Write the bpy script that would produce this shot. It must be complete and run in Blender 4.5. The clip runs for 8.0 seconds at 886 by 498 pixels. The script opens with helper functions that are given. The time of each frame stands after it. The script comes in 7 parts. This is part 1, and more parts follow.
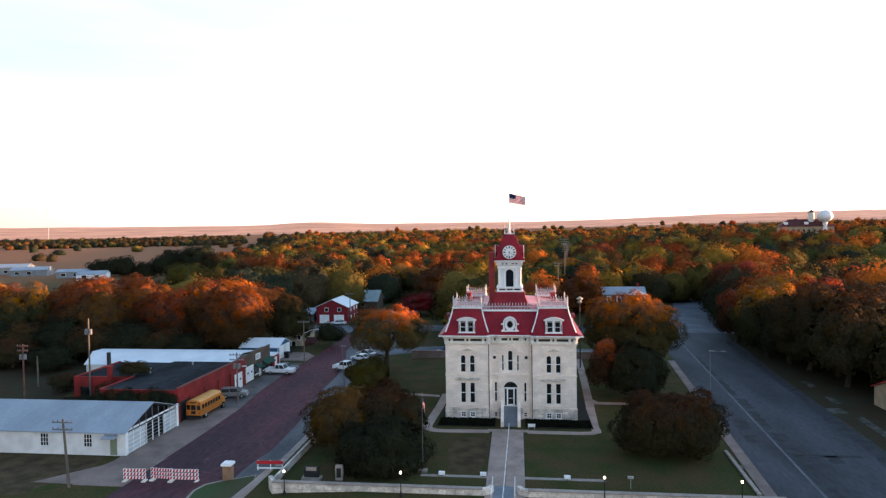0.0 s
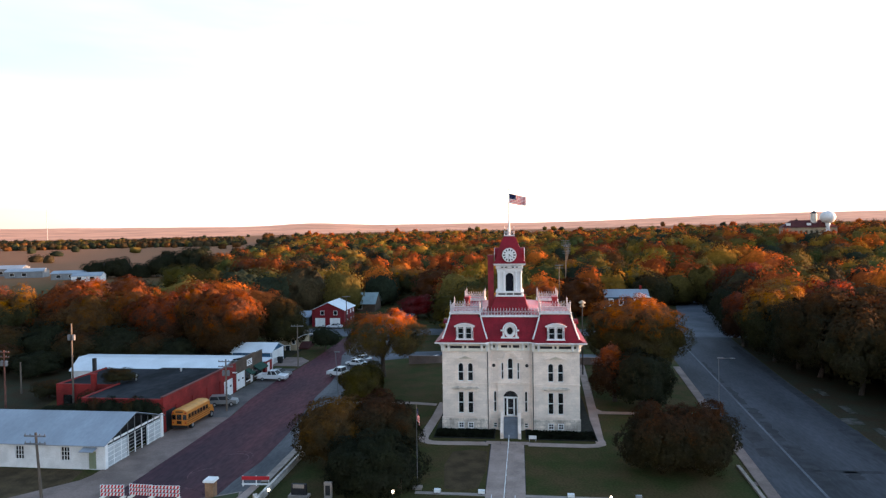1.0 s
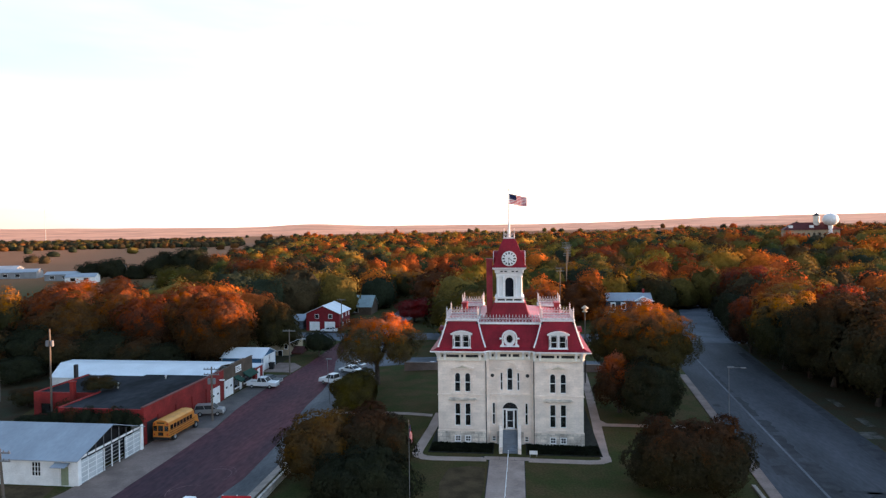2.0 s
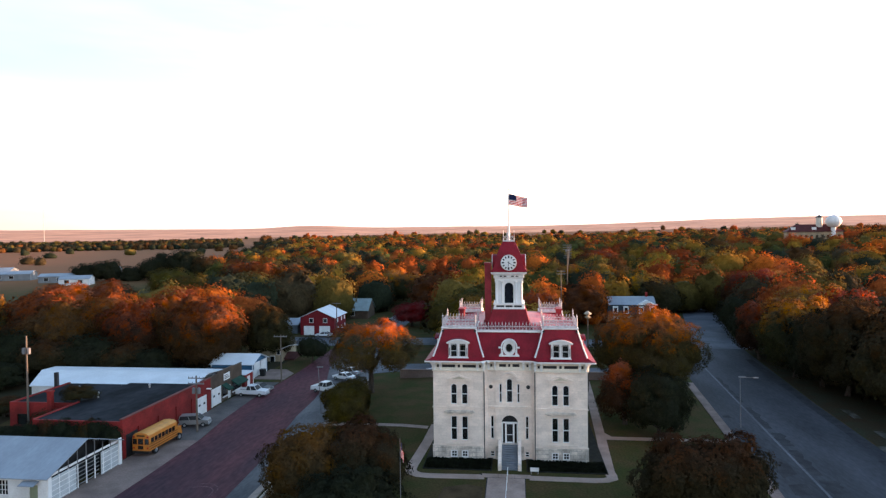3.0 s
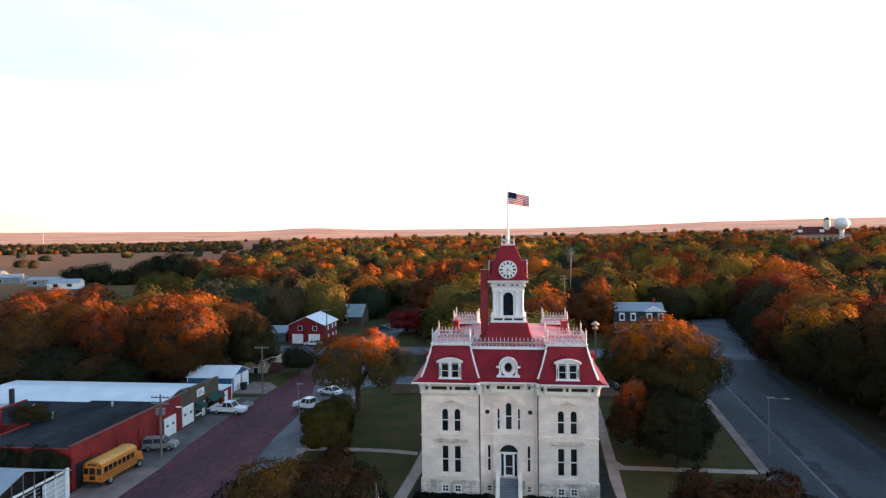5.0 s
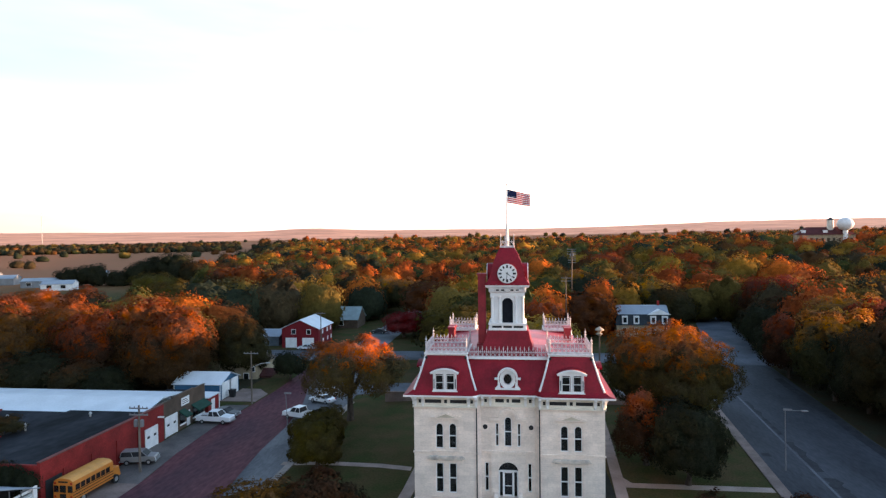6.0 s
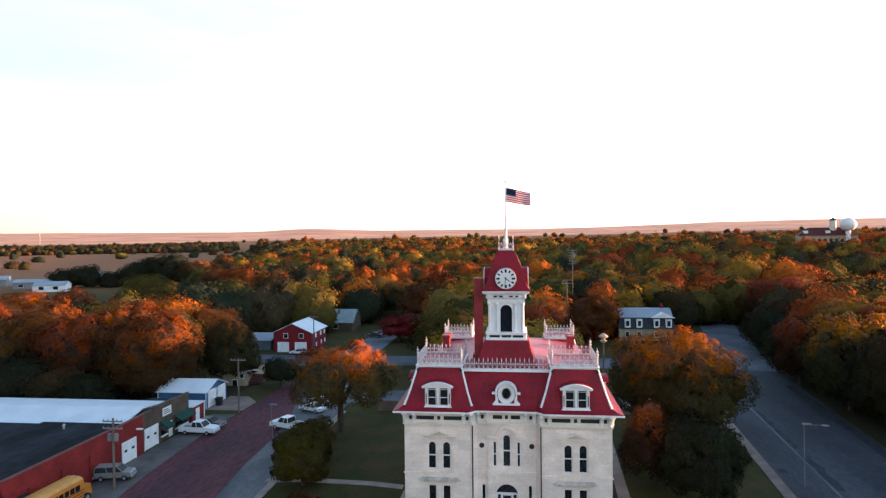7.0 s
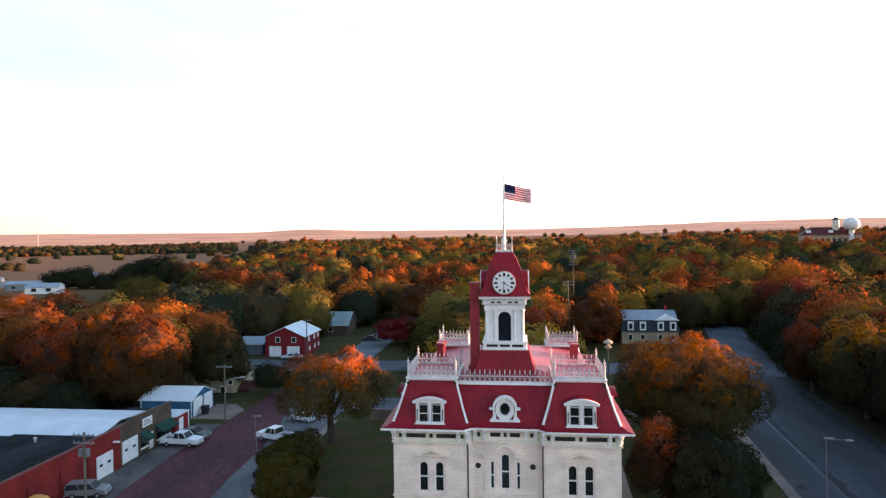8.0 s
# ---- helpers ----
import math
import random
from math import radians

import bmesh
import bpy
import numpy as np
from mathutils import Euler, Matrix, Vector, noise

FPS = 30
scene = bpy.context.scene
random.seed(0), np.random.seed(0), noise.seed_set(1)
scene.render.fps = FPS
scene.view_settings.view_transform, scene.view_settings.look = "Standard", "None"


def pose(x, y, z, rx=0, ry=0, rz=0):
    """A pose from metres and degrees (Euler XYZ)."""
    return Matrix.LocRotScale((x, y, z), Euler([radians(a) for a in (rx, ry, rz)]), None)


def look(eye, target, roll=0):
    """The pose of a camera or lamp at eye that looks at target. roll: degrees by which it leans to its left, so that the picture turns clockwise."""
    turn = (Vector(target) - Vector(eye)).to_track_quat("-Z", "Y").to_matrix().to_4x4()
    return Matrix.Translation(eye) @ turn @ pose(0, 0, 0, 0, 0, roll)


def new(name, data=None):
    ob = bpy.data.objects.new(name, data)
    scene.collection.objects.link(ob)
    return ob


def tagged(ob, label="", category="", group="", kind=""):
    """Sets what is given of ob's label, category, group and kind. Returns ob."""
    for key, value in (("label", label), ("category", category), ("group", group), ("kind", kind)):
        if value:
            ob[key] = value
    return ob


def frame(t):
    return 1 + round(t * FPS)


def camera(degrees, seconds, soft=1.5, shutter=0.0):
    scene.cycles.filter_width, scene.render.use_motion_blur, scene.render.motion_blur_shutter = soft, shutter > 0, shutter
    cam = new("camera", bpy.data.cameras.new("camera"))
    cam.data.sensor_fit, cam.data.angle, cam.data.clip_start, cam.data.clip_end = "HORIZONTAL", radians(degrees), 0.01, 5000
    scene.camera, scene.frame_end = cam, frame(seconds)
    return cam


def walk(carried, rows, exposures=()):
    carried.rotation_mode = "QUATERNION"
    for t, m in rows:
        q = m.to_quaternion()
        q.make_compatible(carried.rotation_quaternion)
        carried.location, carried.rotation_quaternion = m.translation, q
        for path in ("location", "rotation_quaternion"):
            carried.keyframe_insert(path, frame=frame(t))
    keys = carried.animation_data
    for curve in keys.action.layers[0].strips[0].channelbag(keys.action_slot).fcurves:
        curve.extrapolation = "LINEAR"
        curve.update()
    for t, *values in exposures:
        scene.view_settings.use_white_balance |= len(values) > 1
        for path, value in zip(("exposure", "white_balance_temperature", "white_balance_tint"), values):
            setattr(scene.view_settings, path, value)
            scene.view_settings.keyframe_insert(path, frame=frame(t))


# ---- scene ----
cam = camera(70.5, 8.0, soft=1.3)
PATH = [
    (0, (1.119, -90.988, 27.807), (0.885, -89.003, 27.747), -0.8),
    (0.5, (1.11, -89.094, 27.834), (0.876, -87.109, 27.775), -0.8),
    (1, (1.087, -86.746, 27.922), (0.853, -84.761, 27.865), -0.8),
    (1.5, (1.034, -84.271, 27.961), (0.8, -82.286, 27.906), -0.7),
    (3, (0.966, -77.123, 28.126), (0.734, -75.137, 28.078), -0.6),
    (3.5, (1.007, -74.632, 28.109), (0.773, -72.646, 28.064), -0.6),
    (4, (0.997, -72.291, 28.132), (0.764, -70.305, 28.088), -0.6),
    (4.5, (1.061, -69.752, 28.147), (0.826, -67.766, 28.105), -0.6),
    (6, (1.087, -62.329, 28.273), (0.851, -60.343, 28.234), -0.6),
    (6.5, (1.08, -59.747, 28.342), (0.845, -57.761, 28.303), -0.6),
    (7, (1.081, -57.213, 28.42), (0.847, -55.227, 28.382), -0.6),
    (7.5, (1.146, -54.847, 28.427), (0.911, -52.861, 28.39), -0.7),
    (8, (1.112, -52.155, 28.441), (0.879, -50.169, 28.404), -0.7),
]
walk(cam, [(t, look(eye, target, roll)) for t, eye, target, roll in PATH])

# ---- light: late sun low in the west, under a bright, thinly veiled sky ----
SUN_UP, SUN_BEHIND = 3.1, 15.0      # degrees above the horizon; degrees behind the line of the facade
sky_world = bpy.data.worlds.new("sky")
scene.world = sky_world
sky_world.use_nodes = True
wn, wl = sky_world.node_tree.nodes, sky_world.node_tree.links
sky = wn.new("ShaderNodeTexSky")
sky.sky_type, sky.sun_disc = "NISHITA", False
sky.sun_elevation = radians(SUN_UP)
sky.sun_rotation = radians(90 - SUN_BEHIND)
sky.air_density, sky.dust_density, sky.ozone_density = 1.0, 1.2, 1.5
# a thin veil of high cloud over the whole sky: white above, rosy at the horizon, with faint streaks
tc, sp, up, streak, veil = wn.new("ShaderNodeTexCoord"), wn.new("ShaderNodeSeparateXYZ"), wn.new("ShaderNodeValToRGB"), wn.new("ShaderNodeTexNoise"), wn.new("ShaderNodeMix")
wl.new(tc.outputs["Generated"], sp.inputs[0]), wl.new(sp.outputs[2], up.inputs[0])
up.color_ramp.elements[0].position, up.color_ramp.elements[0].color = 0.0, (4.3, 3.05, 2.7, 1)
up.color_ramp.elements[1].position, up.color_ramp.elements[1].color = 0.75, (0.5, 0.8, 1.4, 1)
for at, tone in ((0.07, (5.5, 4.3, 3.75, 1)), (0.22, (2.7, 3.5, 4.2, 1)), (0.45, (1.75, 2.6, 3.5, 1))):
    up.color_ramp.elements.new(at).color = tone
stretch = wn.new("ShaderNodeMapping")
stretch.inputs["Scale"].default_value = (1.2, 1.2, 7.0)
wl.new(tc.outputs["Generated"], stretch.inputs["Vector"]), wl.new(stretch.outputs[0], streak.inputs["Vector"])
streak.inputs["Scale"].default_value, streak.inputs["Detail"].default_value = 2.2, 5
span = wn.new("ShaderNodeMapRange")
span.inputs["From Min"].default_value, span.inputs["From Max"].default_value = 0.35, 0.65
span.inputs["To Min"].default_value, span.inputs["To Max"].default_value = 0.66, 0.95
wl.new(streak.outputs[0], span.inputs[0]), wl.new(span.outputs[0], veil.inputs["Factor"])
veil.data_type = "RGBA"
# the veil is brightest towards the sun
facing, glow, lit = wn.new("ShaderNodeVectorMath"), wn.new("ShaderNodeMapRange"), wn.new("ShaderNodeMix")
facing.operation = "DOT_PRODUCT"
facing.inputs[1].default_value = (math.cos(radians(SUN_BEHIND)), math.sin(radians(SUN_BEHIND)), 0.07)
wl.new(tc.outputs["Generated"], facing.inputs[0]), wl.new(facing.outputs["Value"], glow.inputs[0])
glow.inputs["From Min"].default_value, glow.inputs["From Max"].default_value = -0.8, 0.8
glow.inputs["To Min"].default_value, glow.inputs["To Max"].default_value = 0.40, 1.30
lit.data_type, lit.blend_type = "RGBA", "MULTIPLY"
lit.inputs["Factor"].default_value = 1.0
wl.new(up.outputs[0], lit.inputs["A"]), wl.new(glow.outputs[0], lit.inputs["B"])
wl.new(sky.outputs[0], veil.inputs["A"]), wl.new(lit.outputs["Result"], veil.inputs["B"])
wl.new(veil.outputs["Result"], wn["Background"].inputs[0])
wn["Background"].inputs[1].default_value = 0.132

sun = new("sun", bpy.data.lights.new("sun", "SUN"))
sun.data.energy, sun.data.angle, sun.data.color = 3.9, radians(0.6), (1.0, 0.56, 0.32)
ax, ay = math.cos(radians(SUN_BEHIND)), math.sin(radians(SUN_BEHIND))
sun.matrix_world = look((200 * ax, 200 * ay, 200 * math.tan(radians(SUN_UP))), (0, 0, 0))
scene.view_settings.exposure = 2.28


# ---- materials ----
def material(name, colour, rough=0.8, vary=0.25, scale=1.0, metal=0.0, bump=0.0, fine=12.0, second=None, spec=0.3, stretch=(1, 1, 1)):
    """A surface with colour changes at two sizes: broad stains and fine grain, and a fine relief."""
    m = bpy.data.materials.new(name)
    m.use_nodes = True
    n, l = m.node_tree.nodes, m.node_tree.links
    p = n["Principled BSDF"]
    p.inputs["Roughness"].default_value, p.inputs["Metallic"].default_value = rough, metal
    p.inputs["Specular IOR Level"].default_value = spec
    co = n.new("ShaderNodeNewGeometry")
    mp = n.new("ShaderNodeMapping")
    mp.inputs["Scale"].default_value = stretch
    l.new(co.outputs["Position"], mp.inputs["Vector"])
    broad, grain = n.new("ShaderNodeTexNoise"), n.new("ShaderNodeTexNoise")
    for tex, s, det in ((broad, scale, 5.0), (grain, scale * fine, 4.0)):
        tex.inputs["Scale"].default_value, tex.inputs["Detail"].default_value = s, det
        l.new(mp.outputs[0], tex.inputs["Vector"])
    mix = n.new("ShaderNodeMix")
    mix.data_type = "RGBA"
    dark = second or tuple(c * (1 - vary) for c in colour)
    light = tuple(min(1, c * (1 + vary * 0.6)) for c in colour)
    mix.inputs["A"].default_value, mix.inputs["B"].default_value = (*dark, 1), (*light, 1)
    ramp = n.new("ShaderNodeMapRange")
    ramp.inputs["From Min"].default_value, ramp.inputs["From Max"].default_value = 0.36, 0.64
    l.new(broad.outputs[0], ramp.inputs[0])
    l.new(ramp.outputs[0], mix.inputs["Factor"])
    hsv = n.new("ShaderNodeHueSaturation")
    val = n.new("ShaderNodeMapRange")
    val.inputs["From Min"].default_value, val.inputs["From Max"].default_value = 0.3, 0.7
    val.inputs["To Min"].default_value, val.inputs["To Max"].default_value = 1 - vary * 0.6, 1 + vary * 0.6
    l.new(grain.outputs[0], val.inputs[0])
    l.new(val.outputs[0], hsv.inputs["Value"])
    l.new(mix.outputs["Result"], hsv.inputs["Color"])
    l.new(hsv.outputs[0], p.inputs["Base Color"])
    if bump:
        b = n.new("ShaderNodeBump")
        b.inputs["Strength"].default_value, b.inputs["Distance"].default_value = min(1, bump), 0.05
        l.new(grain.outputs[0], b.inputs["Height"])
        l.new(b.outputs[0], p.inputs["Normal"])
    return m


def coursed(m, width, height, joint, depth=0.25):
    """Adds courses of blocks, seen from the front or the side, to a material."""
    n, l = m.node_tree.nodes, m.node_tree.links
    p = n["Principled BSDF"]
    co, sep, add, com = n.new("ShaderNodeNewGeometry"), n.new("ShaderNodeSeparateXYZ"), n.new("ShaderNodeMath"), n.new("ShaderNodeCombineXYZ")
    l.new(co.outputs["Position"], sep.inputs[0])
    l.new(sep.outputs[0], add.inputs[0]), l.new(sep.outputs[1], add.inputs[1])
    l.new(add.outputs[0], com.inputs[0]), l.new(sep.outputs[2], com.inputs[1])
    br = n.new("ShaderNodeTexBrick")
    br.inputs["Scale"].default_value = 1.0
    br.inputs["Brick Width"].default_value, br.inputs["Row Height"].default_value = width, height
    br.inputs["Mortar Size"].default_value, br.inputs["Mortar Smooth"].default_value = joint, 0.3
    br.inputs["Color1"].default_value, br.inputs["Color2"].default_value = (1, 1, 1, 1), (1 - depth * 0.6,) * 3 + (1,)
    br.inputs["Mortar"].default_value = (1 - depth,) * 3 + (1,)
    l.new(com.outputs[0], br.inputs["Vector"])
    old = p.inputs["Base Color"].links[0].from_socket
    mul = n.new("ShaderNodeMix")
    mul.data_type, mul.blend_type = "RGBA", "MULTIPLY"
    mul.inputs["Factor"].default_value = 1.0
    l.new(old, mul.inputs["A"]), l.new(br.outputs[0], mul.inputs["B"])
    l.new(mul.outputs["Result"], p.inputs["Base Color"])
    return m


def seamed(m, pitch, along):
    """Adds the shallow standing seams of sheet metal to a material, as relief. along: 0 seams repeat in x, 1 in y."""
    n, l = m.node_tree.nodes, m.node_tree.links
    co, sep = n.new("ShaderNodeNewGeometry"), n.new("ShaderNodeSeparateXYZ")
    l.new(co.outputs["Position"], sep.inputs[0])
    frac, lt, b = n.new("ShaderNodeMath"), n.new("ShaderNodeMath"), n.new("ShaderNodeBump")
    div = n.new("ShaderNodeMath")
    div.operation, frac.operation, lt.operation = "DIVIDE", "FRACT", "LESS_THAN"
    div.inputs[1].default_value, lt.inputs[1].default_value = pitch, 0.14
    l.new(sep.outputs[along], div.inputs[0]), l.new(div.outputs[0], frac.inputs[0]), l.new(frac.outputs[0], lt.inputs[0])
    b.inputs["Distance"].default_value = 0.03
    l.new(lt.outputs[0], b.inputs["Height"]), l.new(b.outputs[0], n["Principled BSDF"].inputs["Normal"])
    return m


def face_outward(m, colour):
    """Shades foliage by the way its part of the bough faces, as dense leaves look, with some light coming through the leaves."""
    n, l = m.node_tree.nodes, m.node_tree.links
    at, turn = n.new("ShaderNodeAttribute"), n.new("ShaderNodeVectorTransform")
    at.attribute_name = "facing"
    turn.vector_type, turn.convert_from, turn.convert_to = "NORMAL", "OBJECT", "WORLD"
    geo, clump = n.new("ShaderNodeNewGeometry"), n.new("ShaderNodeTexNoise")
    clump.inputs["Scale"].default_value, clump.inputs["Detail"].default_value, clump.inputs["Roughness"].default_value = 0.9, 6, 0.8
    spread, tone = n.new("ShaderNodeMapRange"), n.new("ShaderNodeHueSaturation")
    spread.inputs["From Min"].default_value, spread.inputs["From Max"].default_value = 0.36, 0.64
    spread.inputs["To Min"].default_value, spread.inputs["To Max"].default_value = 0.80, 1.62
    l.new(geo.outputs["Position"], clump.inputs["Vector"])
    l.new(clump.outputs[0], spread.inputs[0]), l.new(spread.outputs[0], tone.inputs["Value"])
    l.new(colour, tone.inputs["Color"]), l.new(tone.outputs[0], n["Principled BSDF"].inputs["Base Color"])
    tuft, fluff = n.new("ShaderNodeTexNoise"), n.new("ShaderNodeBump")
    tuft.inputs["Scale"].default_value, tuft.inputs["Detail"].default_value = 1.7, 4
    fluff.inputs["Strength"].default_value, fluff.inputs["Distance"].default_value = 0.45, 0.30
    l.new(geo.outputs["Position"], tuft.inputs["Vector"]), l.new(tuft.outputs[0], fluff.inputs["Height"])
    l.new(at.outputs["Vector"], turn.inputs[0]), l.new(turn.outputs[0], fluff.inputs["Normal"]), l.new(fluff.outputs[0], n["Principled BSDF"].inputs["Normal"])
    through_leaf, blend = n.new("ShaderNodeBsdfTranslucent"), n.new("ShaderNodeMixShader")
    blend.inputs[0].default_value = 0.2
    l.new(tone.outputs[0], through_leaf.inputs["Color"]), l.new(turn.outputs[0], through_leaf.inputs["Normal"])
    l.new(n["Principled BSDF"].outputs[0], blend.inputs[1]), l.new(through_leaf.outputs[0], blend.inputs[2])
    l.new(blend.outputs[0], n["Material Output"].inputs["Surface"])
    return m


def leaf_material(name, colour, turned=None, low=0.0, high=1.0):
    """Foliage: leaf by leaf and tree by tree variation; turned: the colour high in the crown, of leaves that have
    turned first and of sunlit tops.
    """
    m = bpy.data.materials.new(name)
    m.use_nodes = True
    n, l = m.node_tree.nodes, m.node_tree.links
    p = n["Principled BSDF"]
    p.inputs["Roughness"].default_value, p.inputs["Specular IOR Level"].default_value = 0.9, 0.03
    geo, info, co = n.new("ShaderNodeNewGeometry"), n.new("ShaderNodeObjectInfo"), n.new("ShaderNodeTexCoord")
    noi = n.new("ShaderNodeTexNoise")
    noi.inputs["Scale"].default_value, noi.inputs["Detail"].default_value = 0.45, 3
    l.new(co.outputs["Object"], noi.inputs["Vector"])
    base = n.new("ShaderNodeRGB")
    base.outputs[0].default_value = (*colour, 1)
    col = base.outputs[0]
    if turned:
        sep, add, rng, mix = n.new("ShaderNodeSeparateXYZ"), n.new("ShaderNodeMath"), n.new("ShaderNodeMapRange"), n.new("ShaderNodeMix")
        l.new(co.outputs["Generated"], sep.inputs[0])
        add.operation = "MULTIPLY_ADD"
        add.inputs[1].default_value = 0.9
        l.new(noi.outputs[0], add.inputs[0]), l.new(sep.outputs[2], add.inputs[2])
        rng.inputs["From Min"].default_value, rng.inputs["From Max"].default_value = low + 0.45, high + 0.45
        l.new(add.outputs[0], rng.inputs[0])
        mix.data_type = "RGBA"
        mix.inputs["B"].default_value = (*turned, 1)
        l.new(rng.outputs[0], mix.inputs["Factor"]), l.new(col, mix.inputs["A"])
        col = mix.outputs["Result"]
    hsv, hue, sat, val = n.new("ShaderNodeHueSaturation"), n.new("ShaderNodeMapRange"), n.new("ShaderNodeMapRange"), n.new("ShaderNodeMapRange")
    hue.inputs["To Min"].default_value, hue.inputs["To Max"].default_value = 0.482, 0.511
    l.new(info.outputs["Random"], hue.inputs[0]), l.new(hue.outputs[0], hsv.inputs["Hue"])
    sat.inputs["From Min"].default_value, sat.inputs["From Max"].default_value = 0.3, 0.7
    sat.inputs["To Min"].default_value, sat.inputs["To Max"].default_value = 0.8, 1.1
    l.new(noi.outputs[0], sat.inputs[0]), l.new(sat.outputs[0], hsv.inputs["Saturation"])
    val.inputs["To Min"].default_value, val.inputs["To Max"].default_value = 0.86, 1.14
    l.new(geo.outputs["Random Per Island"], val.inputs[0]), l.new(val.outputs[0], hsv.inputs["Value"])
    l.new(col, hsv.inputs["Color"])
    return face_outward(m, hsv.outputs[0])


LIMESTONE = coursed(material("limestone", (0.87, 0.735, 0.635), 0.85, 0.13, 0.5, bump=0.4, fine=9, stretch=(1, 1, 1.6)), 1.1, 0.42, 0.012, 0.16)
ROUGH_STONE = coursed(material("rough_limestone", (0.70, 0.615, 0.535), 0.9, 0.3, 0.8, bump=0.8, fine=6), 0.95, 0.5, 0.03, 0.4)
WEATHERED = material("weathered_limestone", (0.60, 0.53, 0.46), 0.9, 0.3, 1.3, bump=0.4, second=(0.36, 0.33, 0.30))
TAN_STONE = material("tan_stone", (0.55, 0.47, 0.36), 0.85, 0.15, 0.8, bump=0.2)
CORNICE = material("cream_paint", (0.76, 0.70, 0.60), 0.6, 0.1, 1.0)
WHITE = material("white_paint", (0.80, 0.79, 0.78), 0.5, 0.08, 1.0)
ROOF_RED = seamed(material("red_tin_roof", (0.225, 0.007, 0.017), 0.55, 0.2, 0.6, fine=8, spec=0.25), 0.55, 0)
# paler than the roof red: the pink sheen of sky on flat tin is put in
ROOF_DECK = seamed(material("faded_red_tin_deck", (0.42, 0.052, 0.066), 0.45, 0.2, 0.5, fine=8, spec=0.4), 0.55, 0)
RED_PAINT = material("red_painted_brick", (0.26, 0.022, 0.03), 0.6, 0.2, 0.8)
CREST = material("weathered_white_iron", (0.62, 0.56, 0.56), 0.6, 0.25, 3.0)
# near black, also laid on as flat plates for panels and openings
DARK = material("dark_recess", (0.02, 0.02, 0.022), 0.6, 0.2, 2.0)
LOUVRE = material("dark_louvre", (0.012, 0.014, 0.02), 0.9, 0.2, 2.0, spec=0.1)
WALK = material("pinkish_concrete", (0.35, 0.265, 0.225), 0.9, 0.2, 0.4, bump=0.2, fine=14, spec=0.12)
CONCRETE = material("concrete", (0.215, 0.160, 0.138), 0.9, 0.22, 0.35, bump=0.2, fine=14, spec=0.12)
STEP_GREY = material("grey_step_paint", (0.17, 0.19, 0.22), 0.7, 0.15, 1.0)
KERB = material("kerb_concrete", (0.31, 0.255, 0.22), 0.9, 0.2, 0.8, bump=0.2)
ASPHALT = material("worn_asphalt", (0.051, 0.054, 0.063), 0.85, 0.35, 0.14, bump=0.3, fine=20, second=(0.031, 0.033, 0.039), stretch=(1, 0.25, 1), spec=0.15)
# leafy ground whose dark colour also holds the shade of the trees
SHADY_LITTER = material("dark_leaf_litter", (0.027, 0.027, 0.015), 0.95, 0.4, 0.3, bump=0.5, spec=0.1, second=(0.040, 0.026, 0.013))
LANE = material("grey_parking_lane", (0.140, 0.136, 0.138), 0.88, 0.3, 0.2, bump=0.2, fine=18, second=(0.085, 0.086, 0.092), stretch=(1, 0.3, 1), spec=0.1)
PATCH = material("asphalt_patch", (0.038, 0.039, 0.044), 0.85, 0.3, 0.6, bump=0.2, spec=0.12)
BRICK_ROAD = coursed(material("brick_paving", (0.092, 0.032, 0.037), 0.8, 0.45, 0.13, bump=0.3, fine=16, second=(0.056, 0.029, 0.038), stretch=(1, 0.3, 1), spec=0.12), 0.4, 0.4, 0.02, 0.1)
PALE_ROAD = material("pale_blue_grey_road", (0.15, 0.165, 0.175), 0.85, 0.25, 0.15, spec=0.12)
FAR_ROAD = material("pale_asphalt", (0.112, 0.120, 0.136), 0.85, 0.25, 0.15, spec=0.12)
MULCH = material("dark_mulch", (0.018, 0.018, 0.012), 0.95, 0.4, 1.2, bump=0.6)
SOIL = material("bare_soil", (0.070, 0.048, 0.025), 0.95, 0.35, 0.5, bump=0.4, spec=0.12)
RED_BRICK = coursed(material("red_painted_wall", (0.23, 0.018, 0.016), 0.8, 0.3, 0.35, bump=0.2), 0.4, 0.2, 0.02, 0.2)
TAR_ROOF = material("tar_roof", (0.02, 0.022, 0.027), 0.95, 0.5, 0.18, fine=6, spec=0.1, stretch=(1, 0.5, 1))
WHITE_ROOF = seamed(material("white_metal_roof", (0.62, 0.66, 0.70), 0.45, 0.08, 0.3), 0.9, 0)
GREY_ROOF = seamed(material("grey_metal_roof", (0.27, 0.31, 0.36), 0.5, 0.12, 0.25, stretch=(1, 0.4, 1)), 0.8, 0)
WHITE_WALL = material("white_block_wall", (0.66, 0.66, 0.66), 0.8, 0.14, 0.5, bump=0.15)
BROWN_WALL = material("brown_siding", (0.09, 0.06, 0.042), 0.7, 0.25, 0.7)
BLUE_WALL = seamed(material("blue_metal_wall", (0.035, 0.11, 0.21), 0.5, 0.15, 0.5), 0.3, 1)
BARN_RED = material("barn_red_siding", (0.165, 0.008, 0.013), 0.6, 0.2, 0.6)
SHINGLE = coursed(material("grey_shingles", (0.045, 0.055, 0.066), 0.9, 0.25, 0.5), 0.4, 0.18, 0.02, 0.2)
PALE_METAL = material("pale_grey_metal", (0.17, 0.185, 0.20), 0.6, 0.15, 0.3)
TAN_WALL = material("tan_siding", (0.34, 0.27, 0.18), 0.8, 0.2, 0.6)
STEEL = material("galvanised_steel", (0.42, 0.43, 0.44), 0.45, 0.2, 1.5, metal=0.6)
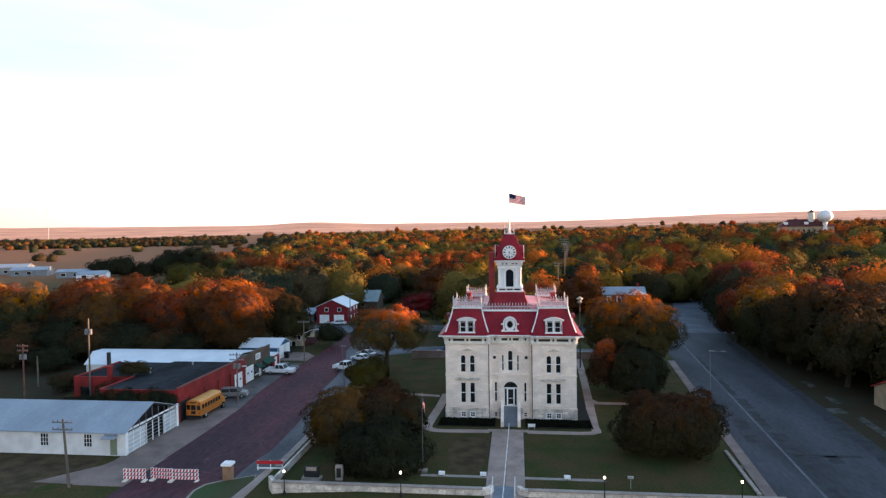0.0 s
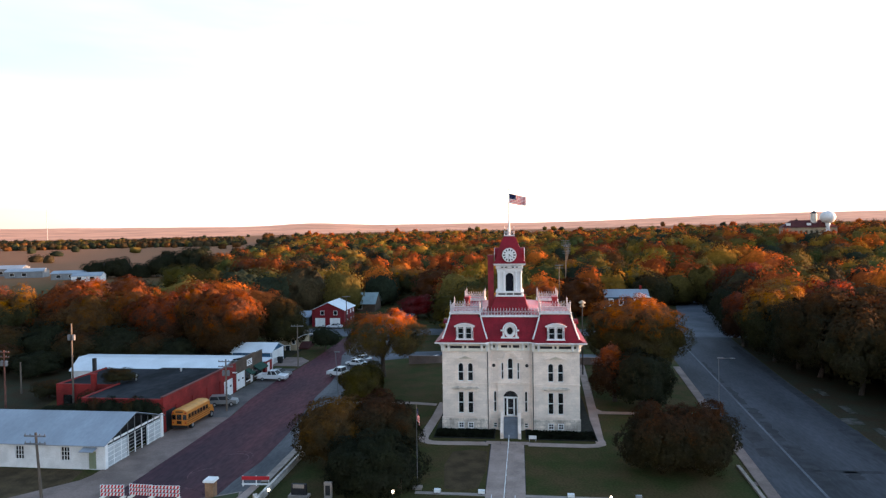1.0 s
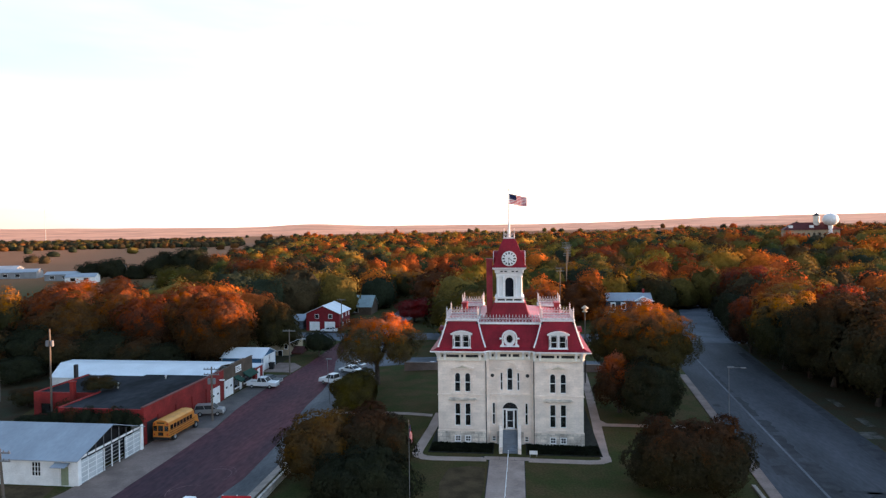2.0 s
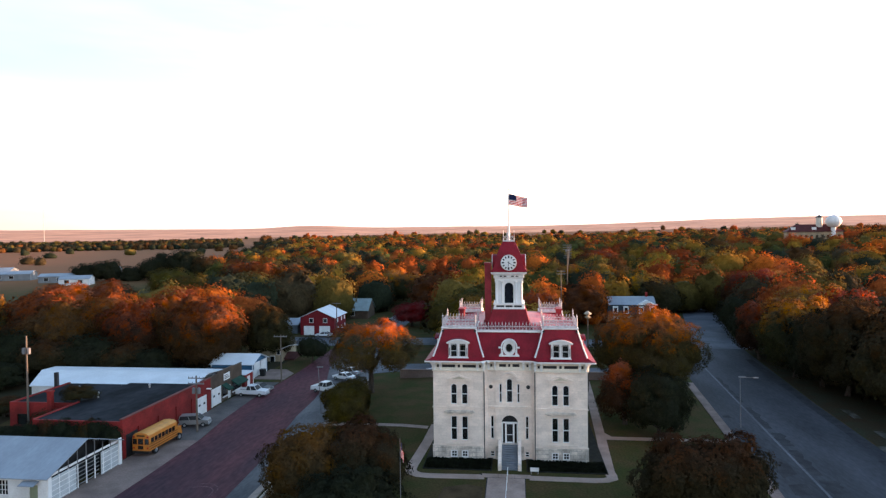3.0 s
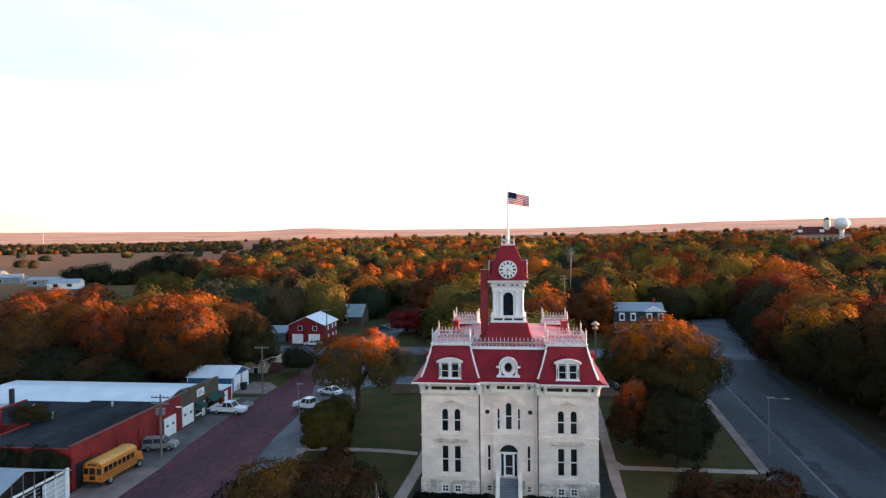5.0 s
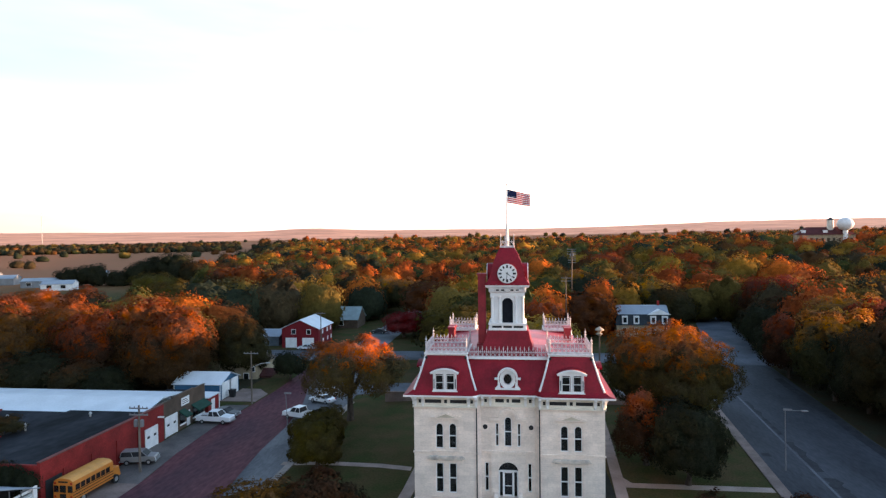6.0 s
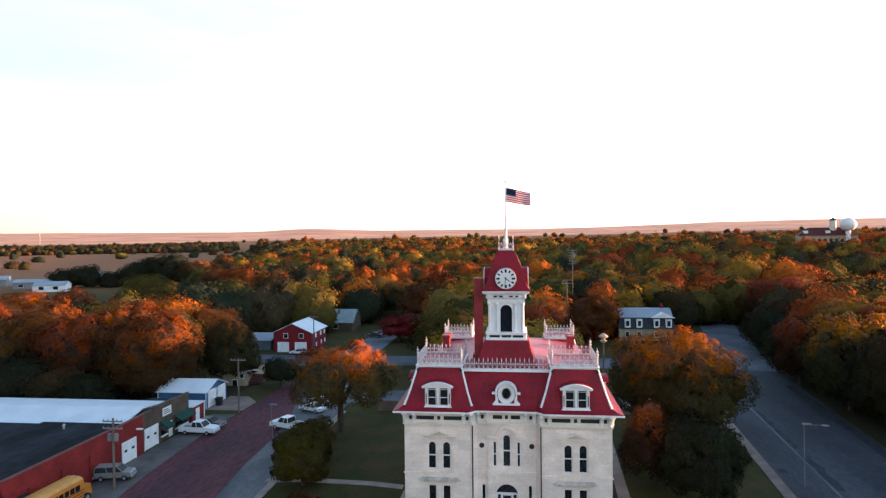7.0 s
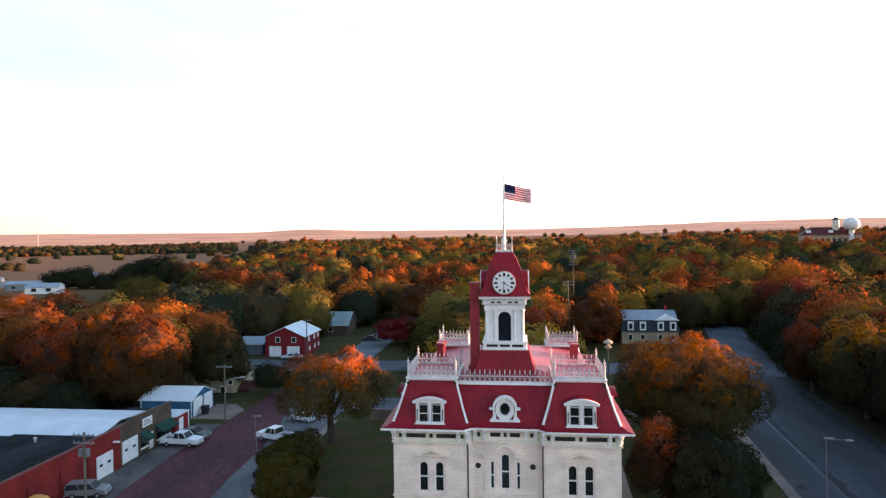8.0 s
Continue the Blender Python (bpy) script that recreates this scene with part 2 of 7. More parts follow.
POLE_WOOD = material("weathered_pole", (0.13, 0.105, 0.085), 0.9, 0.35, 1.2, stretch=(1, 1, 0.1), bump=0.3)
PALE_POLE = material("pale_pole", (0.16, 0.16, 0.168), 0.7, 0.15, 1.0)
BARK = material("bark", (0.065, 0.05, 0.04), 0.95, 0.4, 2.0, bump=0.6, stretch=(1, 1, 0.3))
BUS_YELLOW = material("school_bus_yellow", (0.55, 0.18, 0.022), 0.4, 0.1, 0.8, spec=0.5)
# lighter yellow than the body, for the roof
BUS_ROOF = material("faded_yellow", (0.60, 0.27, 0.06), 0.5, 0.12, 0.8)
BLACK = material("black_rubber", (0.015, 0.015, 0.016), 0.7, 0.2, 2.0)
CAR_WHITE = material("white_car_paint", (0.72, 0.73, 0.75), 0.25, 0.04, 1.0, spec=0.6)
CAR_BLUE = material("blue_car_paint", (0.03, 0.10, 0.22), 0.25, 0.06, 1.0, spec=0.6)
CAR_GREY = material("grey_van_paint", (0.21, 0.205, 0.20), 0.35, 0.05, 1.0, spec=0.5)
CAR_DARK = material("dark_car_paint", (0.03, 0.03, 0.035), 0.3, 0.1, 1.0, spec=0.6)
CAR_SILVER = material("silver_car_paint", (0.38, 0.38, 0.39), 0.3, 0.05, 1.0, metal=0.5)
GREEN_CLOTH = material("green_canvas", (0.012, 0.05, 0.035), 0.9, 0.2, 1.0)
ORANGE_RED = material("orange_red_board", (0.50, 0.022, 0.03), 0.6, 0.1, 1.0)


def thin_cloth(m):
    """Lets half of the light that falls on a cloth through to its other side."""
    n, l = m.node_tree.nodes, m.node_tree.links
    through_cloth, blend = n.new("ShaderNodeBsdfTranslucent"), n.new("ShaderNodeMixShader")
    blend.inputs[0].default_value = 0.5
    l.new(n["Principled BSDF"].inputs["Base Color"].links[0].from_socket, through_cloth.inputs["Color"])
    l.new(n["Principled BSDF"].outputs[0], blend.inputs[1]), l.new(through_cloth.outputs[0], blend.inputs[2])
    l.new(blend.outputs[0], n["Material Output"].inputs["Surface"])
    return m


FLAG_RED = thin_cloth(material("flag_red", (0.62, 0.05, 0.09), 0.8, 0.08, 2.0))
FLAG_WHITE = thin_cloth(material("flag_white", (0.86, 0.83, 0.84), 0.8, 0.06, 2.0))
FLAG_BLUE = thin_cloth(material("flag_blue", (0.03, 0.04, 0.12), 0.8, 0.1, 2.0))
TAIL_RED = material("tail_light_red", (0.35, 0.01, 0.01), 0.3, 0.1, 2.0)

GLASS = bpy.data.materials.new("window_glass")
GLASS.use_nodes = True
gp = GLASS.node_tree.nodes["Principled BSDF"]
gp.inputs["Base Color"].default_value, gp.inputs["Roughness"].default_value = (0.10, 0.11, 0.12, 1), 0.06
gp.inputs["Transmission Weight"].default_value = 0.85
GLOBE = bpy.data.materials.new("lit_globe")
GLOBE.use_nodes = True
gb = GLOBE.node_tree.nodes["Principled BSDF"]
gb.inputs["Emission Color"].default_value, gb.inputs["Emission Strength"].default_value = (1.0, 0.80, 0.55, 1), 1.4

LEAF = {
    "orange": leaf_material("orange_leaves", (0.30, 0.070, 0.008)),
    "rust": leaf_material("rust_leaves", (0.17, 0.036, 0.008)),
    "gold": leaf_material("golden_leaves", (0.23, 0.128, 0.012)),
    "olive": leaf_material("olive_leaves", (0.060, 0.046, 0.009)),
    "green": leaf_material("green_leaves", (0.036, 0.044, 0.013)),
    "brown": leaf_material("brown_leaves", (0.070, 0.024, 0.007)),
    "crimson": leaf_material("crimson_leaves", (0.12, 0.018, 0.012)),
    "dark": leaf_material("dark_green_leaves", (0.019, 0.021, 0.011)),
    # two-tone crowns: turned leaves above, with sunlit tops and shaded feet in the colours
    "topped": leaf_material("olive_leaves_orange_top", (0.080, 0.058, 0.017), (0.46, 0.125, 0.011), 0.64, 0.92),
    "goldtop": leaf_material("green_leaves_golden_top", (0.034, 0.034, 0.012), (0.30, 0.130, 0.012), 0.55, 0.95),
    "rusttop": leaf_material("brown_leaves_rust_top", (0.036, 0.018, 0.008), (0.22, 0.048, 0.007), 0.48, 0.88),
    "orangetop": leaf_material("olive_brown_leaves_orange_top", (0.040, 0.021, 0.008), (0.20, 0.043, 0.008), 0.48, 0.92),
    "bronze": leaf_material("bronze_leaves", (0.050, 0.030, 0.010), (0.115, 0.048, 0.010), 0.35, 0.95),
    "dome": leaf_material("orange_brown_leaves", (0.040, 0.030, 0.010), (0.38, 0.076, 0.007), 0.56, 0.98),
    "edged": leaf_material("dark_leaves_rust_edge", (0.030, 0.026, 0.011), (0.058, 0.028, 0.010), 0.50, 0.95),
}


# ---- shapes ----
class Shape:
    """Gathers boxes, prisms, tubes and turned forms into one mesh."""

    def __init__(self):
        self.v, self.f = [], []

    def add(self, verts, faces):
        k = len(self.v)
        self.v += [tuple(p) for p in verts]
        self.f += [tuple(k + i for i in q) for q in faces]
        return self

    def box(self, x0, y0, z0, x1, y1, z1):
        p = [(x, y, z) for z in (z0, z1) for y in (y0, y1) for x in (x0, x1)]
        return self.add(p, [(0, 2, 3, 1), (4, 5, 7, 6), (0, 1, 5, 4), (2, 6, 7, 3), (0, 4, 6, 2), (1, 3, 7, 5)])

    def loft(self, rings, cap=True):
        """Rings of points, of one length, joined in turn."""
        n = len(rings[0])
        faces = [(k * n + i, k * n + (i + 1) % n, (k + 1) * n + (i + 1) % n, (k + 1) * n + i) for k in range(len(rings) - 1) for i in range(n)]
        if cap:
            faces += [tuple(reversed(range(n))), tuple((len(rings) - 1) * n + i for i in range(n))]
        return self.add([p for r in rings for p in r], faces)

    def frustum(self, a, za, b, zb):
        """Between two level rectangles (x0, y0, x1, y1)."""
        r = lambda q, z: [(q[0], q[1], z), (q[2], q[1], z), (q[2], q[3], z), (q[0], q[3], z)]
        return self.loft([r(a, za), r(b, zb)])

    def prism(self, poly, axis, a, b):
        """A flat polygon pushed from a to b along an axis: 0 (y, z), 1 (x, z), 2 (x, y)."""
        put = (lambda u, v, w: (w, u, v), lambda u, v, w: (u, w, v), lambda u, v, w: (u, v, w))[axis]
        return self.loft([[put(u, v, a) for u, v in poly], [put(u, v, b) for u, v in poly]])

    def tube(self, a, b, ra, rb=None, n=8):
        a, b = Vector(a), Vector(b)
        rb = ra if rb is None else rb
        w = (b - a).normalized()
        u = w.orthogonal().normalized()
        q = w.cross(u)
        ring = lambda c, r: [c + r * (math.cos(k * math.tau / n) * u + math.sin(k * math.tau / n) * q) for k in range(n)]
        return self.loft([ring(a, ra), ring(b, rb)])

    def turned(self, x, y, profile, n=10):
        """A form turned about an upright line: (radius, z) from below."""
        return self.loft([[(x + r * math.cos(k * math.tau / n), y + r * math.sin(k * math.tau / n), z) for k in range(n)] for r, z in profile])

    def mesh(self, name, mat, smooth=False):
        me = bpy.data.meshes.new(name)
        me.from_pydata(self.v, [], self.f)
        bm = bmesh.new()
        bm.from_mesh(me)
        bmesh.ops.recalc_face_normals(bm, faces=bm.faces)
        bm.to_mesh(me)
        bm.free()
        me.materials.append(mat)
        if smooth:
            me.polygons.foreach_set("use_smooth", [True] * len(me.polygons))
        return me


def part(name, shape, mat, parent, label="", smooth=False, bevel=0.0):
    """One mesh under a thing or under a part."""
    ob = new(name, shape.mesh(name, mat, smooth))
    ob.parent = parent
    if bevel:
        b = ob.modifiers.new("edge", "BEVEL")
        b.width, b.segments, b.limit_method = bevel, 2, "ANGLE"
    return tagged(ob, label)


def again(ob, parent, x=0, y=0, z=0, rz=0):
    """The same piece once more, on the same mesh."""
    o = new(ob.name.split(".")[0], ob.data)
    o.parent = parent
    o.matrix_local = pose(x, y, z, 0, 0, rz)
    for c in ob.children:
        again(c, o, *c.location)
    return o


def thing(name, label, category, x=0, y=0, z=0, rz=0, group=""):
    ob = new(name)
    ob.empty_display_size = 0.3
    ob.matrix_world = pose(x, y, z, 0, 0, rz)
    return tagged(ob, label, category, group)


def setting(name, shape, mat, label, category, smooth=False, parent=None):
    ob = new(name, shape.mesh(name, mat, smooth))
    ob.parent = parent
    return tagged(ob, label, category, kind="structure")


def smoothstep(a, b, t):
    t = min(1, max(0, (t - a) / (b - a)))
    return t * t * (3 - 2 * t)


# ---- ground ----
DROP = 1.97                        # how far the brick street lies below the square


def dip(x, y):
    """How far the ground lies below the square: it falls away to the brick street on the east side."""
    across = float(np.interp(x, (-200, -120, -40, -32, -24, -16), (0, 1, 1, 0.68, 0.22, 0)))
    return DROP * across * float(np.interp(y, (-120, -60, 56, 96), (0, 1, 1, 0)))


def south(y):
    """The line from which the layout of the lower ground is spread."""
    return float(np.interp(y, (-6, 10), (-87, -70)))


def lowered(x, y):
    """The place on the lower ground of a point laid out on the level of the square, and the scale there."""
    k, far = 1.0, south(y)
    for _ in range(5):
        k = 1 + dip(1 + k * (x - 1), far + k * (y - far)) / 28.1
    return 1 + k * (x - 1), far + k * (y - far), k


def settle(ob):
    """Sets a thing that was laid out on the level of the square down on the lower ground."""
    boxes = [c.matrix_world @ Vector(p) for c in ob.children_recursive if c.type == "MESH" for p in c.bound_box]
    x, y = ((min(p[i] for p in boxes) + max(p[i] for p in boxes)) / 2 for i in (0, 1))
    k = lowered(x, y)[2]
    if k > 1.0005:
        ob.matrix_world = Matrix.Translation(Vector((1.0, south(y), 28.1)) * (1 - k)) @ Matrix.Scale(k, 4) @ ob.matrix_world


def height(x, y):
    """The lie of the land: level round the square, lower along the brick street, rising to low hills in the distance, more so to the west."""
    d = math.hypot(x, y)
    if d < 200:
        return -dip(x, y)
    side = x / (abs(y) + abs(x) + 1)
    z = (30 + 12 * smoothstep(0.0, 0.4, side) - 14 * smoothstep(-0.1, -0.45, side)) * ((min(d, 2000) - 200) / 1800) ** 1.25
    z += 11 * math.exp(-((x - 250) ** 2 + (y - 430) ** 2) / 170 ** 2)
    return z


def land_material():
    """Lawn with dry patches in the town, tan fields and russet range further out."""
    m = material("grass_and_range", (0.035, 0.041, 0.014), 0.95, 0.4, 0.22, bump=0.5, fine=18, second=(0.078, 0.055, 0.026), spec=0.03)
    n, l = m.node_tree.nodes, m.node_tree.links
    p = n["Principled BSDF"]
    lawn = p.inputs["Base Color"].links[0].from_socket
    co, length, patch = n.new("ShaderNodeNewGeometry"), n.new("ShaderNodeVectorMath"), n.new("ShaderNodeTexNoise")
    length.operation = "LENGTH"
    l.new(co.outputs["Position"], length.inputs[0]), l.new(co.outputs["Position"], patch.inputs["Vector"])
    patch.inputs["Scale"].default_value, patch.inputs["Detail"].default_value = 0.004, 5
    field = n.new("ShaderNodeMix")
    field.data_type = "RGBA"
    field.inputs["A"].default_value, field.inputs["B"].default_value = (0.34, 0.135, 0.072, 1), (0.21, 0.115, 0.060, 1)
    l.new(patch.outputs[0], field.inputs["Factor"])
    rng, mix = n.new("ShaderNodeMapRange"), n.new("ShaderNodeMix")
    rng.inputs["From Min"].default_value, rng.inputs["From Max"].default_value = 300, 460
    mix.data_type = "RGBA"
    l.new(length.outputs["Value"], rng.inputs[0]), l.new(rng.outputs[0], mix.inputs["Factor"])
    l.new(lawn, mix.inputs["A"]), l.new(field.outputs["Result"], mix.inputs["B"]), l.new(mix.outputs["Result"], p.inputs["Base Color"])
    return m


def hills():
    """Low russet hills along the horizon, with distance haze put in as a faint glow: a plain backdrop."""
    s = Shape()
    n, rings = 150, (2050, 2500, 3000, 3500, 4000, 4250)
    for k, d in enumerate(rings):
        for i in range(n + 1):
            a = radians(-75 + 150 * i / n)
            x, y = d * math.sin(a), d * math.cos(a)
            side = math.sin(a)
            top = 74 + 36 * smoothstep(-0.05, 0.5, side) - 6 * smoothstep(-0.3, -0.7, side)
            top += 17 * math.exp(-((side + 0.32) / 0.055) ** 2)
            z = 10 + (top - 10) * smoothstep(1900, 4150, d) + 9 * (k > 1) * (noise.noise((x / 700, y / 700, 0.4)) + 0.4 * noise.noise((x / 260, y / 260, 3.0)))
            s.v.append((x, y, z if k else 4.0))
    s.f = [(k * (n + 1) + i, k * (n + 1) + i + 1, (k + 1) * (n + 1) + i + 1, (k + 1) * (n + 1) + i) for k in range(len(rings) - 1) for i in range(n)]
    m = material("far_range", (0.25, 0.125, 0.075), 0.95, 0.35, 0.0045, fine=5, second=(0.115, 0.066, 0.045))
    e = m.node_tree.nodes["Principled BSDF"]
    # faint orange-pink emission in place of haze
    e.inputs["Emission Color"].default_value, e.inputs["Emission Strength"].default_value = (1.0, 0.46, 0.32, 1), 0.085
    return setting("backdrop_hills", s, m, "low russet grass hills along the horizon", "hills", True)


def ground_sheet():
    near = [k * 4.0 for k in range(-36, 37)]
    out, step = [144.0], 12.0
    while out[-1] < 4700:
        step *= 1.07
        out.append(out[-1] + step)
    line = [-v for v in reversed(out[1:])] + [-144.0] + near[1:-1] + [144.0] + out[1:]
    n = len(line)
    s = Shape()
    s.v = [(x, y, height(x, y)) for y in line for x in line]
    s.f = [(j * n + i, j * n + i + 1, (j + 1) * n + i + 1, (j + 1) * n + i) for j in range(n - 1) for i in range(n - 1)]
    return setting("ground", s, land_material(), "autumn lawn with dry patches, fields beyond", "ground", True)


ground_sheet()
hills()


def slab(name, poly, z, mat, label, category, low=-0.3):
    """A piece of paving with an outline of (x, y), laid on the ground."""
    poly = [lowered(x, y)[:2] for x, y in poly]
    if max(dip(x, y) for x, y in poly) < 1e-4:
        return setting(name, Shape().prism(poly, 2, low, z), mat, label, category)
    bm = bmesh.new()
    bm.faces.new([bm.verts.new((x, y, 0)) for x, y in poly])
    bmesh.ops.triangulate(bm, faces=bm.faces[:])
    for i in (0, 1):
        a, b = min(p[i] for p in poly), max(p[i] for p in poly)
        for c in range(math.ceil(max(a, -144) / 4), math.floor(min(b, 144) / 4) + 1):
            at, way = Vector((0, 0, 0)), Vector((0, 0, 0))
            at[i], way[i] = c * 4.0, 1.0
            bmesh.ops.bisect_plane(bm, geom=bm.verts[:] + bm.edges[:] + bm.faces[:], plane_co=at, plane_no=way)
    for v in bm.verts:
        v.co.z = height(v.co.x, v.co.y) + z
    rim = bmesh.ops.extrude_edge_only(bm, edges=[e for e in bm.edges if e.is_boundary])
    for v in rim["geom"]:
        if type(v) is bmesh.types.BMVert:
            v.co.z += low - z
    bmesh.ops.recalc_face_normals(bm, faces=bm.faces[:])
    me = bpy.data.meshes.new(name)
    bm.to_mesh(me)
    bm.free()
    me.materials.append(mat)
    return tagged(new(name, me), label, category, kind="structure")


def rect(x0, y0, x1, y1):
    return [(x0, y0), (x1, y0), (x1, y1), (x0, y1)]


def west(x, y):
    """The western street runs five degrees off the square's line: its x at y, from the x that it has at y = 0."""
    return x + 0.0885 * y


def ribbon(path, width):
    """The outline of a strip of even width along a path of (x, y)."""
    left, right = [], []
    for k, (x, y) in enumerate(path):
        (ax, ay), (bx, by) = path[max(0, k - 1)], path[min(len(path) - 1, k + 1)]
        ln = math.hypot(bx - ax, by - ay)
        nx, ny = -(by - ay) / ln * width / 2, (bx - ax) / ln * width / 2
        left.append((x + nx, y + ny)), right.append((x - nx, y - ny))
    return right + left[::-1]


# east street: brick paving with a strip of asphalt along the square
slab("road_east_asphalt", [(-36.5, -60), (-27.6, -60), (-27.8, 44), (-29.2, 76), (-42.0, 76)], 0.02, LANE, "worn grey asphalt parking lane beside the brick street", "road")
slab("road_east_brick", [(-42.4, -60), (-31.4, -60), (-31.0, -20), (-30.3, -14), (-30.9, -2), (-32.2, 8), (-33.2, 17), (-33.6, 27), (-35.0, 38), (-38.6, 52), (-40.4, 76), (-44.4, 76), (-44.2, 62), (-44.4, 26), (-43.8, 14), (-42.8, 6), (-42.4, -9)], 0.04, BRICK_ROAD, "dark red brick paved street with pale tyre marks", "road")
slab("pavement_east", [(-48.4, -27), (-42.4, -27), (-42.4, -9), (-42.7, 4), (-48.4, 4)], 0.06, CONCRETE, "worn concrete apron along the shed", "pavement")
STAINED = material("stained_concrete", (0.105, 0.090, 0.083), 0.75, 0.35, 0.3, bump=0.2, fine=14, spec=0.3, second=(0.062, 0.055, 0.052))
slab("pavement_shops", [(-48.4, 4), (-42.7, 4), (-43.8, 14), (-44.4, 26), (-44.3, 38.2), (-48.4, 38.2)], 0.06, STAINED, "dark stained concrete apron along the shops", "pavement")
slab("road_front", rect(-160, -46, 160, -32), 0.008, ASPHALT, "grey asphalt street before the square", "road")
slab("road_cross", rect(-68, 78, 70, 90), 0.02, FAR_ROAD, "grey cross street", "road")
slab("road_back", rect(-29.2, 46.5, 29.6, 54), 0.016, FAR_ROAD, "narrow grey street behind the square", "road")
slab("road_east_far", [(-41, 90), (-33, 90), (-33, 190), (-41, 190)], 0.014, PALE_ROAD, "pale grey street running between trees", "road")
slab("road_west", [(west(29.5, -150), -150), (west(45.6, -150), -150), (west(46.4, -10), -10), (west(46.2, 30), 30), (54.6, 80), (west(29.6, 80), 80)], 0.014, ASPHALT, "wide worn grey asphalt street", "road")
slab("road_west_far", [(40, 89), (56.5, 89), (62.5, 118), (71, 160), (60.5, 160), (52, 120)], 0.018, FAR_ROAD, "pale asphalt street beyond the crossing", "road")
for y0, y1 in ((-150, -46), (-32, 43)):
    slab("kerb_west", [(west(28.2, y0), y0), (west(29.5, y0), y0), (west(29.5, y1), y1), (west(28.2, y1), y1)], 0.10, CONCRETE, "pale concrete kerb and gutter", "kerb")
slab("kerb_east", rect(-27.8, -20, -26.9, 42), 0.12, KERB, "pale concrete kerb", "kerb")
slab("kerb_strip", [(west(34.05, -150), -150), (west(34.35, -150), -150), (west(34.45, 62), 62), (west(34.15, 62), 62)], 0.03, FAR_ROAD, "thin pale concrete strip in the road", "kerb")
for outline in ([(32.7, 4.2), (33.4, 2.9), (33.0, -1.2), (31.0, -2.6), (30.9, 0.5)], [(30.6, -4.6), (32.6, -4.2), (32.4, -7.2), (30.2, -7.4)], [(31.9, 22.0), (32.9, 22.2), (32.9, 20.8), (31.8, 20.9)]):
    slab("asphalt_patch", outline, 0.022, PATCH, "dark asphalt repair patch", "patch")

slab("pavement_corner", [(-48.0, -18.2), (-42.3, -18.2), (-42.4, -27), (-53.5, -26.6), (-48.8, -21.2)], 0.046, CONCRETE, "worn concrete drive at the shed corner", "pavement")
slab("lane_yard", [(-120, 36), (-108, 28), (-80, 6.5), (-78, 8.5), (-105, 31), (-118, 40)], 0.02, SHADY_LITTER, "narrow grey lane beside the yard", "lane")
slab("soil_yard", [(-74, -30), (-52.5, -30), (-49.5, -22), (-50.5, -18.4), (-74, -18.4)], 0.01, SOIL, "bare brown verge before the shed", "soil")
slab("verge_west", [(west(46.6, -60), -60), (120, -60), (120, 77), (54.6, 77), (west(46.4, 30), 30), (west(46.6, -10), -10)], 0.006, SHADY_LITTER, "verge of fallen leaves, dark with tree shade in its colour", "verge")
slab("yard_ground", [(-170, 0), (-76, 0), (-76, 6), (-82, 29), (-52, 30), (-50, 60), (-170, 60)], 0.006, SHADY_LITTER, "dark ground under the trees", "ground")
# ragged stains; the two long runs near x 45 darken the west lane
for k, (x0, y0, x1, y1) in enumerate(((34.6, -34, 36.2, -19), (34.7, -17, 36.2, -9), (34.8, -8, 36.6, -3), (34.6, -1.5, 35.8, 7), (34.6, 8.5, 36.0, 14), (34.5, 16, 35.5, 27), (34.6, 30, 35.2, 48), (44.6, 8, 46.2, 66), (44.2, -36, 46.4, 4), (38.6, -14, 40.2, -11.5), (36.0, -12.0, 43.0, -11.2))):
    edge = lambda x, j, seed, y: west(x + (0.25 + 0.3 * (x1 - x0)) * noise.noise((seed, j * 0.9, 4)), y)
    ys = [y0 + (y1 - y0) * j / 8 for j in range(9)]
    pts = [(edge(x0, j, k, y), y) for j, y in enumerate(ys)] + [(edge(x1, j, k + 9, y), y) for j, y in reversed(list(enumerate(ys)))]
    slab("asphalt_stain", pts, 0.02, PATCH, "dark ragged strip along the asphalt", "stain")
LITTERED = material("littered_concrete", (0.085, 0.080, 0.072), 0.9, 0.35, 0.7, bump=0.3, second=(0.030, 0.029, 0.018), spec=0.1)
for y0, y1 in ((-30, -15.5), (-12, 5), (12, 16), (22, 27)):
    slab("walk_west", [(west(48.8, y0), y0), (west(50.0, y0), y0), (west(50.0, y1), y1), (west(48.8, y1), y1)], 0.04, LITTERED, "old concrete walk half grown over beside the street", "walk")
slab("walk_edge_west", [(26.2, -11), (26.6, -11), (25.9, -24), (25.5, -24)], 0.22, KERB, "low concrete edging of the lawn", "edging")
slab("walk_crossing_west", [(26.3, -16.4), (27.4, -16.4), (27.4, -15.5), (26.4, -15.5)], 0.05, CONCRETE, "short concrete walk across the verge", "walk")
slab("drive_west", [(west(46.3, 6.5), 6.5), (west(48.8, 6.5), 6.5), (west(48.8, 9.4), 9.4), (west(46.3, 9.4), 9.4)], 0.03, LITTERED, "short concrete drive across the verge", "drive")

TYRE = material("pale_tyre_dust", (0.150, 0.080, 0.086), 0.9, 0.45, 1.2, spec=0.1, second=(0.070, 0.036, 0.044))


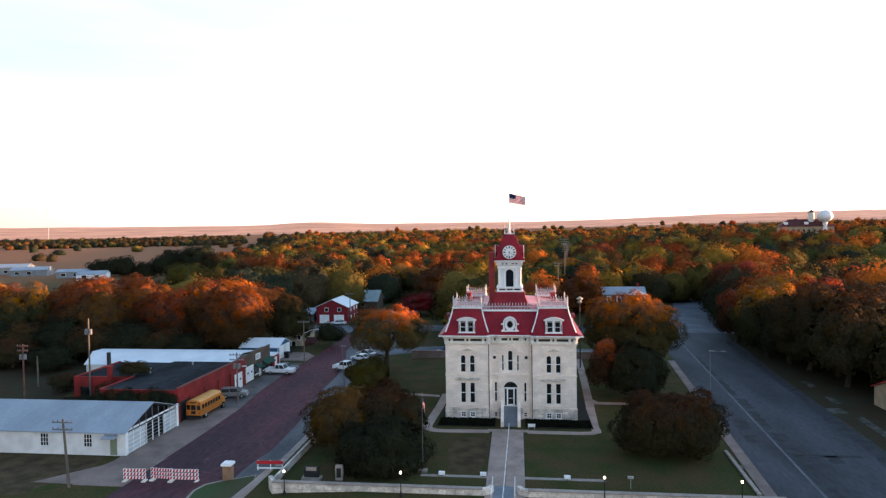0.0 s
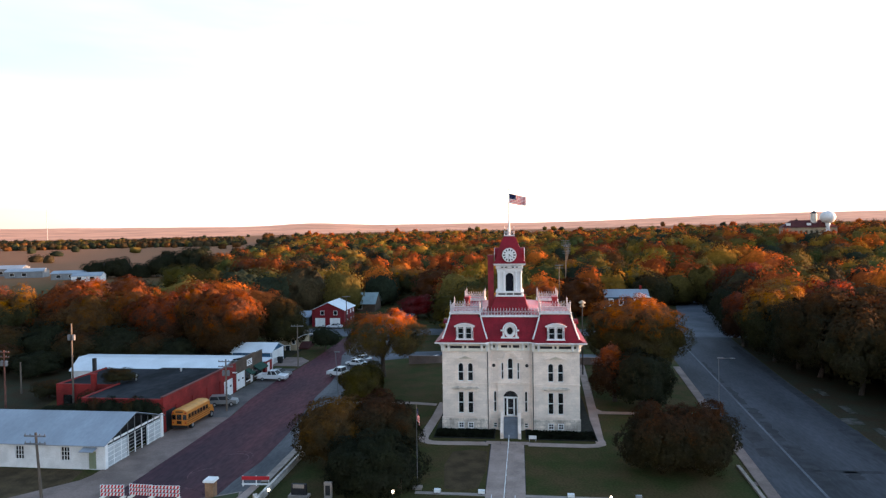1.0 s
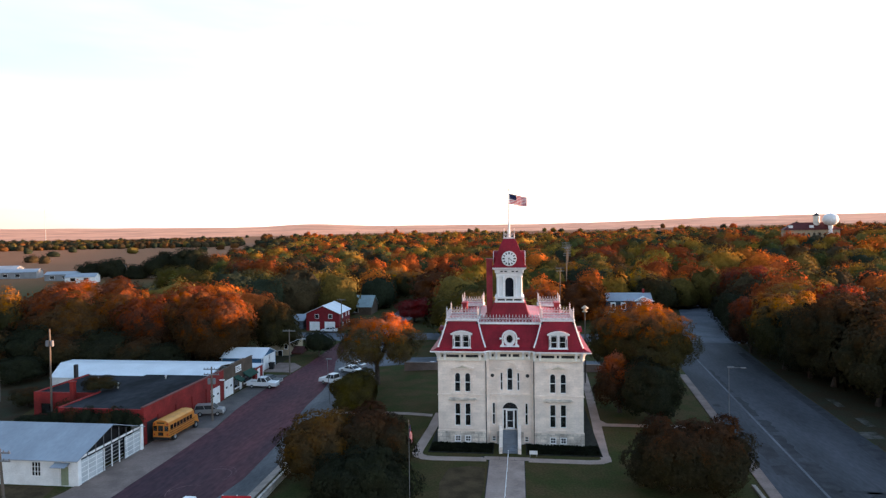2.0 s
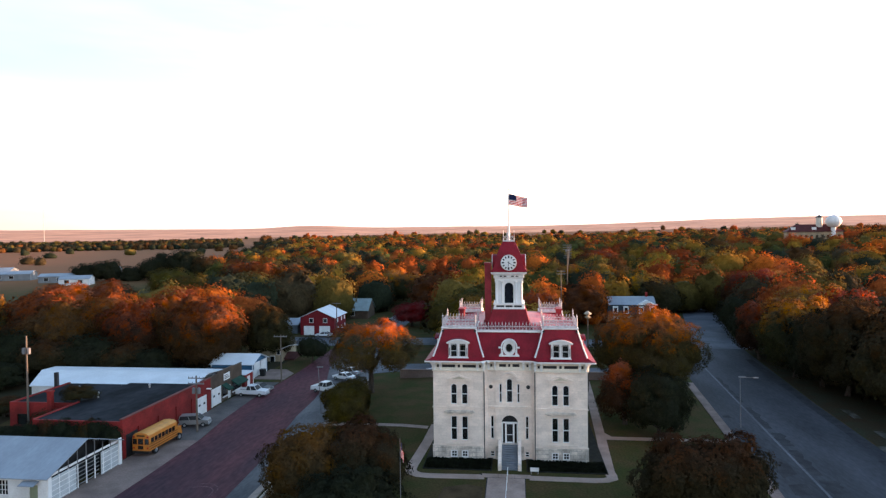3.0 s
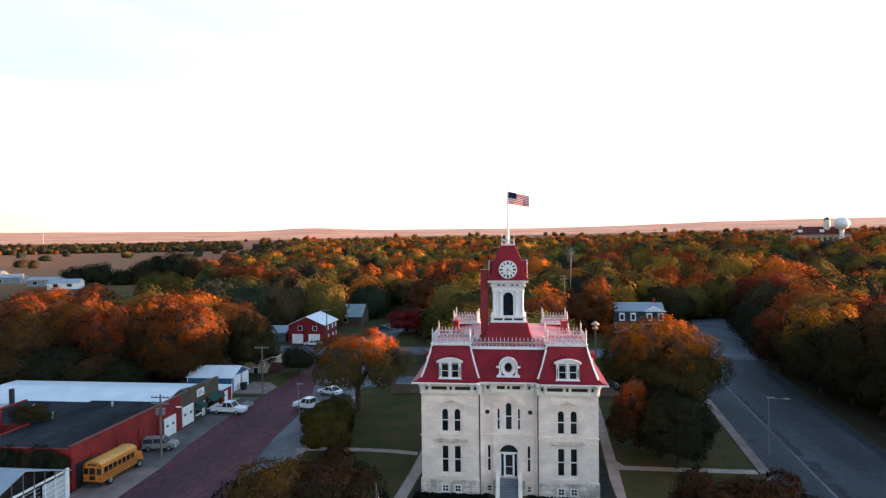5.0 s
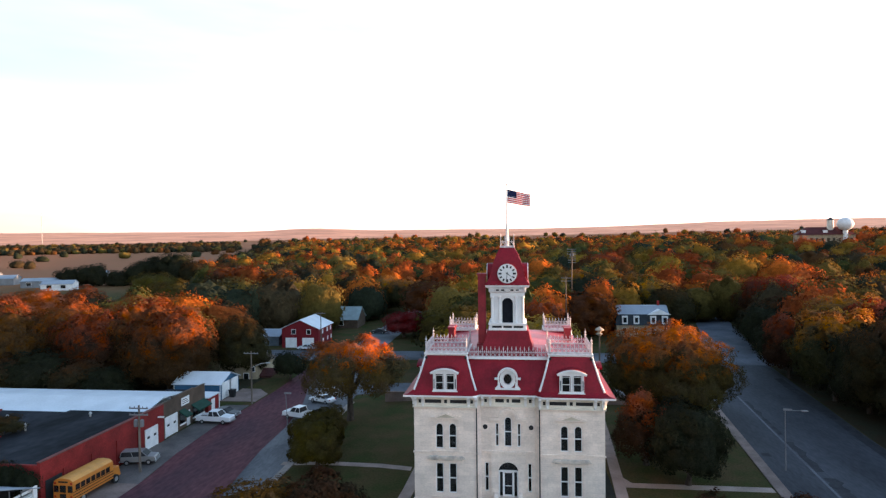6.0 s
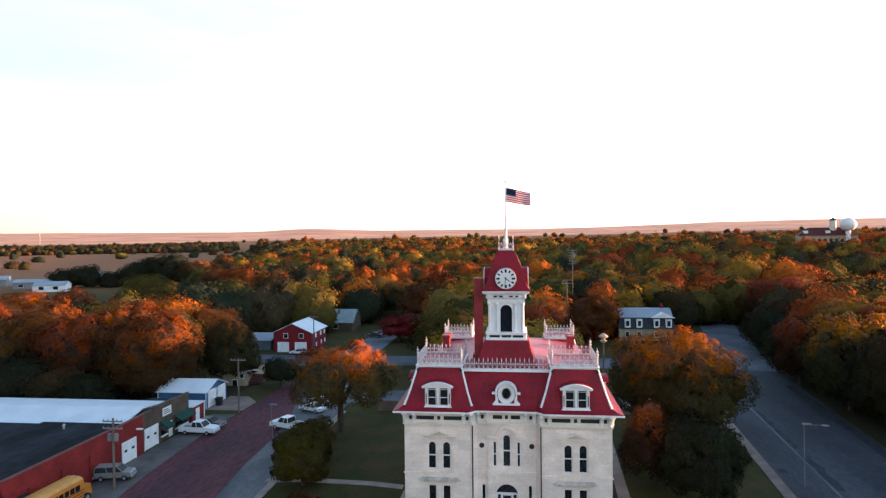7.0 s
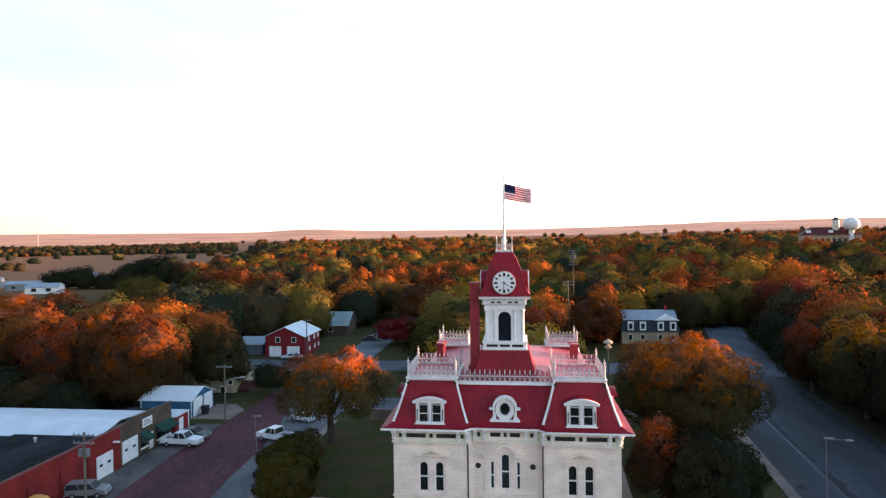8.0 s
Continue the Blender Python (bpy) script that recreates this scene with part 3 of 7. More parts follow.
def tyre_mark(x, y, r, a0, a1, w):
    """A thin film of dust on the paving along an arc round x, y."""
    rings = []
    for k in range(17):
        a = radians(a0 + (a1 - a0) * k / 16)
        ends = [(x + q * math.cos(a), y + q * math.sin(a)) for q in (r - w / 2, r + w / 2)]
        rings.append([(*ends[0], height(*ends[0]) + 0.03), (*ends[1], height(*ends[1]) + 0.03), (*ends[1], height(*ends[1]) + 0.052), (*ends[0], height(*ends[0]) + 0.052)])
    return setting("tyre_mark", Shape().loft(rings), TYRE, "pale curved tyre mark on the brick paving", "tyre mark")


for mark in ((-36.6, -9.5, 2.5, -30, 130, 0.16), (-36.8, -9.2, 3.1, -40, 95, 0.12), (-39.5, -24.5, 6.5, 20, 75, 0.18), (-41.0, -26.5, 9.0, 35, 80, 0.16), (-35.6, -13.0, 4.2, 150, 215, 0.12), (-37.4, -14.2, 2.2, 60, 170, 0.12)):
    tyre_mark(*mark)
VERGE = material("green_verge", (0.028, 0.052, 0.013), 0.95, 0.35, 0.35, bump=0.5, fine=18, second=(0.055, 0.048, 0.02))
corner = [(-32.4, -33), (-33.4, -29.2), (-33.6, -27.6), (-33.2, -26.1), (-32.1, -25.1), (-30.6, -24.2), (-28.9, -23.1), (-28.6, -24), (-29.1, -29.5), (-29.6, -33)]
slab("kerb_corner", [(-32.7, -33), (-33.75, -29.2), (-33.95, -27.5), (-33.5, -25.8), (-32.3, -24.75), (-30.7, -23.85), (-28.7, -22.7)] + corner[-3:], 0.10, KERB, "pale concrete kerb round the grass corner", "kerb")
slab("verge_corner", corner, 0.13, VERGE, "green grass verge at the street corner", "verge")

# walks on the square
slab("walk_main", [(-2.5, -30), (1.75, -30), (1.8, -5.6), (2.7, -4.4), (-3.6, -4.4), (-2.6, -5.6)], 0.04, CONCRETE, "broad concrete walk to the steps", "walk")
slab("walk_side_east", ribbon([(-2.9, -5.3), (-9.4, -5.5), (-10.6, -5.3), (-11.4, -4.7), (-11.75, -3.8), (-11.75, -2.5), (-11.2, 6.3), (-11.0, 14)], 1.35), 0.034, WALK, "concrete walk curving round the corner of the courthouse", "walk")
slab("walk_lane_east", rect(-28.5, 12, -12.0, 13.2), 0.028, WALK, "narrow concrete walk across the lawn", "walk")
slab("walk_side_west", ribbon([(2.3, -5.2), (9.6, -5.3), (10.9, -5.1), (11.7, -4.5), (11.7, -3.6), (11.6, -2.4), (12.3, 10), (13.0, 24), (13.9, 44)], 1.3), 0.034, WALK, "concrete walk curving round the corner of the courthouse", "walk")
slab("walk_lane_west", [(12.8, 9.2), (28.9, 9.2), (28.9, 10.5), (13.8, 10.5), (13.0, 12.2)], 0.028, WALK, "narrow concrete walk across the lawn", "walk")
slab("walk_lawn_strip", rect(-10, -21.6, 10.5, -21.0), 0.05, KERB, "thin concrete strip across the front lawn", "walk")
slab("walk_corner", [(-29.3, -34), (-27.9, -34), (-27.6, -27.9), (-27.5, -21), (-28.4, -21), (-28.9, -28)], 0.05, WALK, "concrete corner walk", "walk")
slab("bed_east", rect(-10.4, -3.4, -2.1, 22), 0.10, MULCH, "dark mulched planting bed along the wall", "planting bed")
slab("bed_west", rect(2.0, -3.4, 11.4, 22), 0.10, MULCH, "dark mulched planting bed along the wall", "planting bed")
slab("soil_patch", [(-7.0, -20), (-5.2, -20.4), (-3.4, -19.6), (-2.8, -15), (-2.9, -8.2), (-4.8, -7.6), (-7.2, -8.6), (-7.8, -13)], 0.012, SOIL, "bare brown patch in the lawn", "soil")


def paving(parent, x0, y0, x1, y1, nx, ny, z, joint=0.03):
    """Concrete slabs laid side by side on a walk, each its own piece."""
    sx, sy = (x1 - x0) / nx, (y1 - y0) / ny
    me = Shape().box(joint / 2, joint / 2, 0, sx - joint / 2, sy - joint / 2, 0.03).mesh("slab", WALK)
    for i in range(nx):
        for j in range(ny):
            o = new("slab", me)
            o.parent = parent
            o.location = (x0 + i * sx, y0 + j * sy, z)


walk_main = bpy.data.objects["walk_main"]
walk_main.data.materials.clear()
walk_main.data.materials.append(PATCH)
paving(walk_main, -2.5, -29.8, 1.75, -5.6, 2, 16, 0.042)
paving(walk_main, -3.2, -5.5, 2.5, -4.4, 3, 1, 0.042)
for k in range(4):
    slab("step_walk", rect(-1.6, -25.0 - k * 1.2, 0.5, -23.85 - k * 1.2), 0.09, STEP_GREY, "grey painted step in the main walk", "step")


# ---- trees ----


def ball(level):
    bm = bmesh.new()
    bmesh.ops.create_icosphere(bm, subdivisions=level, radius=1.0)
    v, f = np.array([tuple(q.co) for q in bm.verts]), [[q.index for q in k.verts] for k in bm.faces]
    bm.free()
    return v, f


BALLS = [ball(2), ball(3), ball(4), ball(5)]


def unit(v):
    return v / (np.linalg.norm(v, axis=1)[:, None] + 1e-9)


def crown_data(rng, radius, tall, leaves, size, level, puffs=30, airy=False, core=True, weep=0.0, even=1.0):
    """A crown that stands on z = 0: boughs of foliage set round an uneven dome, each one a loose cloud of small sprays of leaves,
    with hollows between them. Gives the points, the faces, the way that the foliage faces at each point, and where limbs reach to."""
    seed = Vector(rng.uniform(0, 90, 3))
    stretch = rng.uniform(0.9, 1.11)

    def surface(d):
        return np.array([1 + even * (0.26 * noise.noise((Vector(q) + seed) * 1.4) + 0.16 * noise.noise((Vector(q) + seed) * 3.1)) for q in d])[:, None]

    def place(d, reach):
        z = d[:, 2:3]
        h = np.linalg.norm(d[:, :2], axis=1)[:, None] + 1e-6
        side = d[:, :2] * np.where(z > 0, h ** -0.22, 1) * radius * np.array([stretch, 1 / stretch]) * (1 - 0.25 * np.clip(-z, 0, 1))
        return np.concatenate([side, np.where(z > 0, z * 0.60, z * 0.36) * tall], 1) * reach + (0, 0, 0.37 * tall)

    # boughs, spread evenly over the dome
    k = np.arange(puffs) + 0.5
    z = (1 - k / puffs * (1.35 if airy else 1.55) + rng.normal(scale=0.05, size=puffs)).clip(-0.98, 0.98)
    t = k * 2.39996 + rng.normal(scale=0.25, size=puffs)
    d = np.stack([np.sqrt(1 - z * z) * np.cos(t), np.sqrt(1 - z * z) * np.sin(t), z], 1)
    big = radius * (1.75 if airy else 2.05) / math.sqrt(puffs) * rng.uniform(0.72, 1.3, puffs)
    mid = place(d, surface(d) * rng.uniform(0.60 if airy else 0.71, 0.88 if airy else 0.94, puffs)[:, None])
    squash = np.array([1.0, 1.0, min(1.0, 0.55 + 0.35 * tall / (2 * radius)) + weep])
    mid[:, 2] -= weep * 0.35 * big
    # sprays of leaves on each bough
    n = int(leaves * 1.7)
    own = rng.choice(puffs, n, p=big ** 2 / (big ** 2).sum())
    u = unit(rng.normal(size=(n, 3)) + 0.45 * d[own] + (0, 0, 0.25))
    rough = np.array([noise.noise(Vector(q) * 2.3 + seed + Vector((j * 3.7, 0, 0))) for q, j in zip(u, own)])
    depth = 1 - 0.45 * rng.random(n) ** 2.0 + 0.10 * rng.normal(size=n).clip(-2, 2.6) if airy else 0.86 + 0.16 * rng.random(n) + 0.08 * rng.normal(size=n).clip(-0.6, 2.8)
    pos = mid[own] + u * (big[own] * depth * (1 + 0.34 * rough))[:, None] * squash
    keep = pos[:, 2] > 0.02 * tall
    for j in range(puffs):
        inside = np.linalg.norm((pos - mid[j]) / squash, axis=1) < (0.75 if airy else 0.86) * big[j]
        keep &= ~inside | (own == j)
    pos, u, own = pos[keep][:leaves], u[keep][:leaves], own[keep][:leaves]
    c = len(pos)

    def facing(p, bough):
        whole = unit((p - (0, 0, 0.30 * tall)) / np.array([radius, radius, tall * 0.55]))
        return unit(0.42 * bough + 0.62 * whole + (0, 0, 0.08))

    out = facing(pos, u)
    nor = unit(out + rng.normal(scale=0.30, size=out.shape))
    a = unit(np.cross(nor, rng.normal(size=nor.shape)))
    w = np.cross(nor, a)
    q = size * rng.uniform(0.55, 1.4, c)[:, None]
    tri = np.stack([pos - a * q * 0.55 - w * q * 0.3, pos + a * q * 0.55 - w * q * 0.25, pos + w * q * 0.6 + a * q * 0.1], 1).reshape(-1, 3)
    way = np.repeat(unit(out + rng.normal(scale=0.03, size=out.shape)), 3, axis=0)
    m = len(tri)
    faces = np.arange(m).reshape(-1, 3).tolist()
    limbs = [(*(mid[j] * (0.86, 0.86, 1.0)), 1, 1) for j in range(2, puffs, max(1, puffs // (13 if airy else 8)))]
    if not core:
        return tri, faces, way, limbs
    # the dense inner foliage: one closed skin drawn over all the boughs
    iv, jf = BALLS[level]
    heart = np.array([0, 0, 0.37 * tall])
    ray = unit((place(iv, 1.0) - heart) / squash)
    reach, own = np.full(len(iv), 0.0), np.zeros(len(iv), int)
    for j in range(puffs):
        to = (mid[j] - heart) / squash
        along = ray @ to
        room = big[j] ** 2 - (to @ to - along ** 2)
        far = np.where(room > 0, along + np.sqrt(room.clip(0)), 0)
        own = np.where(far > reach, j, own)
        reach = np.maximum(reach, far)
    reach = np.where(reach > 0, reach, 0.6 * radius) * ((0.82 if level > 1 else 0.87) + 0.07 * np.array([noise.noise(Vector(q) * 5 + seed) + 0.6 * noise.noise(Vector(q) * 11 + seed) for q in iv]))
    inner = heart + ray * reach[:, None] * squash
    inner[:, 2] = inner[:, 2].clip(0.02 * tall)
    faces += [[m + i for i in f] for f in jf]
    return np.concatenate([tri, inner]), faces, np.concatenate([way, facing(inner, unit((inner - mid[own]) / squash))]), limbs


def foliage_mesh(name, verts, faces, ways, mat):
    me = bpy.data.meshes.new(name)
    me.from_pydata(verts.tolist(), [], faces)
    me.attributes.new("facing", "FLOAT_VECTOR", "POINT").data.foreach_set("vector", ways.astype(np.float32).ravel())
    me.materials.append(mat)
    return me


def crown_mesh(name, mat, *args):
    verts, faces, ways, limbs = crown_data(*args)
    return foliage_mesh(name, verts, faces, ways, mat), limbs


def limb_shape(rng, centres, base, trunk, lift):
    """A tapered trunk that forks into limbs towards the lobes. base: trunk height; lift: where the crown's foot is."""
    s = Shape()
    lean = rng.normal(scale=0.03, size=2)
    fork = (lean[0] * base * 4, lean[1] * base * 4, base)
    s.tube((0, 0, -0.3), (0, 0, 0.25), trunk * 1.5, trunk * 1.1, 8)
    s.tube((0, 0, 0.2), fork, trunk * 1.1, trunk * 0.8, 8)
    for cx, cy, cz, r, rz in centres:
        mid = (fork[0] + 0.45 * (cx - fork[0]), fork[1] + 0.45 * (cy - fork[1]), base + 0.62 * (cz + lift - base))
        s.tube(fork, mid, trunk * 0.55, trunk * 0.34, 6)
        s.tube(mid, (cx, cy, cz + lift), trunk * 0.34, trunk * 0.1, 5)
    return s


TREE_WORDS = {"orange": "bright orange", "rust": "rust-red", "gold": "golden yellow", "olive": "olive green", "green": "green", "brown": "brown", "crimson": "dark crimson",
              "dark": "dark green", "dome": "orange-brown", "bronze": "bronze brown", "topped": "olive with a bright orange top", "goldtop": "green turning gold at the top", "rusttop": "brown with rust-orange top", "edged": "dark green with rusty edges", "orangetop": "olive brown turning orange at the top"}
tree_kinds = {}


def tree(colour, x, y, tall, radius, detail=1, clear=None, label="", base=0.0, name="tree"):
    """A broad-leaved tree. detail 2: one that stands out, 1: one of the town's many. Trees of one kind share their meshes."""
    variant = int(abs(x * 7.3 + y * 3.1)) % 3 if detail < 2 else len(tree_kinds)
    key = (colour, detail, variant)
    if key not in tree_kinds:
        rng = np.random.default_rng(100 + len(tree_kinds))
        far = y > 40
        leaves, size, level, puffs = (3600, 0.36, 2, 28) if detail == 1 else (16000, 0.30, 2, 46) if far else (int(min(44000, max(16000, 620 * radius * radius))), 0.21, 3, int(26 + 5 * radius + 30 * ("spreading" in label)))
        r0, t0 = (radius, tall * 0.82) if detail == 2 else (5.0, 8.4)
        foot = tall * (clear if clear else 0.16) if detail == 2 else 1.8
        if clear and detail == 2:
            t0 = tall * (1 - clear)
        airy = detail == 2 and (colour == "topped" or "drooping" in label)
        me, centres = crown_mesh("crown", LEAF[colour], rng, r0, t0, leaves, size, level, puffs, airy, not airy, 0.25 if "drooping" in label else 0.0, 0.4 if "spreading" in label else 1.0)
        wood = limb_shape(rng, centres, foot * 1.1 + 0.8, 0.05 * r0 + 0.12, foot).mesh("trunk", BARK)
        tree_kinds[key] = (me, wood, foot, r0, t0 + foot)
    me, wood, foot, r0, full = tree_kinds[key]
    t = thing(name, label or f"broad-leaved tree with {TREE_WORDS[colour]} autumn leaves", name, x, y, base + height(x, y), (x * 37 + y * 11) % 360)
    sx, sz = radius / r0, tall / full
    for nm, data, z in (("crown", me, foot * sz), ("trunk", wood, 0)):
        o = new(nm, data)
        o.parent = t
        o.matrix_local = Matrix.LocRotScale((0, 0, z), None, (sx, sx, sz))
    return t


# ---- the courthouse ----
def arch_points(x0, x1, z, n=10):
    """The half round over an opening, from x0 to x1 at the springing height z."""
    c, r = (x0 + x1) / 2, (x1 - x0) / 2
    return [(c - r * math.cos(math.pi * k / n), z + r * math.sin(math.pi * k / n)) for k in range(n + 1)]


def pierced_wall(s, x0, x1, z0, z1, y0, y1, holes):
    """A wall in x and z from y0 to y1 with openings (a, b, low, high, arched) that do not overlap in x or share their columns."""
    columns = {}
    for a, b, lo, hi, arched in holes:
        columns.setdefault((a, b), []).append((lo, hi, arched))
    x = x0
    for (a, b), some in sorted(columns.items()):
        if a > x:
            s.box(x, y0, z0, a, y1, z1)
        z = z0
        for lo, hi, arched in sorted(some):
            if lo > z:
                s.box(a, y0, z, b, y1, lo)
            z = hi
            if arched:
                r = (b - a) / 2
                pts = arch_points(a, b, hi - r)
                half = len(pts) // 2
                s.prism(pts[: half + 1] + [(a, hi)], 1, y0, y1)
                s.prism(pts[half:] + [(b, hi)], 1, y0, y1)
        s.box(a, y0, z, b, y1, z1)
        x = b
    s.box(x, y0, z0, x1, y1, z1)
    return s


def sash_window(parent, x, z0, z1, w, y, arched, frame_mat=WHITE, muntin=False):
    """A tall sash window with its frame, meeting rail and two panes; y is the face of the wall."""
    f = Shape()
    b, d = 0.07, 0.12
    yf = y + 0.10
    top = z1 - w / 2 if arched else z1
    f.box(x - w / 2, yf, z0, x - w / 2 + b, yf + d, top)
    f.box(x + w / 2 - b, yf, z0, x + w / 2, yf + d, top)
    f.box(x - w / 2 + b, yf, z0, x + w / 2 - b, yf + d, z0 + b)
    zm = z0 + (z1 - z0) * 0.5
    f.box(x - w / 2 + b, yf - 0.02, zm - 0.05, x + w / 2 - b, yf + d, zm + 0.05)
    if arched:
        outer, inner = arch_points(x - w / 2, x + w / 2, top), arch_points(x - w / 2 + b, x + w / 2 - b, top)
        for k in range(len(outer) - 1):
            f.prism([outer[k], outer[k + 1], inner[k + 1], inner[k]], 1, yf, yf + d)
    else:
        f.box(x - w / 2 + b, yf, z1 - b, x + w / 2 - b, yf + d, z1)
    if muntin:
        f.box(x - 0.025, yf + 0.02, z0 + b, x + 0.025, yf + d, z1 - b)
    win = part("window", f, frame_mat, parent, "white sash window frame")
    part("pane", Shape().box(x - w / 2 + b, yf + 0.07, z0 + b, x + w / 2 - b, yf + 0.09, zm - 0.05), GLASS, win)
    if arched:
        up = Shape().prism([(x - w / 2 + b, zm + 0.05), (x + w / 2 - b, zm + 0.05)] + list(reversed(arch_points(x - w / 2 + b, x + w / 2 - b, top))), 1, yf + 0.05, yf + 0.07)
    else:
        up = Shape().box(x - w / 2 + b, yf + 0.05, zm + 0.05, x + w / 2 - b, yf + 0.07, z1 - b)
    part("pane", up, GLASS, win)
    return win


def cresting(s, a, b, z, tall=1.15):
    """A run of ornamental iron cresting between two points at height z."""
    a, b = Vector((*a, z)), Vector((*b, z))
    d = b - a
    u = d.normalized()
    n = max(2, round(d.length / 0.42))
    w = Vector((-u.y, u.x, 0)) * 0.03
    def bar(p, q, h0, h1):
        s.loft([[p + w + Vector((0, 0, h0)), p - w + Vector((0, 0, h0)), q - w + Vector((0, 0, h0)), q + w + Vector((0, 0, h0))],
                [p + w + Vector((0, 0, h1)), p - w + Vector((0, 0, h1)), q - w + Vector((0, 0, h1)), q + w + Vector((0, 0, h1))]])
    bar(a, b, 0.0, 0.10)
    bar(a, b, tall * 0.42, tall * 0.48)
    for k in range(n + 1):
        p = a + d * (k / n)
        bar(p - u * 0.03, p + u * 0.03, 0.1, tall * 0.62)
        s.tube(p + Vector((0, 0, tall * 0.58)), p + Vector((0, 0, tall * 0.74)), 0.03, 0.085, 4)
        s.tube(p + Vector((0, 0, tall * 0.74)), p + Vector((0, 0, tall)), 0.085, 0.008, 4)
        if k < n:
            m = a + d * ((k + 0.5) / n)
            for q in (p, a + d * ((k + 1) / n)):
                s.tube(q + Vector((0, 0, 0.1)), m + Vector((0, 0, tall * 0.42)), 0.02, 0.02, 4)
            s.tube(m + Vector((0, 0, tall * 0.48)), m + Vector((0, 0, tall * 0.64)), 0.05, 0.01, 4)
    return s


def spike(s, x, y, z, tall=1.9):
    s.turned(x, y, [(0.09, z), (0.09, z + 0.9), (0.14, z + 0.98), (0.05, z + 1.1), (0.12, z + 1.25), (0.03, z + 1.4), (0.008, z + tall)], 8)


def courthouse():
    c = thing("courthouse", "three-storey limestone courthouse with red mansard roof and clock tower", "courthouse")
    W, D, TOP = 9.45, 23.0, 11.3
    CX, RY = 3.05, 0.7           # half width of the middle bay, and how far it lies back
    # walls
    for sx in (-1, 1):
        lo, hi = sorted((sx * 6.2 - 0.67, sx * 6.2 + 0.67))
        holes = [(v - 0.38, v + 0.38, a, b, r) for v in (lo, hi) for a, b, r in ((2.45, 5.45, False), (6.95, 9.5, True))]
        x0, x1 = sorted((sx * (CX + 0.1), sx * W))
        s = pierced_wall(Shape(), x0, x1, 1.75, TOP, 0, 0.5, holes)
        part("wall", s, LIMESTONE, c, "pale coursed limestone wall")
        ph = [(v - 0.42, v + 0.42, 0.35, 1.25, False) for v in (lo, hi)]
        part("plinth", pierced_wall(Shape(), *sorted((sx * (CX + 0.1), sx * (W + 0.1))), -0.2, 1.75, -0.12, 0.4, ph), ROUGH_STONE, c, "rough-faced limestone plinth")
        for v in (lo, hi):
            sash_window(c, v, 2.45, 5.45, 0.76, 0, False)
            sash_window(c, v, 6.95, 9.5, 0.76, 0, True)
            f = Shape()
            f.box(v - 0.42, -0.1, 0.35, v - 0.28, 0.1, 1.25), f.box(v + 0.28, -0.1, 0.35, v + 0.42, 0.1, 1.25)
            f.box(v - 0.28, -0.1, 0.35, v + 0.28, 0.1, 0.49), f.box(v - 0.28, -0.1, 1.11, v + 0.28, 0.1, 1.25)
            f.box(v - 0.03, -0.06, 0.49, v + 0.03, 0.1, 1.11), f.box(v - 0.28, -0.06, 0.77, v - 0.03, 0.1, 0.83), f.box(v + 0.03, -0.06, 0.77, v + 0.28, 0.1, 0.83)
            win = part("basement_window", f, WHITE, c, "small white basement window")
            part("pane", Shape().box(v - 0.28, 0.0, 0.49, v + 0.28, 0.02, 1.11), GLASS, win)
        # surrounds, hoods and belt course
        xc = sx * 6.2
        t = []
        for z0, z1 in ((2.15, 5.75), (6.75, 9.95)):
            t += [(xc - 1.32, -0.06, z0, xc - 1.13, 0, z1), (xc + 1.13, -0.06, z0, xc + 1.32, 0, z1), (xc - 0.22, -0.05, z0, xc + 0.22, 0, z1 - 0.3)]
        for q in t:
            part("window_pier", Shape().box(*q), LIMESTONE, c)
        part("sill", Shape().box(xc - 1.45, -0.14, 2.02, xc + 1.45, 0, 2.15), LIMESTONE, c)
        part("sill", Shape().box(xc - 1.4, -0.12, 6.67, xc + 1.4, 0, 6.75), LIMESTONE, c)
        part("hood", Shape().prism([(xc - 1.95, 5.95), (xc + 1.95, 5.95), (xc + 1.7, 6.2), (xc - 1.7, 6.2)], 1, -0.32, 0).box(xc - 1.6, -0.16, 5.78, xc + 1.6, 0, 5.95), WEATHERED, c, "flat grey-weathered limestone window hood")
        part("pediment", Shape().prism([(xc - 1.5, 10.02), (xc + 1.5, 10.02), (xc + 1.5, 10.15), (xc, 10.66), (xc - 1.5, 10.15)], 1, -0.22, 0), LIMESTONE, c, "low limestone pediment over the windows")
        part("tympanum", Shape().prism([(xc - 0.95, 10.12), (xc + 0.95, 10.12), (xc, 10.48)], 1, -0.226, -0.222), TAN_STONE, c, "tan stone pediment field")
        x0, x1 = sorted((sx * (CX + 0.1), sx * (W + 0.09)))
        part("belt_course", Shape().box(x0, -0.09, 6.5, x1, 0, 6.66), LIMESTONE, c, "plain limestone belt course")
        part("water_table", Shape().box(x0, -0.14, 1.75, x1, 0, 1.9), LIMESTONE, c, "plain limestone water table")
        side = Shape().box(*((W - 0.5, 0.5) if sx > 0 else (-W, 0.5)), -0.2, *((W, D) if sx > 0 else (-W + 0.5, D)), TOP)
        part("side_wall", side, LIMESTONE, c, "pale coursed limestone wall")
        part("return_wall", Shape().prism([(sx * (CX + 0.1), 0.0), (sx * (CX + 0.1), 0.5), (sx * (CX - 0.35), RY + 0.4), (sx * (CX - 0.35), RY)], 2, -0.2, TOP), LIMESTONE, c, "splayed limestone corner")
        pipe = Shape().tube((sx * (CX + 0.06), -0.06, 0), (sx * (CX + 0.06), -0.06, TOP), 0.06, n=6)
        part("downpipe", pipe, DARK, c, "dark metal downpipe")
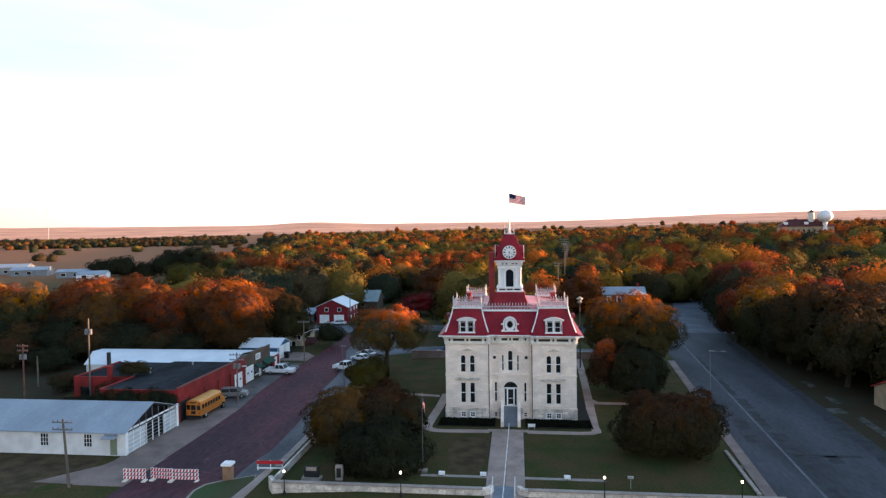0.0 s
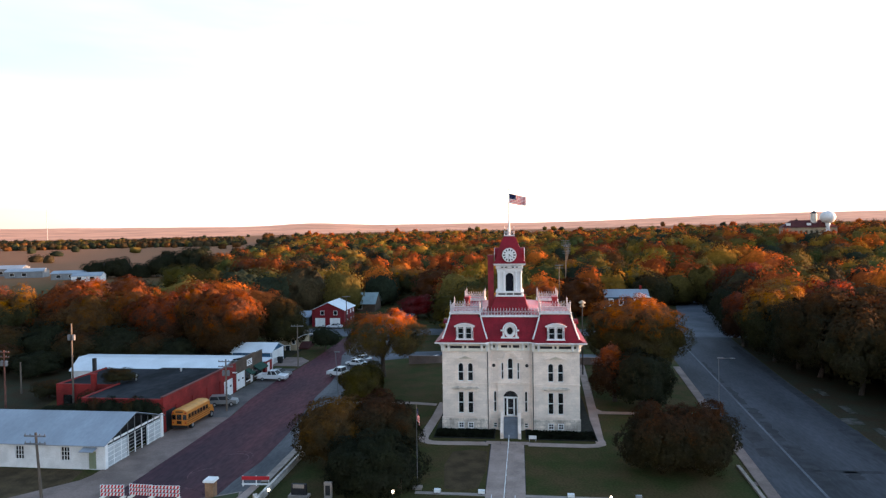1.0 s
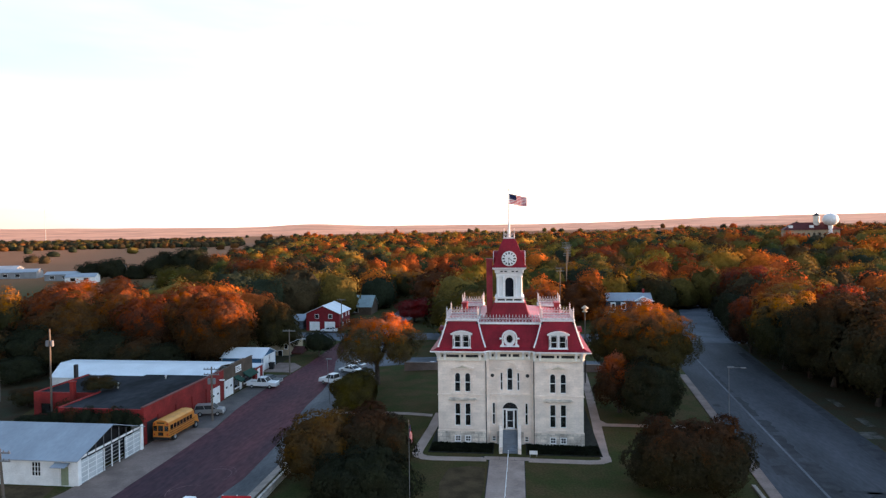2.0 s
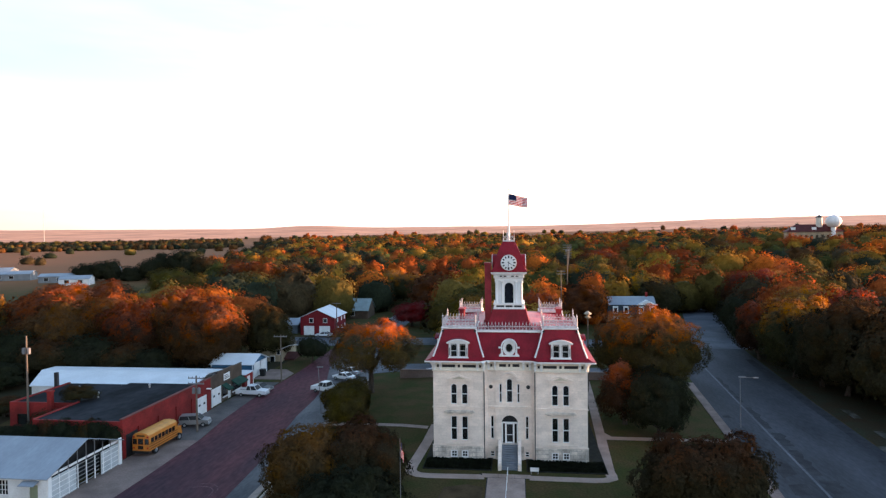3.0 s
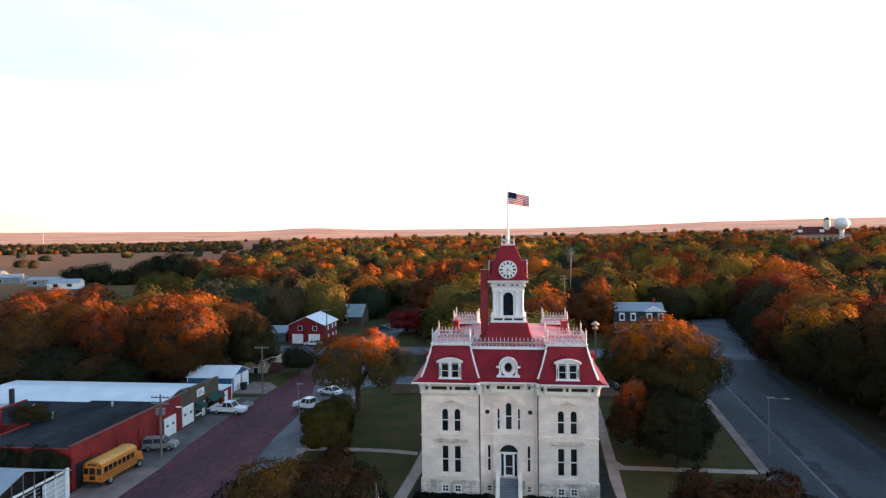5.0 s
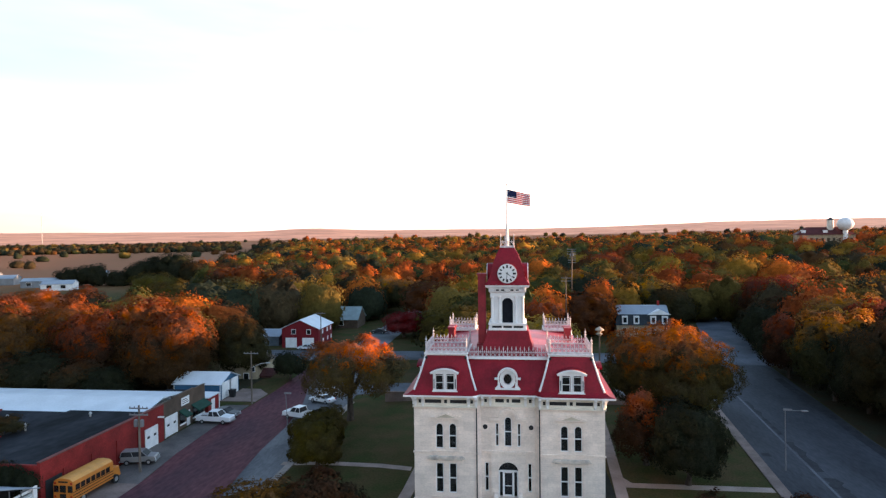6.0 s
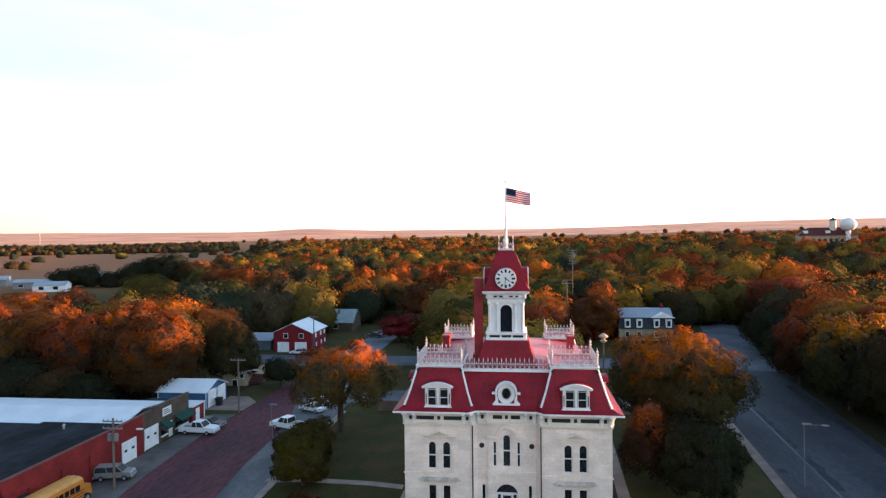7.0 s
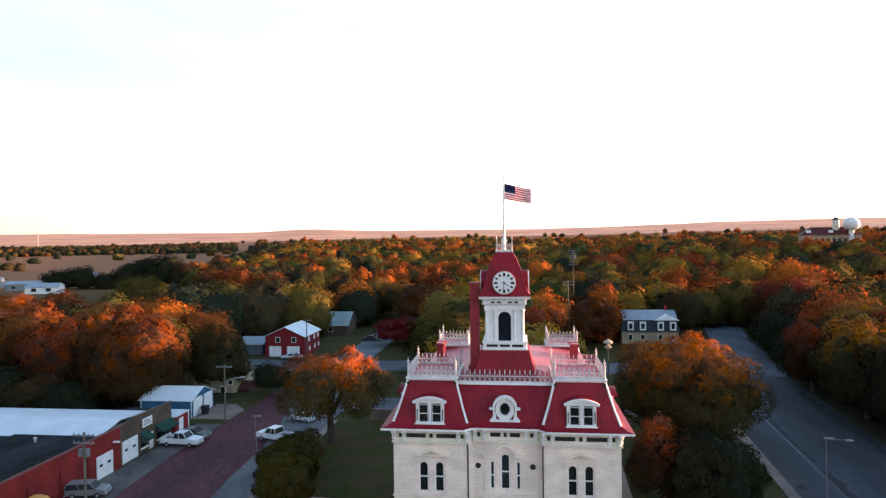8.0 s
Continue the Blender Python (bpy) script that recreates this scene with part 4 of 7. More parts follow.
    part("rear_wall", Shape().box(-W + 0.5, D - 0.5, -0.2, W - 0.5, D, TOP), LIMESTONE, c, "pale coursed limestone wall")
    # middle bay
    holes = [(-1.0, 1.0, 1.9, 5.55, True), (-0.37, 0.37, 7.1, 10.1, True)]
    m = Shape()
    m.box(-CX + 0.35, RY, -0.2, -2.55, RY + 0.5, TOP), m.box(2.55, RY, -0.2, CX - 0.35, RY + 0.5, TOP)
    for sx in (-1, 1):
        a, b = sorted((sx * 1.75, sx * 2.55))
        pierced_wall(m, a, b, 1.2, TOP, RY, RY + 0.5, [(a + 0.2, b - 0.2, 2.5, 5.4, False)])
        pierced_wall(m, a, b, -0.2, 1.2, RY, RY + 0.5, [(a + 0.15, b - 0.15, 0.3, 0.95, False)])
    part("wall", m, LIMESTONE, c, "pale coursed limestone wall of the middle bay")
    q = Shape()
    pierced_wall(q, -1.75, 1.75, 1.7, 6.6, RY - 0.22, RY + 0.5, [(-1.0, 1.0, 1.9, 5.55, True)])
    part("portal", q, LIMESTONE, c, "limestone entrance bay with arched doorway")
    part("portal_foot", Shape().box(-1.75, RY - 0.22, -0.2, 1.75, RY + 0.5, 1.7), ROUGH_STONE, c)
    q = Shape()
    pierced_wall(q, -1.75, 1.75, 6.6, TOP, RY - 0.1, RY + 0.5, [(-1.27, -0.93, 7.1, 9.45, False), (-0.37, 0.37, 7.1, 10.1, True), (0.93, 1.27, 7.1, 9.45, False)])
    part("upper_bay", q, LIMESTONE, c, "limestone bay with three tall windows")
    for sx in (-1, 1):
        sash_window(c, sx * 2.15, 2.5, 5.4, 0.4, RY, False)
        sash_window(c, sx * 2.15, 0.3, 0.95, 0.5, RY, False)
        sash_window(c, sx * 1.1, 7.1, 9.45, 0.34, RY - 0.1, False)
        r = Shape()
        r.loft([[(sx * 2.3 + 0.24 * math.cos(k * math.tau / 14), RY - 0.05 + j * 0.06, 9.05 + 0.24 * math.sin(k * math.tau / 14)) for k in range(14)] for j in (0, 1)])
        part("round_window", r, DARK, c, "small dark round window")
    sash_window(c, 0, 7.1, 10.1, 0.74, RY - 0.1, True)
    h = Shape()
    arc = arch_points(-1.0, 1.0, 10.05, 12)
    inn = arch_points(-0.72, 0.72, 10.05, 12)
    h.prism([(-1.85, 9.78), (-1.85, 10.05)] + arc + [(1.85, 10.05), (1.85, 9.78), (0.72, 9.78)] + inn[::-1] + [(-0.72, 9.78)], 1, RY - 0.36, RY - 0.1)
    part("arched_hood", h, LIMESTONE, c, "round limestone hood over the middle window")
    for q in ((-2.7, RY - 0.12, 6.5, -1.75, RY, 6.66), (1.75, RY - 0.12, 6.5, 2.7, RY, 6.66), (-1.85, RY - 0.32, 6.46, 1.85, RY - 0.1, 6.7)):
        part("belt_course", Shape().box(*q), LIMESTONE, c)
    # door
    d = Shape()
    y = RY + 0.25
    d.box(-1.0, y, 1.9, -0.86, y + 0.1, 4.55), d.box(0.86, y, 1.9, 1.0, y + 0.1, 4.55), d.box(-0.86, y, 4.4, 0.86, y + 0.1, 4.6)
    d.box(-0.58, y, 1.9, -0.46, y + 0.1, 4.4), d.box(0.46, y, 1.9, 0.58, y + 0.1, 4.4)
    door_frame = part("door_frame", d, WHITE, c, "white door frame with sidelights")
    g = Shape().box(-0.46, y + 0.03, 1.9, -0.38, y + 0.09, 4.4).box(0.38, y + 0.03, 1.9, 0.46, y + 0.09, 4.4).box(-0.34, y + 0.03, 4.3, 0.34, y + 0.09, 4.4)
    g.box(-0.34, y + 0.03, 1.9, 0.34, y + 0.09, 2.1).box(-0.34, y + 0.03, 2.95, 0.34, y + 0.09, 3.02)
    dr = part("door", g, WHITE, c, "white panelled glass door")
    part("pane", Shape().box(-0.38, y + 0.05, 2.1, 0.38, y + 0.07, 4.3), GLASS, dr)
    part("pane", Shape().box(-0.86, y + 0.05, 2.2, -0.58, y + 0.07, 4.4), GLASS, door_frame)
    part("pane", Shape().box(0.58, y + 0.05, 2.2, 0.86, y + 0.07, 4.4), GLASS, door_frame)
    part("fanlight", Shape().prism([(-0.98, 4.6)] + arch_points(-0.98, 0.98, 4.57)[1:-1] + [(0.98, 4.6)], 1, y + 0.04, y + 0.06), GLASS, door_frame)
    # steps with their cheek walls
    n = 11
    for k in range(n):
        part("step", Shape().box(-0.95, -3.0 + k * 0.31, -0.1 if k == 0 else k * 0.172, 0.95, 0.55, (k + 1) * 0.172), STEP_GREY, c)
    for sx in (-1, 1):
        a, b = sorted((sx * 0.97, sx * 1.4))
        part("cheek_wall", Shape().prism([(-3.2, -0.2), (0.47, -0.2), (0.47, 2.6), (-0.2, 2.6), (-2.7, 0.75), (-3.2, 0.75)], 0, a, b), LIMESTONE, c, "sloping limestone stair wall", bevel=0.03)
    # frieze, brackets and eaves
    def eave_run(x0, x1, y, panels):
        f = Shape().box(x0, y - 0.12, TOP, x1, y + 0.4, 12.3)
        part("frieze", f, CORNICE, c, "cream painted frieze")
        for a, b in panels:
            part("frieze_panel", Shape().box(a, y - 0.16, 11.58, b, y - 0.118, 11.92), DARK, c, "dark frieze panel")
        part("bed_mould", Shape().box(x0 - 0.1, y - 0.26, TOP - 0.16, x1 + 0.1, y, TOP).box(x0, y - 0.3, 12.12, x1, y - 0.1, 12.3), CORNICE, c)
    master = None
    def bracket(x, y, face=0):
        nonlocal master
        if master is None:
            s = Shape().prism([(0, -0.55), (0, 0.3), (-0.62, 0.3), (-0.62, 0.12), (-0.42, 0.02), (-0.25, -0.2), (-0.16, -0.55)], 0, -0.13, 0.13)
            s.turned(0, -0.12, [(0.09, -0.75), (0.11, -0.62), (0.11, -0.55)], 6)
            master = part("bracket", s, WHITE, c, "scrolled white eaves bracket")
            master.matrix_local = pose(x, y, 12.0, 0, 0, face)
        else:
            again(master, c, x, y, 12.0, face)
    for sx in (-1, 1):
        x0, x1 = sorted((sx * (CX + 0.1), sx * W))
        mid = sx * 6.2
        eave_run(x0, x1, 0, ((mid - 2.1, mid - 0.45), (mid + 0.45, mid + 2.1), (mid - 0.14, mid + 0.14), (mid - 2.75, mid - 2.5), (mid + 2.5, mid + 2.75)))
        for v in (-3.05, -2.3, 2.3, 3.05):
            bracket(mid + v, -0.12)
        for yy in (0.4, 1.3, 6, 10, 14, 18, 22):
            bracket(sx * W, yy, 90 if sx > 0 else -90)
        part("frieze", Shape().box(*sorted((sx * W, sx * (W - 0.4)))[:1], 0.4, TOP, sorted((sx * W, sx * (W - 0.4)))[1], D, 12.3), CORNICE, c, "cream painted frieze")
        part("splayed_frieze", Shape().prism([(sx * (CX + 0.1), -0.12), (sx * (CX + 0.1), 0.4), (sx * (CX - 0.35), RY + 0.4), (sx * (CX - 0.35), RY - 0.12)], 2, TOP, 12.3), CORNICE, c)
        bracket(sx * (CX - 0.5), RY - 0.12), bracket(sx * 1.75, RY - 0.12)
    eave_run(-CX + 0.35, CX - 0.35, RY, ((-1.25, -0.4), (0.4, 1.25), (-0.13, 0.13), (-2.35, -2.1), (2.1, 2.35)))
    part("frieze", Shape().box(-W + 0.4, D - 0.4, TOP, W - 0.4, D, 12.3), CORNICE, c)
    E, F = 10.4, -0.85
    outline = [(-E, F), (-CX - 0.35, F), (-CX + 0.3, F + RY), (CX - 0.3, F + RY), (CX + 0.35, F), (E, F), (E, D + 0.85), (-E, D + 0.85)]
    part("eave_slab", Shape().prism(outline, 2, 12.3, 12.5), WHITE, c, "white moulded eaves", bevel=0.04)
    # flared foot of the roof
    low = [(x, y, 12.5) for x, y in outline]
    shrink = [(-9.45, -0.15), (-CX - 0.1, -0.15), (-CX + 0.25, 0.5), (CX - 0.25, 0.5), (CX + 0.1, -0.15), (9.45, -0.15), (9.45, D + 0.1), (-9.45, D + 0.1)]
    mid = [((x * 0.45 + a * 0.55), (y * 0.45 + b * 0.55), 12.62) for (x, y), (a, b) in zip(outline, shrink)]
    part("flared_roof", Shape().loft([low, mid, [(x, y, 12.92) for x, y in shrink]]), ROOF_RED, c, "flared red metal roof foot")
    # main mansard and deck
    s = Shape()
    s.frustum((-9.2, 0.45, 9.2, D), 12.85, (-7.9, 2.0, 7.9, D - 1.6), 15.7)
    part("main_roof", s, ROOF_RED, c, "red metal mansard roof")
    part("roof_deck", Shape().frustum((-7.9, 2.0, 7.9, D - 1.6), 15.7, (-2.4, 5.0, 2.4, D - 6.0), 16.5), ROOF_DECK, c, "red metal roof deck with pink sky sheen in its colour")
    part("ridge_trim", Shape().box(-4.2, 1.75, 15.68, 4.2, 2.05, 15.9), WHITE, c, "white roof trim")
    part("cresting", cresting(Shape(), (-4.3, 1.95), (4.3, 1.95), 15.9, 1.1), CREST, c, "weathered iron roof cresting")

    def pavilion(sx, yf, back, xin, xout, deep):
        """A corner roof with sloping sides, white hips, a trim and a crest; yf: its foot at the face, back: +1 runs to the rear."""
        x0, x1 = sorted((sx * xin, sx * xout))
        q0, q1 = sorted((yf, yf + back * deep))
        bot = (x0, q0, x1, q1)
        ins = 1.08
        top = (x0 + ins, q0 + 1.5, x1 - ins, q1 - 1.5)
        s = Shape()
        r = lambda q, z: [(q[0], q[1], z), (q[2], q[1], z), (q[2], q[3], z), (q[0], q[3], z)]
        half = tuple(a * 0.62 + b * 0.38 for a, b in zip(bot, top))
        s.loft([r(bot, 12.88), r(half, 14.0), r(top, 16.25)])
        p = part("pavilion_roof", s, ROOF_RED, c, "steep red metal corner roof")
        for cx, cy, tx, ty in ((0, 1, 0, 1), (2, 1, 2, 1), (2, 3, 2, 3), (0, 3, 0, 3)):
            hips = Shape().tube((bot[cx], bot[cy], 12.9), (half[cx], half[cy], 14.02), 0.11, 0.10, 6).tube((half[cx], half[cy], 14.0), (top[tx], top[ty], 16.3), 0.10, 0.10, 6)
            part("hip_trim", hips, WHITE, p, "white hip moulding")
        e = 0.14
        part("top_trim", Shape().frustum((top[0] - e, top[1] - e, top[2] + e, top[3] + e), 16.14, (top[0] - e * 1.6, top[1] - e * 1.6, top[2] + e * 1.6, top[3] + e * 1.6), 16.36), WHITE, p, "white top moulding", bevel=0.02)
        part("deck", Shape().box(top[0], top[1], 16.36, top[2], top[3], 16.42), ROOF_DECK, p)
        base = Shape()
        g = 0.05
        for a0, b0, a1, b1 in ((top[0] - g, top[1] - g, top[2] + g, top[1] + 0.1), (top[0] - g, top[3] - 0.1, top[2] + g, top[3] + g), (top[0] - g, top[1] + 0.1, top[0] + 0.1, top[3] - 0.1), (top[2] - 0.1, top[1] + 0.1, top[2] + g, top[3] - 0.1)):
            base.box(a0, b0, 16.36, a1, b1, 16.55)
        part("crest_kerb", base, CREST, p)
        cr = Shape()
        for a, b in (((top[0], top[1]), (top[2], top[1])), ((top[2], top[1]), (top[2], top[3])), ((top[2], top[3]), (top[0], top[3])), ((top[0], top[3]), (top[0], top[1]))):
            cresting(cr, a, b, 16.5, 0.92)
        for a in (0, 2):
            for b in (1, 3):
                spike(cr, top[a], top[b], 16.5, 1.65)
        part("cresting", cr, CREST, p, "weathered iron roof cresting")
        ros = Shape()
        for a in (top[0] + 0.05, top[2] - 0.05):
            ros.loft([[(a + 0.14 * math.cos(k * math.tau / 10), top[1] - 0.32 + j * 0.12, 15.93 + 0.14 * math.sin(k * math.tau / 10)) for k in range(10)] for j in (0, 1)])
        part("rosette", ros, DARK, p, "dark round roof boss")
        return p

    for sx in (-1, 1):
        pavilion(sx, -0.2, 1, CX + 0.08, 9.4, 8.6)
        pavilion(sx, D + 0.1, -1, CX + 0.3, 8.7, 6.5)
    # dormers
    def dormer(x, y, face=0):
        """A wide dormer with a segmental pediment and two sashes, facing -y before it is turned."""
        o = new("dormer")
        o.parent = c
        o.matrix_local = pose(x, y, 12.85, 0, 0, face)
        tagged(o, "white dormer with curved pediment and paired sashes")
        w = 1.18
        f = Shape()
        for a, b in ((-w, -w + 0.2), (-0.1, 0.1), (w - 0.2, w)):
            f.box(a, 0, 0, b, 0.25, 1.55)
        f.box(-w + 0.2, 0, 0, -0.1, 0.25, 0.12).box(0.1, 0, 0, w - 0.2, 0.25, 0.12).box(-w, -0.02, 1.55, w, 0.25, 1.78)
        f.box(-w - 0.1, -0.1, -0.08, w + 0.1, 0.2, 0)
        part("face", f, WHITE, o)
        for sx in (-1, 1):
            part("slot", Shape().box(sx * 0.55 - 0.36, -0.04, 1.60, sx * 0.55 + 0.36, -0.018, 1.72), DARK, o)
            part("slot", Shape().box(sx * 1.08 - 0.04, -0.02, 0.25, sx * 1.08 + 0.04, -0.002, 1.2), DARK, o)
            s = Shape()
            for a in (sx * 0.55 - 0.4, sx * 0.55 + 0.34):
                s.box(a, 0.1, 0.12, a + 0.06, 0.16, 1.55)
            s.box(sx * 0.55 - 0.34, 0.1, 0.78, sx * 0.55 + 0.34, 0.16, 0.84)
            part("sash", s, WHITE, o)
            part("pane", Shape().box(sx * 0.55 - 0.34, 0.13, 0.14, sx * 0.55 + 0.34, 0.15, 1.55), GLASS, o)
        n = 12
        span, rise = w + 0.28, 0.42
        R = (span * span + rise * rise) / (2 * rise)
        a0 = math.asin(span / R)
        up = [(R * math.sin(a0 * (2 * k / n - 1)), 1.78 + 0.1 + rise - R + R * math.cos(a0 * (2 * k / n - 1))) for k in range(n + 1)]
        dn = [(u * 0.93, v - 0.17) for u, v in up]
        hood = Shape()
        hood.prism(up + dn[::-1], 1, -0.3, -0.06)
        part("curved_pediment", hood, WHITE if face == 0 else ROOF_RED, o)
        part("tympanum", Shape().prism([(-w, 1.7), (w, 1.7)] + [(u, v) for u, v in reversed(dn)], 1, -0.08, -0.002), WHITE, o)
        body = Shape().prism([(-w + 0.05, 0), (w - 0.05, 0)] + [(u * 0.95, v) for u, v in reversed(up)], 1, 0.26, 2.2).prism([(-w - 0.1, 1.79), (w + 0.1, 1.79)] + [(u * 0.99, v - 0.03) for u, v in reversed(up)], 1, -0.055, 0.255)
        part("dormer_roof", body, ROOF_RED, o)
        return o
    for sx in (-1, 1):
        dormer(sx * 6.25, -0.32)
        for yy in (4.1, 19.0):
            dormer(sx * 9.25, yy, 90 * sx)
    # round dormer in the middle
    o = new("round_dormer")
    o.parent = c
    o.matrix_local = pose(0, 0.42, 12.95)
    tagged(o, "white round dormer with scrolled sides")
    ring = Shape()
    N = 20
    for k in range(N):
        p = [(r * math.cos(t) * 0.86, 0.98 + r * math.sin(t)) for r in (0.93, 0.58) for t in (k * math.tau / N, (k + 1) * math.tau / N)]
        ring.prism([p[0], p[1], p[3], p[2]], 1, 0, 0.4)
    part("ring", ring, WHITE, o)
    inner = Shape()
    for k in range(N):
        p = [(r * math.cos(t) * 0.8, 0.98 + r * math.sin(t)) for r in (0.60, 0.50) for t in (k * math.tau / N, (k + 1) * math.tau / N)]
        inner.prism([p[0], p[1], p[3], p[2]], 1, 0.15, 0.3)
    part("inner_ring", inner, CREST, o)
    part("pane", Shape().prism([(0.46 * math.cos(k * math.tau / N), 0.98 + 0.58 * math.sin(k * math.tau / N)) for k in range(N)], 1, 0.2, 0.22), GLASS, o)
    arc = arch_points(-1.02, 1.02, 1.12, 12)
    inn = arch_points(-0.84, 0.84, 1.12, 12)
    hood = Shape()
    hood.prism([(-1.3, 0.98), (-1.3, 1.12)] + arc + [(1.3, 1.12), (1.3, 0.98), (0.84, 0.98)] + inn[::-1] + [(-0.84, 0.98)], 1, -0.2, 0.3)
    part("hood", hood, WHITE, o)
    sill = Shape().box(-1.25, -0.1, -0.05, 1.25, 0.3, 0.12)
    for sx in (-1, 1):
        sill.prism([(sx * 1.2, 0.12), (sx * 0.72, 0.12), (sx * 0.78, 0.75), (sx * 0.95, 0.4)], 1, 0, 0.3)
        sill.box(*sorted((sx * 0.86, sx * 1.0))[:1], 0.02, 0.4, sorted((sx * 0.86, sx * 1.0))[1], 0.28, 1.0)
    part("scrolled_base", sill, WHITE, o)
    part("dormer_roof", Shape().prism([(-0.82, 0)] + arch_points(-0.82, 0.82, 1.1, 10) + [(0.82, 0)], 1, 0.41, 2.4), ROOF_RED, o)
    # chimney beside the tower
    ch = Shape().box(-3.12, 4.1, 14.5, -2.3, 5.0, 24.1).box(-3.2, 4.02, 24.1, -2.22, 5.08, 24.35).box(-3.28, 3.9, 14.5, -2.14, 5.2, 16.9)
    part("chimney", ch, RED_PAINT, c, "tall red painted chimney", bevel=0.02)
    for sx in (-1, 1):
        for k in (0, 1):
            st = part("chimney", Shape().box(sx * 6.9 - 0.35, 12.6 + k * 1.3, 14.5, sx * 6.9 + 0.35, 13.3 + k * 1.3, 17.1).box(sx * 6.9 - 0.45, 12.5 + k * 1.3, 17.1, sx * 6.9 + 0.45, 13.4 + k * 1.3, 17.3), RED_PAINT, c, "short red painted chimney")
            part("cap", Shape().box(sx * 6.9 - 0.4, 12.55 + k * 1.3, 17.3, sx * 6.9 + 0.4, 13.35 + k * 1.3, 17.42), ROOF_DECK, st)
    # the tower
    TY = 5.4
    def ring4(h, z):
        return [(-h, TY - h, z), (h, TY - h, z), (h, TY + h, z), (-h, TY + h, z)]
    part("tower_foot", Shape().loft([ring4(3.1, 15.9), ring4(2.65, 16.6), ring4(2.35, 17.5), ring4(2.15, 18.4)]), ROOF_RED, c, "flared red foot of the tower")
    part("tower_plinth", Shape().loft([ring4(1.98, 18.38), ring4(1.98, 18.55), ring4(1.9, 18.55), ring4(1.9, 18.98), ring4(2.0, 18.98), ring4(2.0, 19.14)]), WHITE, c, "white panelled tower plinth")
    for a, b in ((-1.62, -0.62), (-0.45, 0.45), (0.62, 1.62)):
        part("plinth_panel", Shape().box(a, TY - 1.93, 18.66, b, TY - 1.895, 18.88), DARK, c, "dark plinth panel")
    body = Shape()
    for rot in range(4):
        side = pierced_wall(Shape(), -1.62, 1.62, 19.1, 22.4, -1.66, -1.4, [(-0.56, 0.56, 19.15, 21.78, True)])
        a = rot * math.pi / 2
        body.add([(x * math.cos(a) - y * math.sin(a), x * math.sin(a) + y * math.cos(a) + TY, z) for x, y, z in side.v], side.f)
    part("belfry", body, WHITE, c, "white belfry with arched openings")
    part("louvre", Shape().loft([ring4(1.38, 19.1), ring4(1.38, 22.3)]), LOUVRE, c, "dark belfry louvres")
    col = Shape().turned(0, 0, [(0.2, 19.14), (0.2, 19.35), (0.14, 19.42), (0.13, 21.7), (0.2, 21.85), (0.2, 22.0)], 10)
    first = None
    for x in (-1.6, -0.86, 0.86, 1.6):
        for y in (TY - 1.7, TY + 1.7):
            if first is None:
                first = part("column", col, WHITE, c, "slim white belfry column")
                first.location = (x, y, 0)
            else:
                again(first, c, x, y)
    part("tower_cornice", Shape().loft([ring4(1.8, 22.0), ring4(1.8, 22.35), ring4(1.95, 22.45), ring4(1.95, 22.8), ring4(2.25, 22.95), ring4(2.3, 23.15)]), WHITE, c, "white tower cornice")
    for a in (-1.1, -0.42, 0.42, 1.1):
        part("frieze_panel", Shape().box(a - 0.22, TY - 1.98, 22.55, a + 0.22, TY - 1.945, 22.7), DARK, c)
    for k in range(8):
        x = -1.75 + k * 0.5
        part("bracket", Shape().prism([(TY - 2.2, 22.9), (TY - 1.94, 22.9), (TY - 1.94, 22.4), (TY - 2.05, 22.5)], 0, x - 0.07, x + 0.07), WHITE, c)
    part("tower_roof", Shape().loft([ring4(2.32, 23.16), ring4(2.28, 23.3), ring4(2.04, 23.62), ring4(1.86, 24.0), ring4(1.72, 24.5), ring4(1.58, 25.1), ring4(1.42, 25.65), ring4(1.2, 26.2), ring4(0.96, 26.7), ring4(0.74, 27.05)]), ROOF_RED, c, "curved red tower roof")
    for rot in range(4):
        g = new("clock")
        g.parent = c
        g.matrix_local = Matrix.Translation((0, TY, 24.38)) @ pose(0, 0, 0, 0, 0, rot * 90)
        tagged(g, "white round clock face with dark numerals")
        disc = lambda r, a, b, n=32: Shape().prism([(r * math.cos(k * math.tau / n), r * math.sin(k * math.tau / n)) for k in range(n)], 1, a, b)
        part("drum", disc(1.03, -2.3 + 0.2 * (rot % 2), -0.9), ROOF_RED, g, "red drum behind the clock")
        part("rim", disc(1.02, -2.36 + 0.2 * (rot % 2), -2.3 + 0.2 * (rot % 2)), CREST, g, "pale clock rim")
        part("dial", disc(0.97, -2.40 + 0.2 * (rot % 2), -2.362 + 0.2 * (rot % 2)), WHITE, g, "white dial")
        for k in range(12):
            t = k * math.tau / 12
            w, i, q = (0.075, 0.62, 0.88) if k % 3 else (0.095, 0.58, 0.9)
            ux, uz, vx, vz = math.sin(t), math.cos(t), math.cos(t), -math.sin(t)
            part("numeral", Shape().prism([(ux * i + vx * w, uz * i + vz * w), (ux * i - vx * w, uz * i - vz * w), (ux * q - vx * w, uz * q - vz * w), (ux * q + vx * w, uz * q + vz * w)], 1, -2.415 + 0.2 * (rot % 2), -2.401 + 0.2 * (rot % 2)), BLACK, g)
        for t, ln, w in ((math.radians(125), 0.55, 0.05), (math.radians(188), 0.78, 0.035)):
            ux, uz, vx, vz = math.sin(t), math.cos(t), math.cos(t), -math.sin(t)
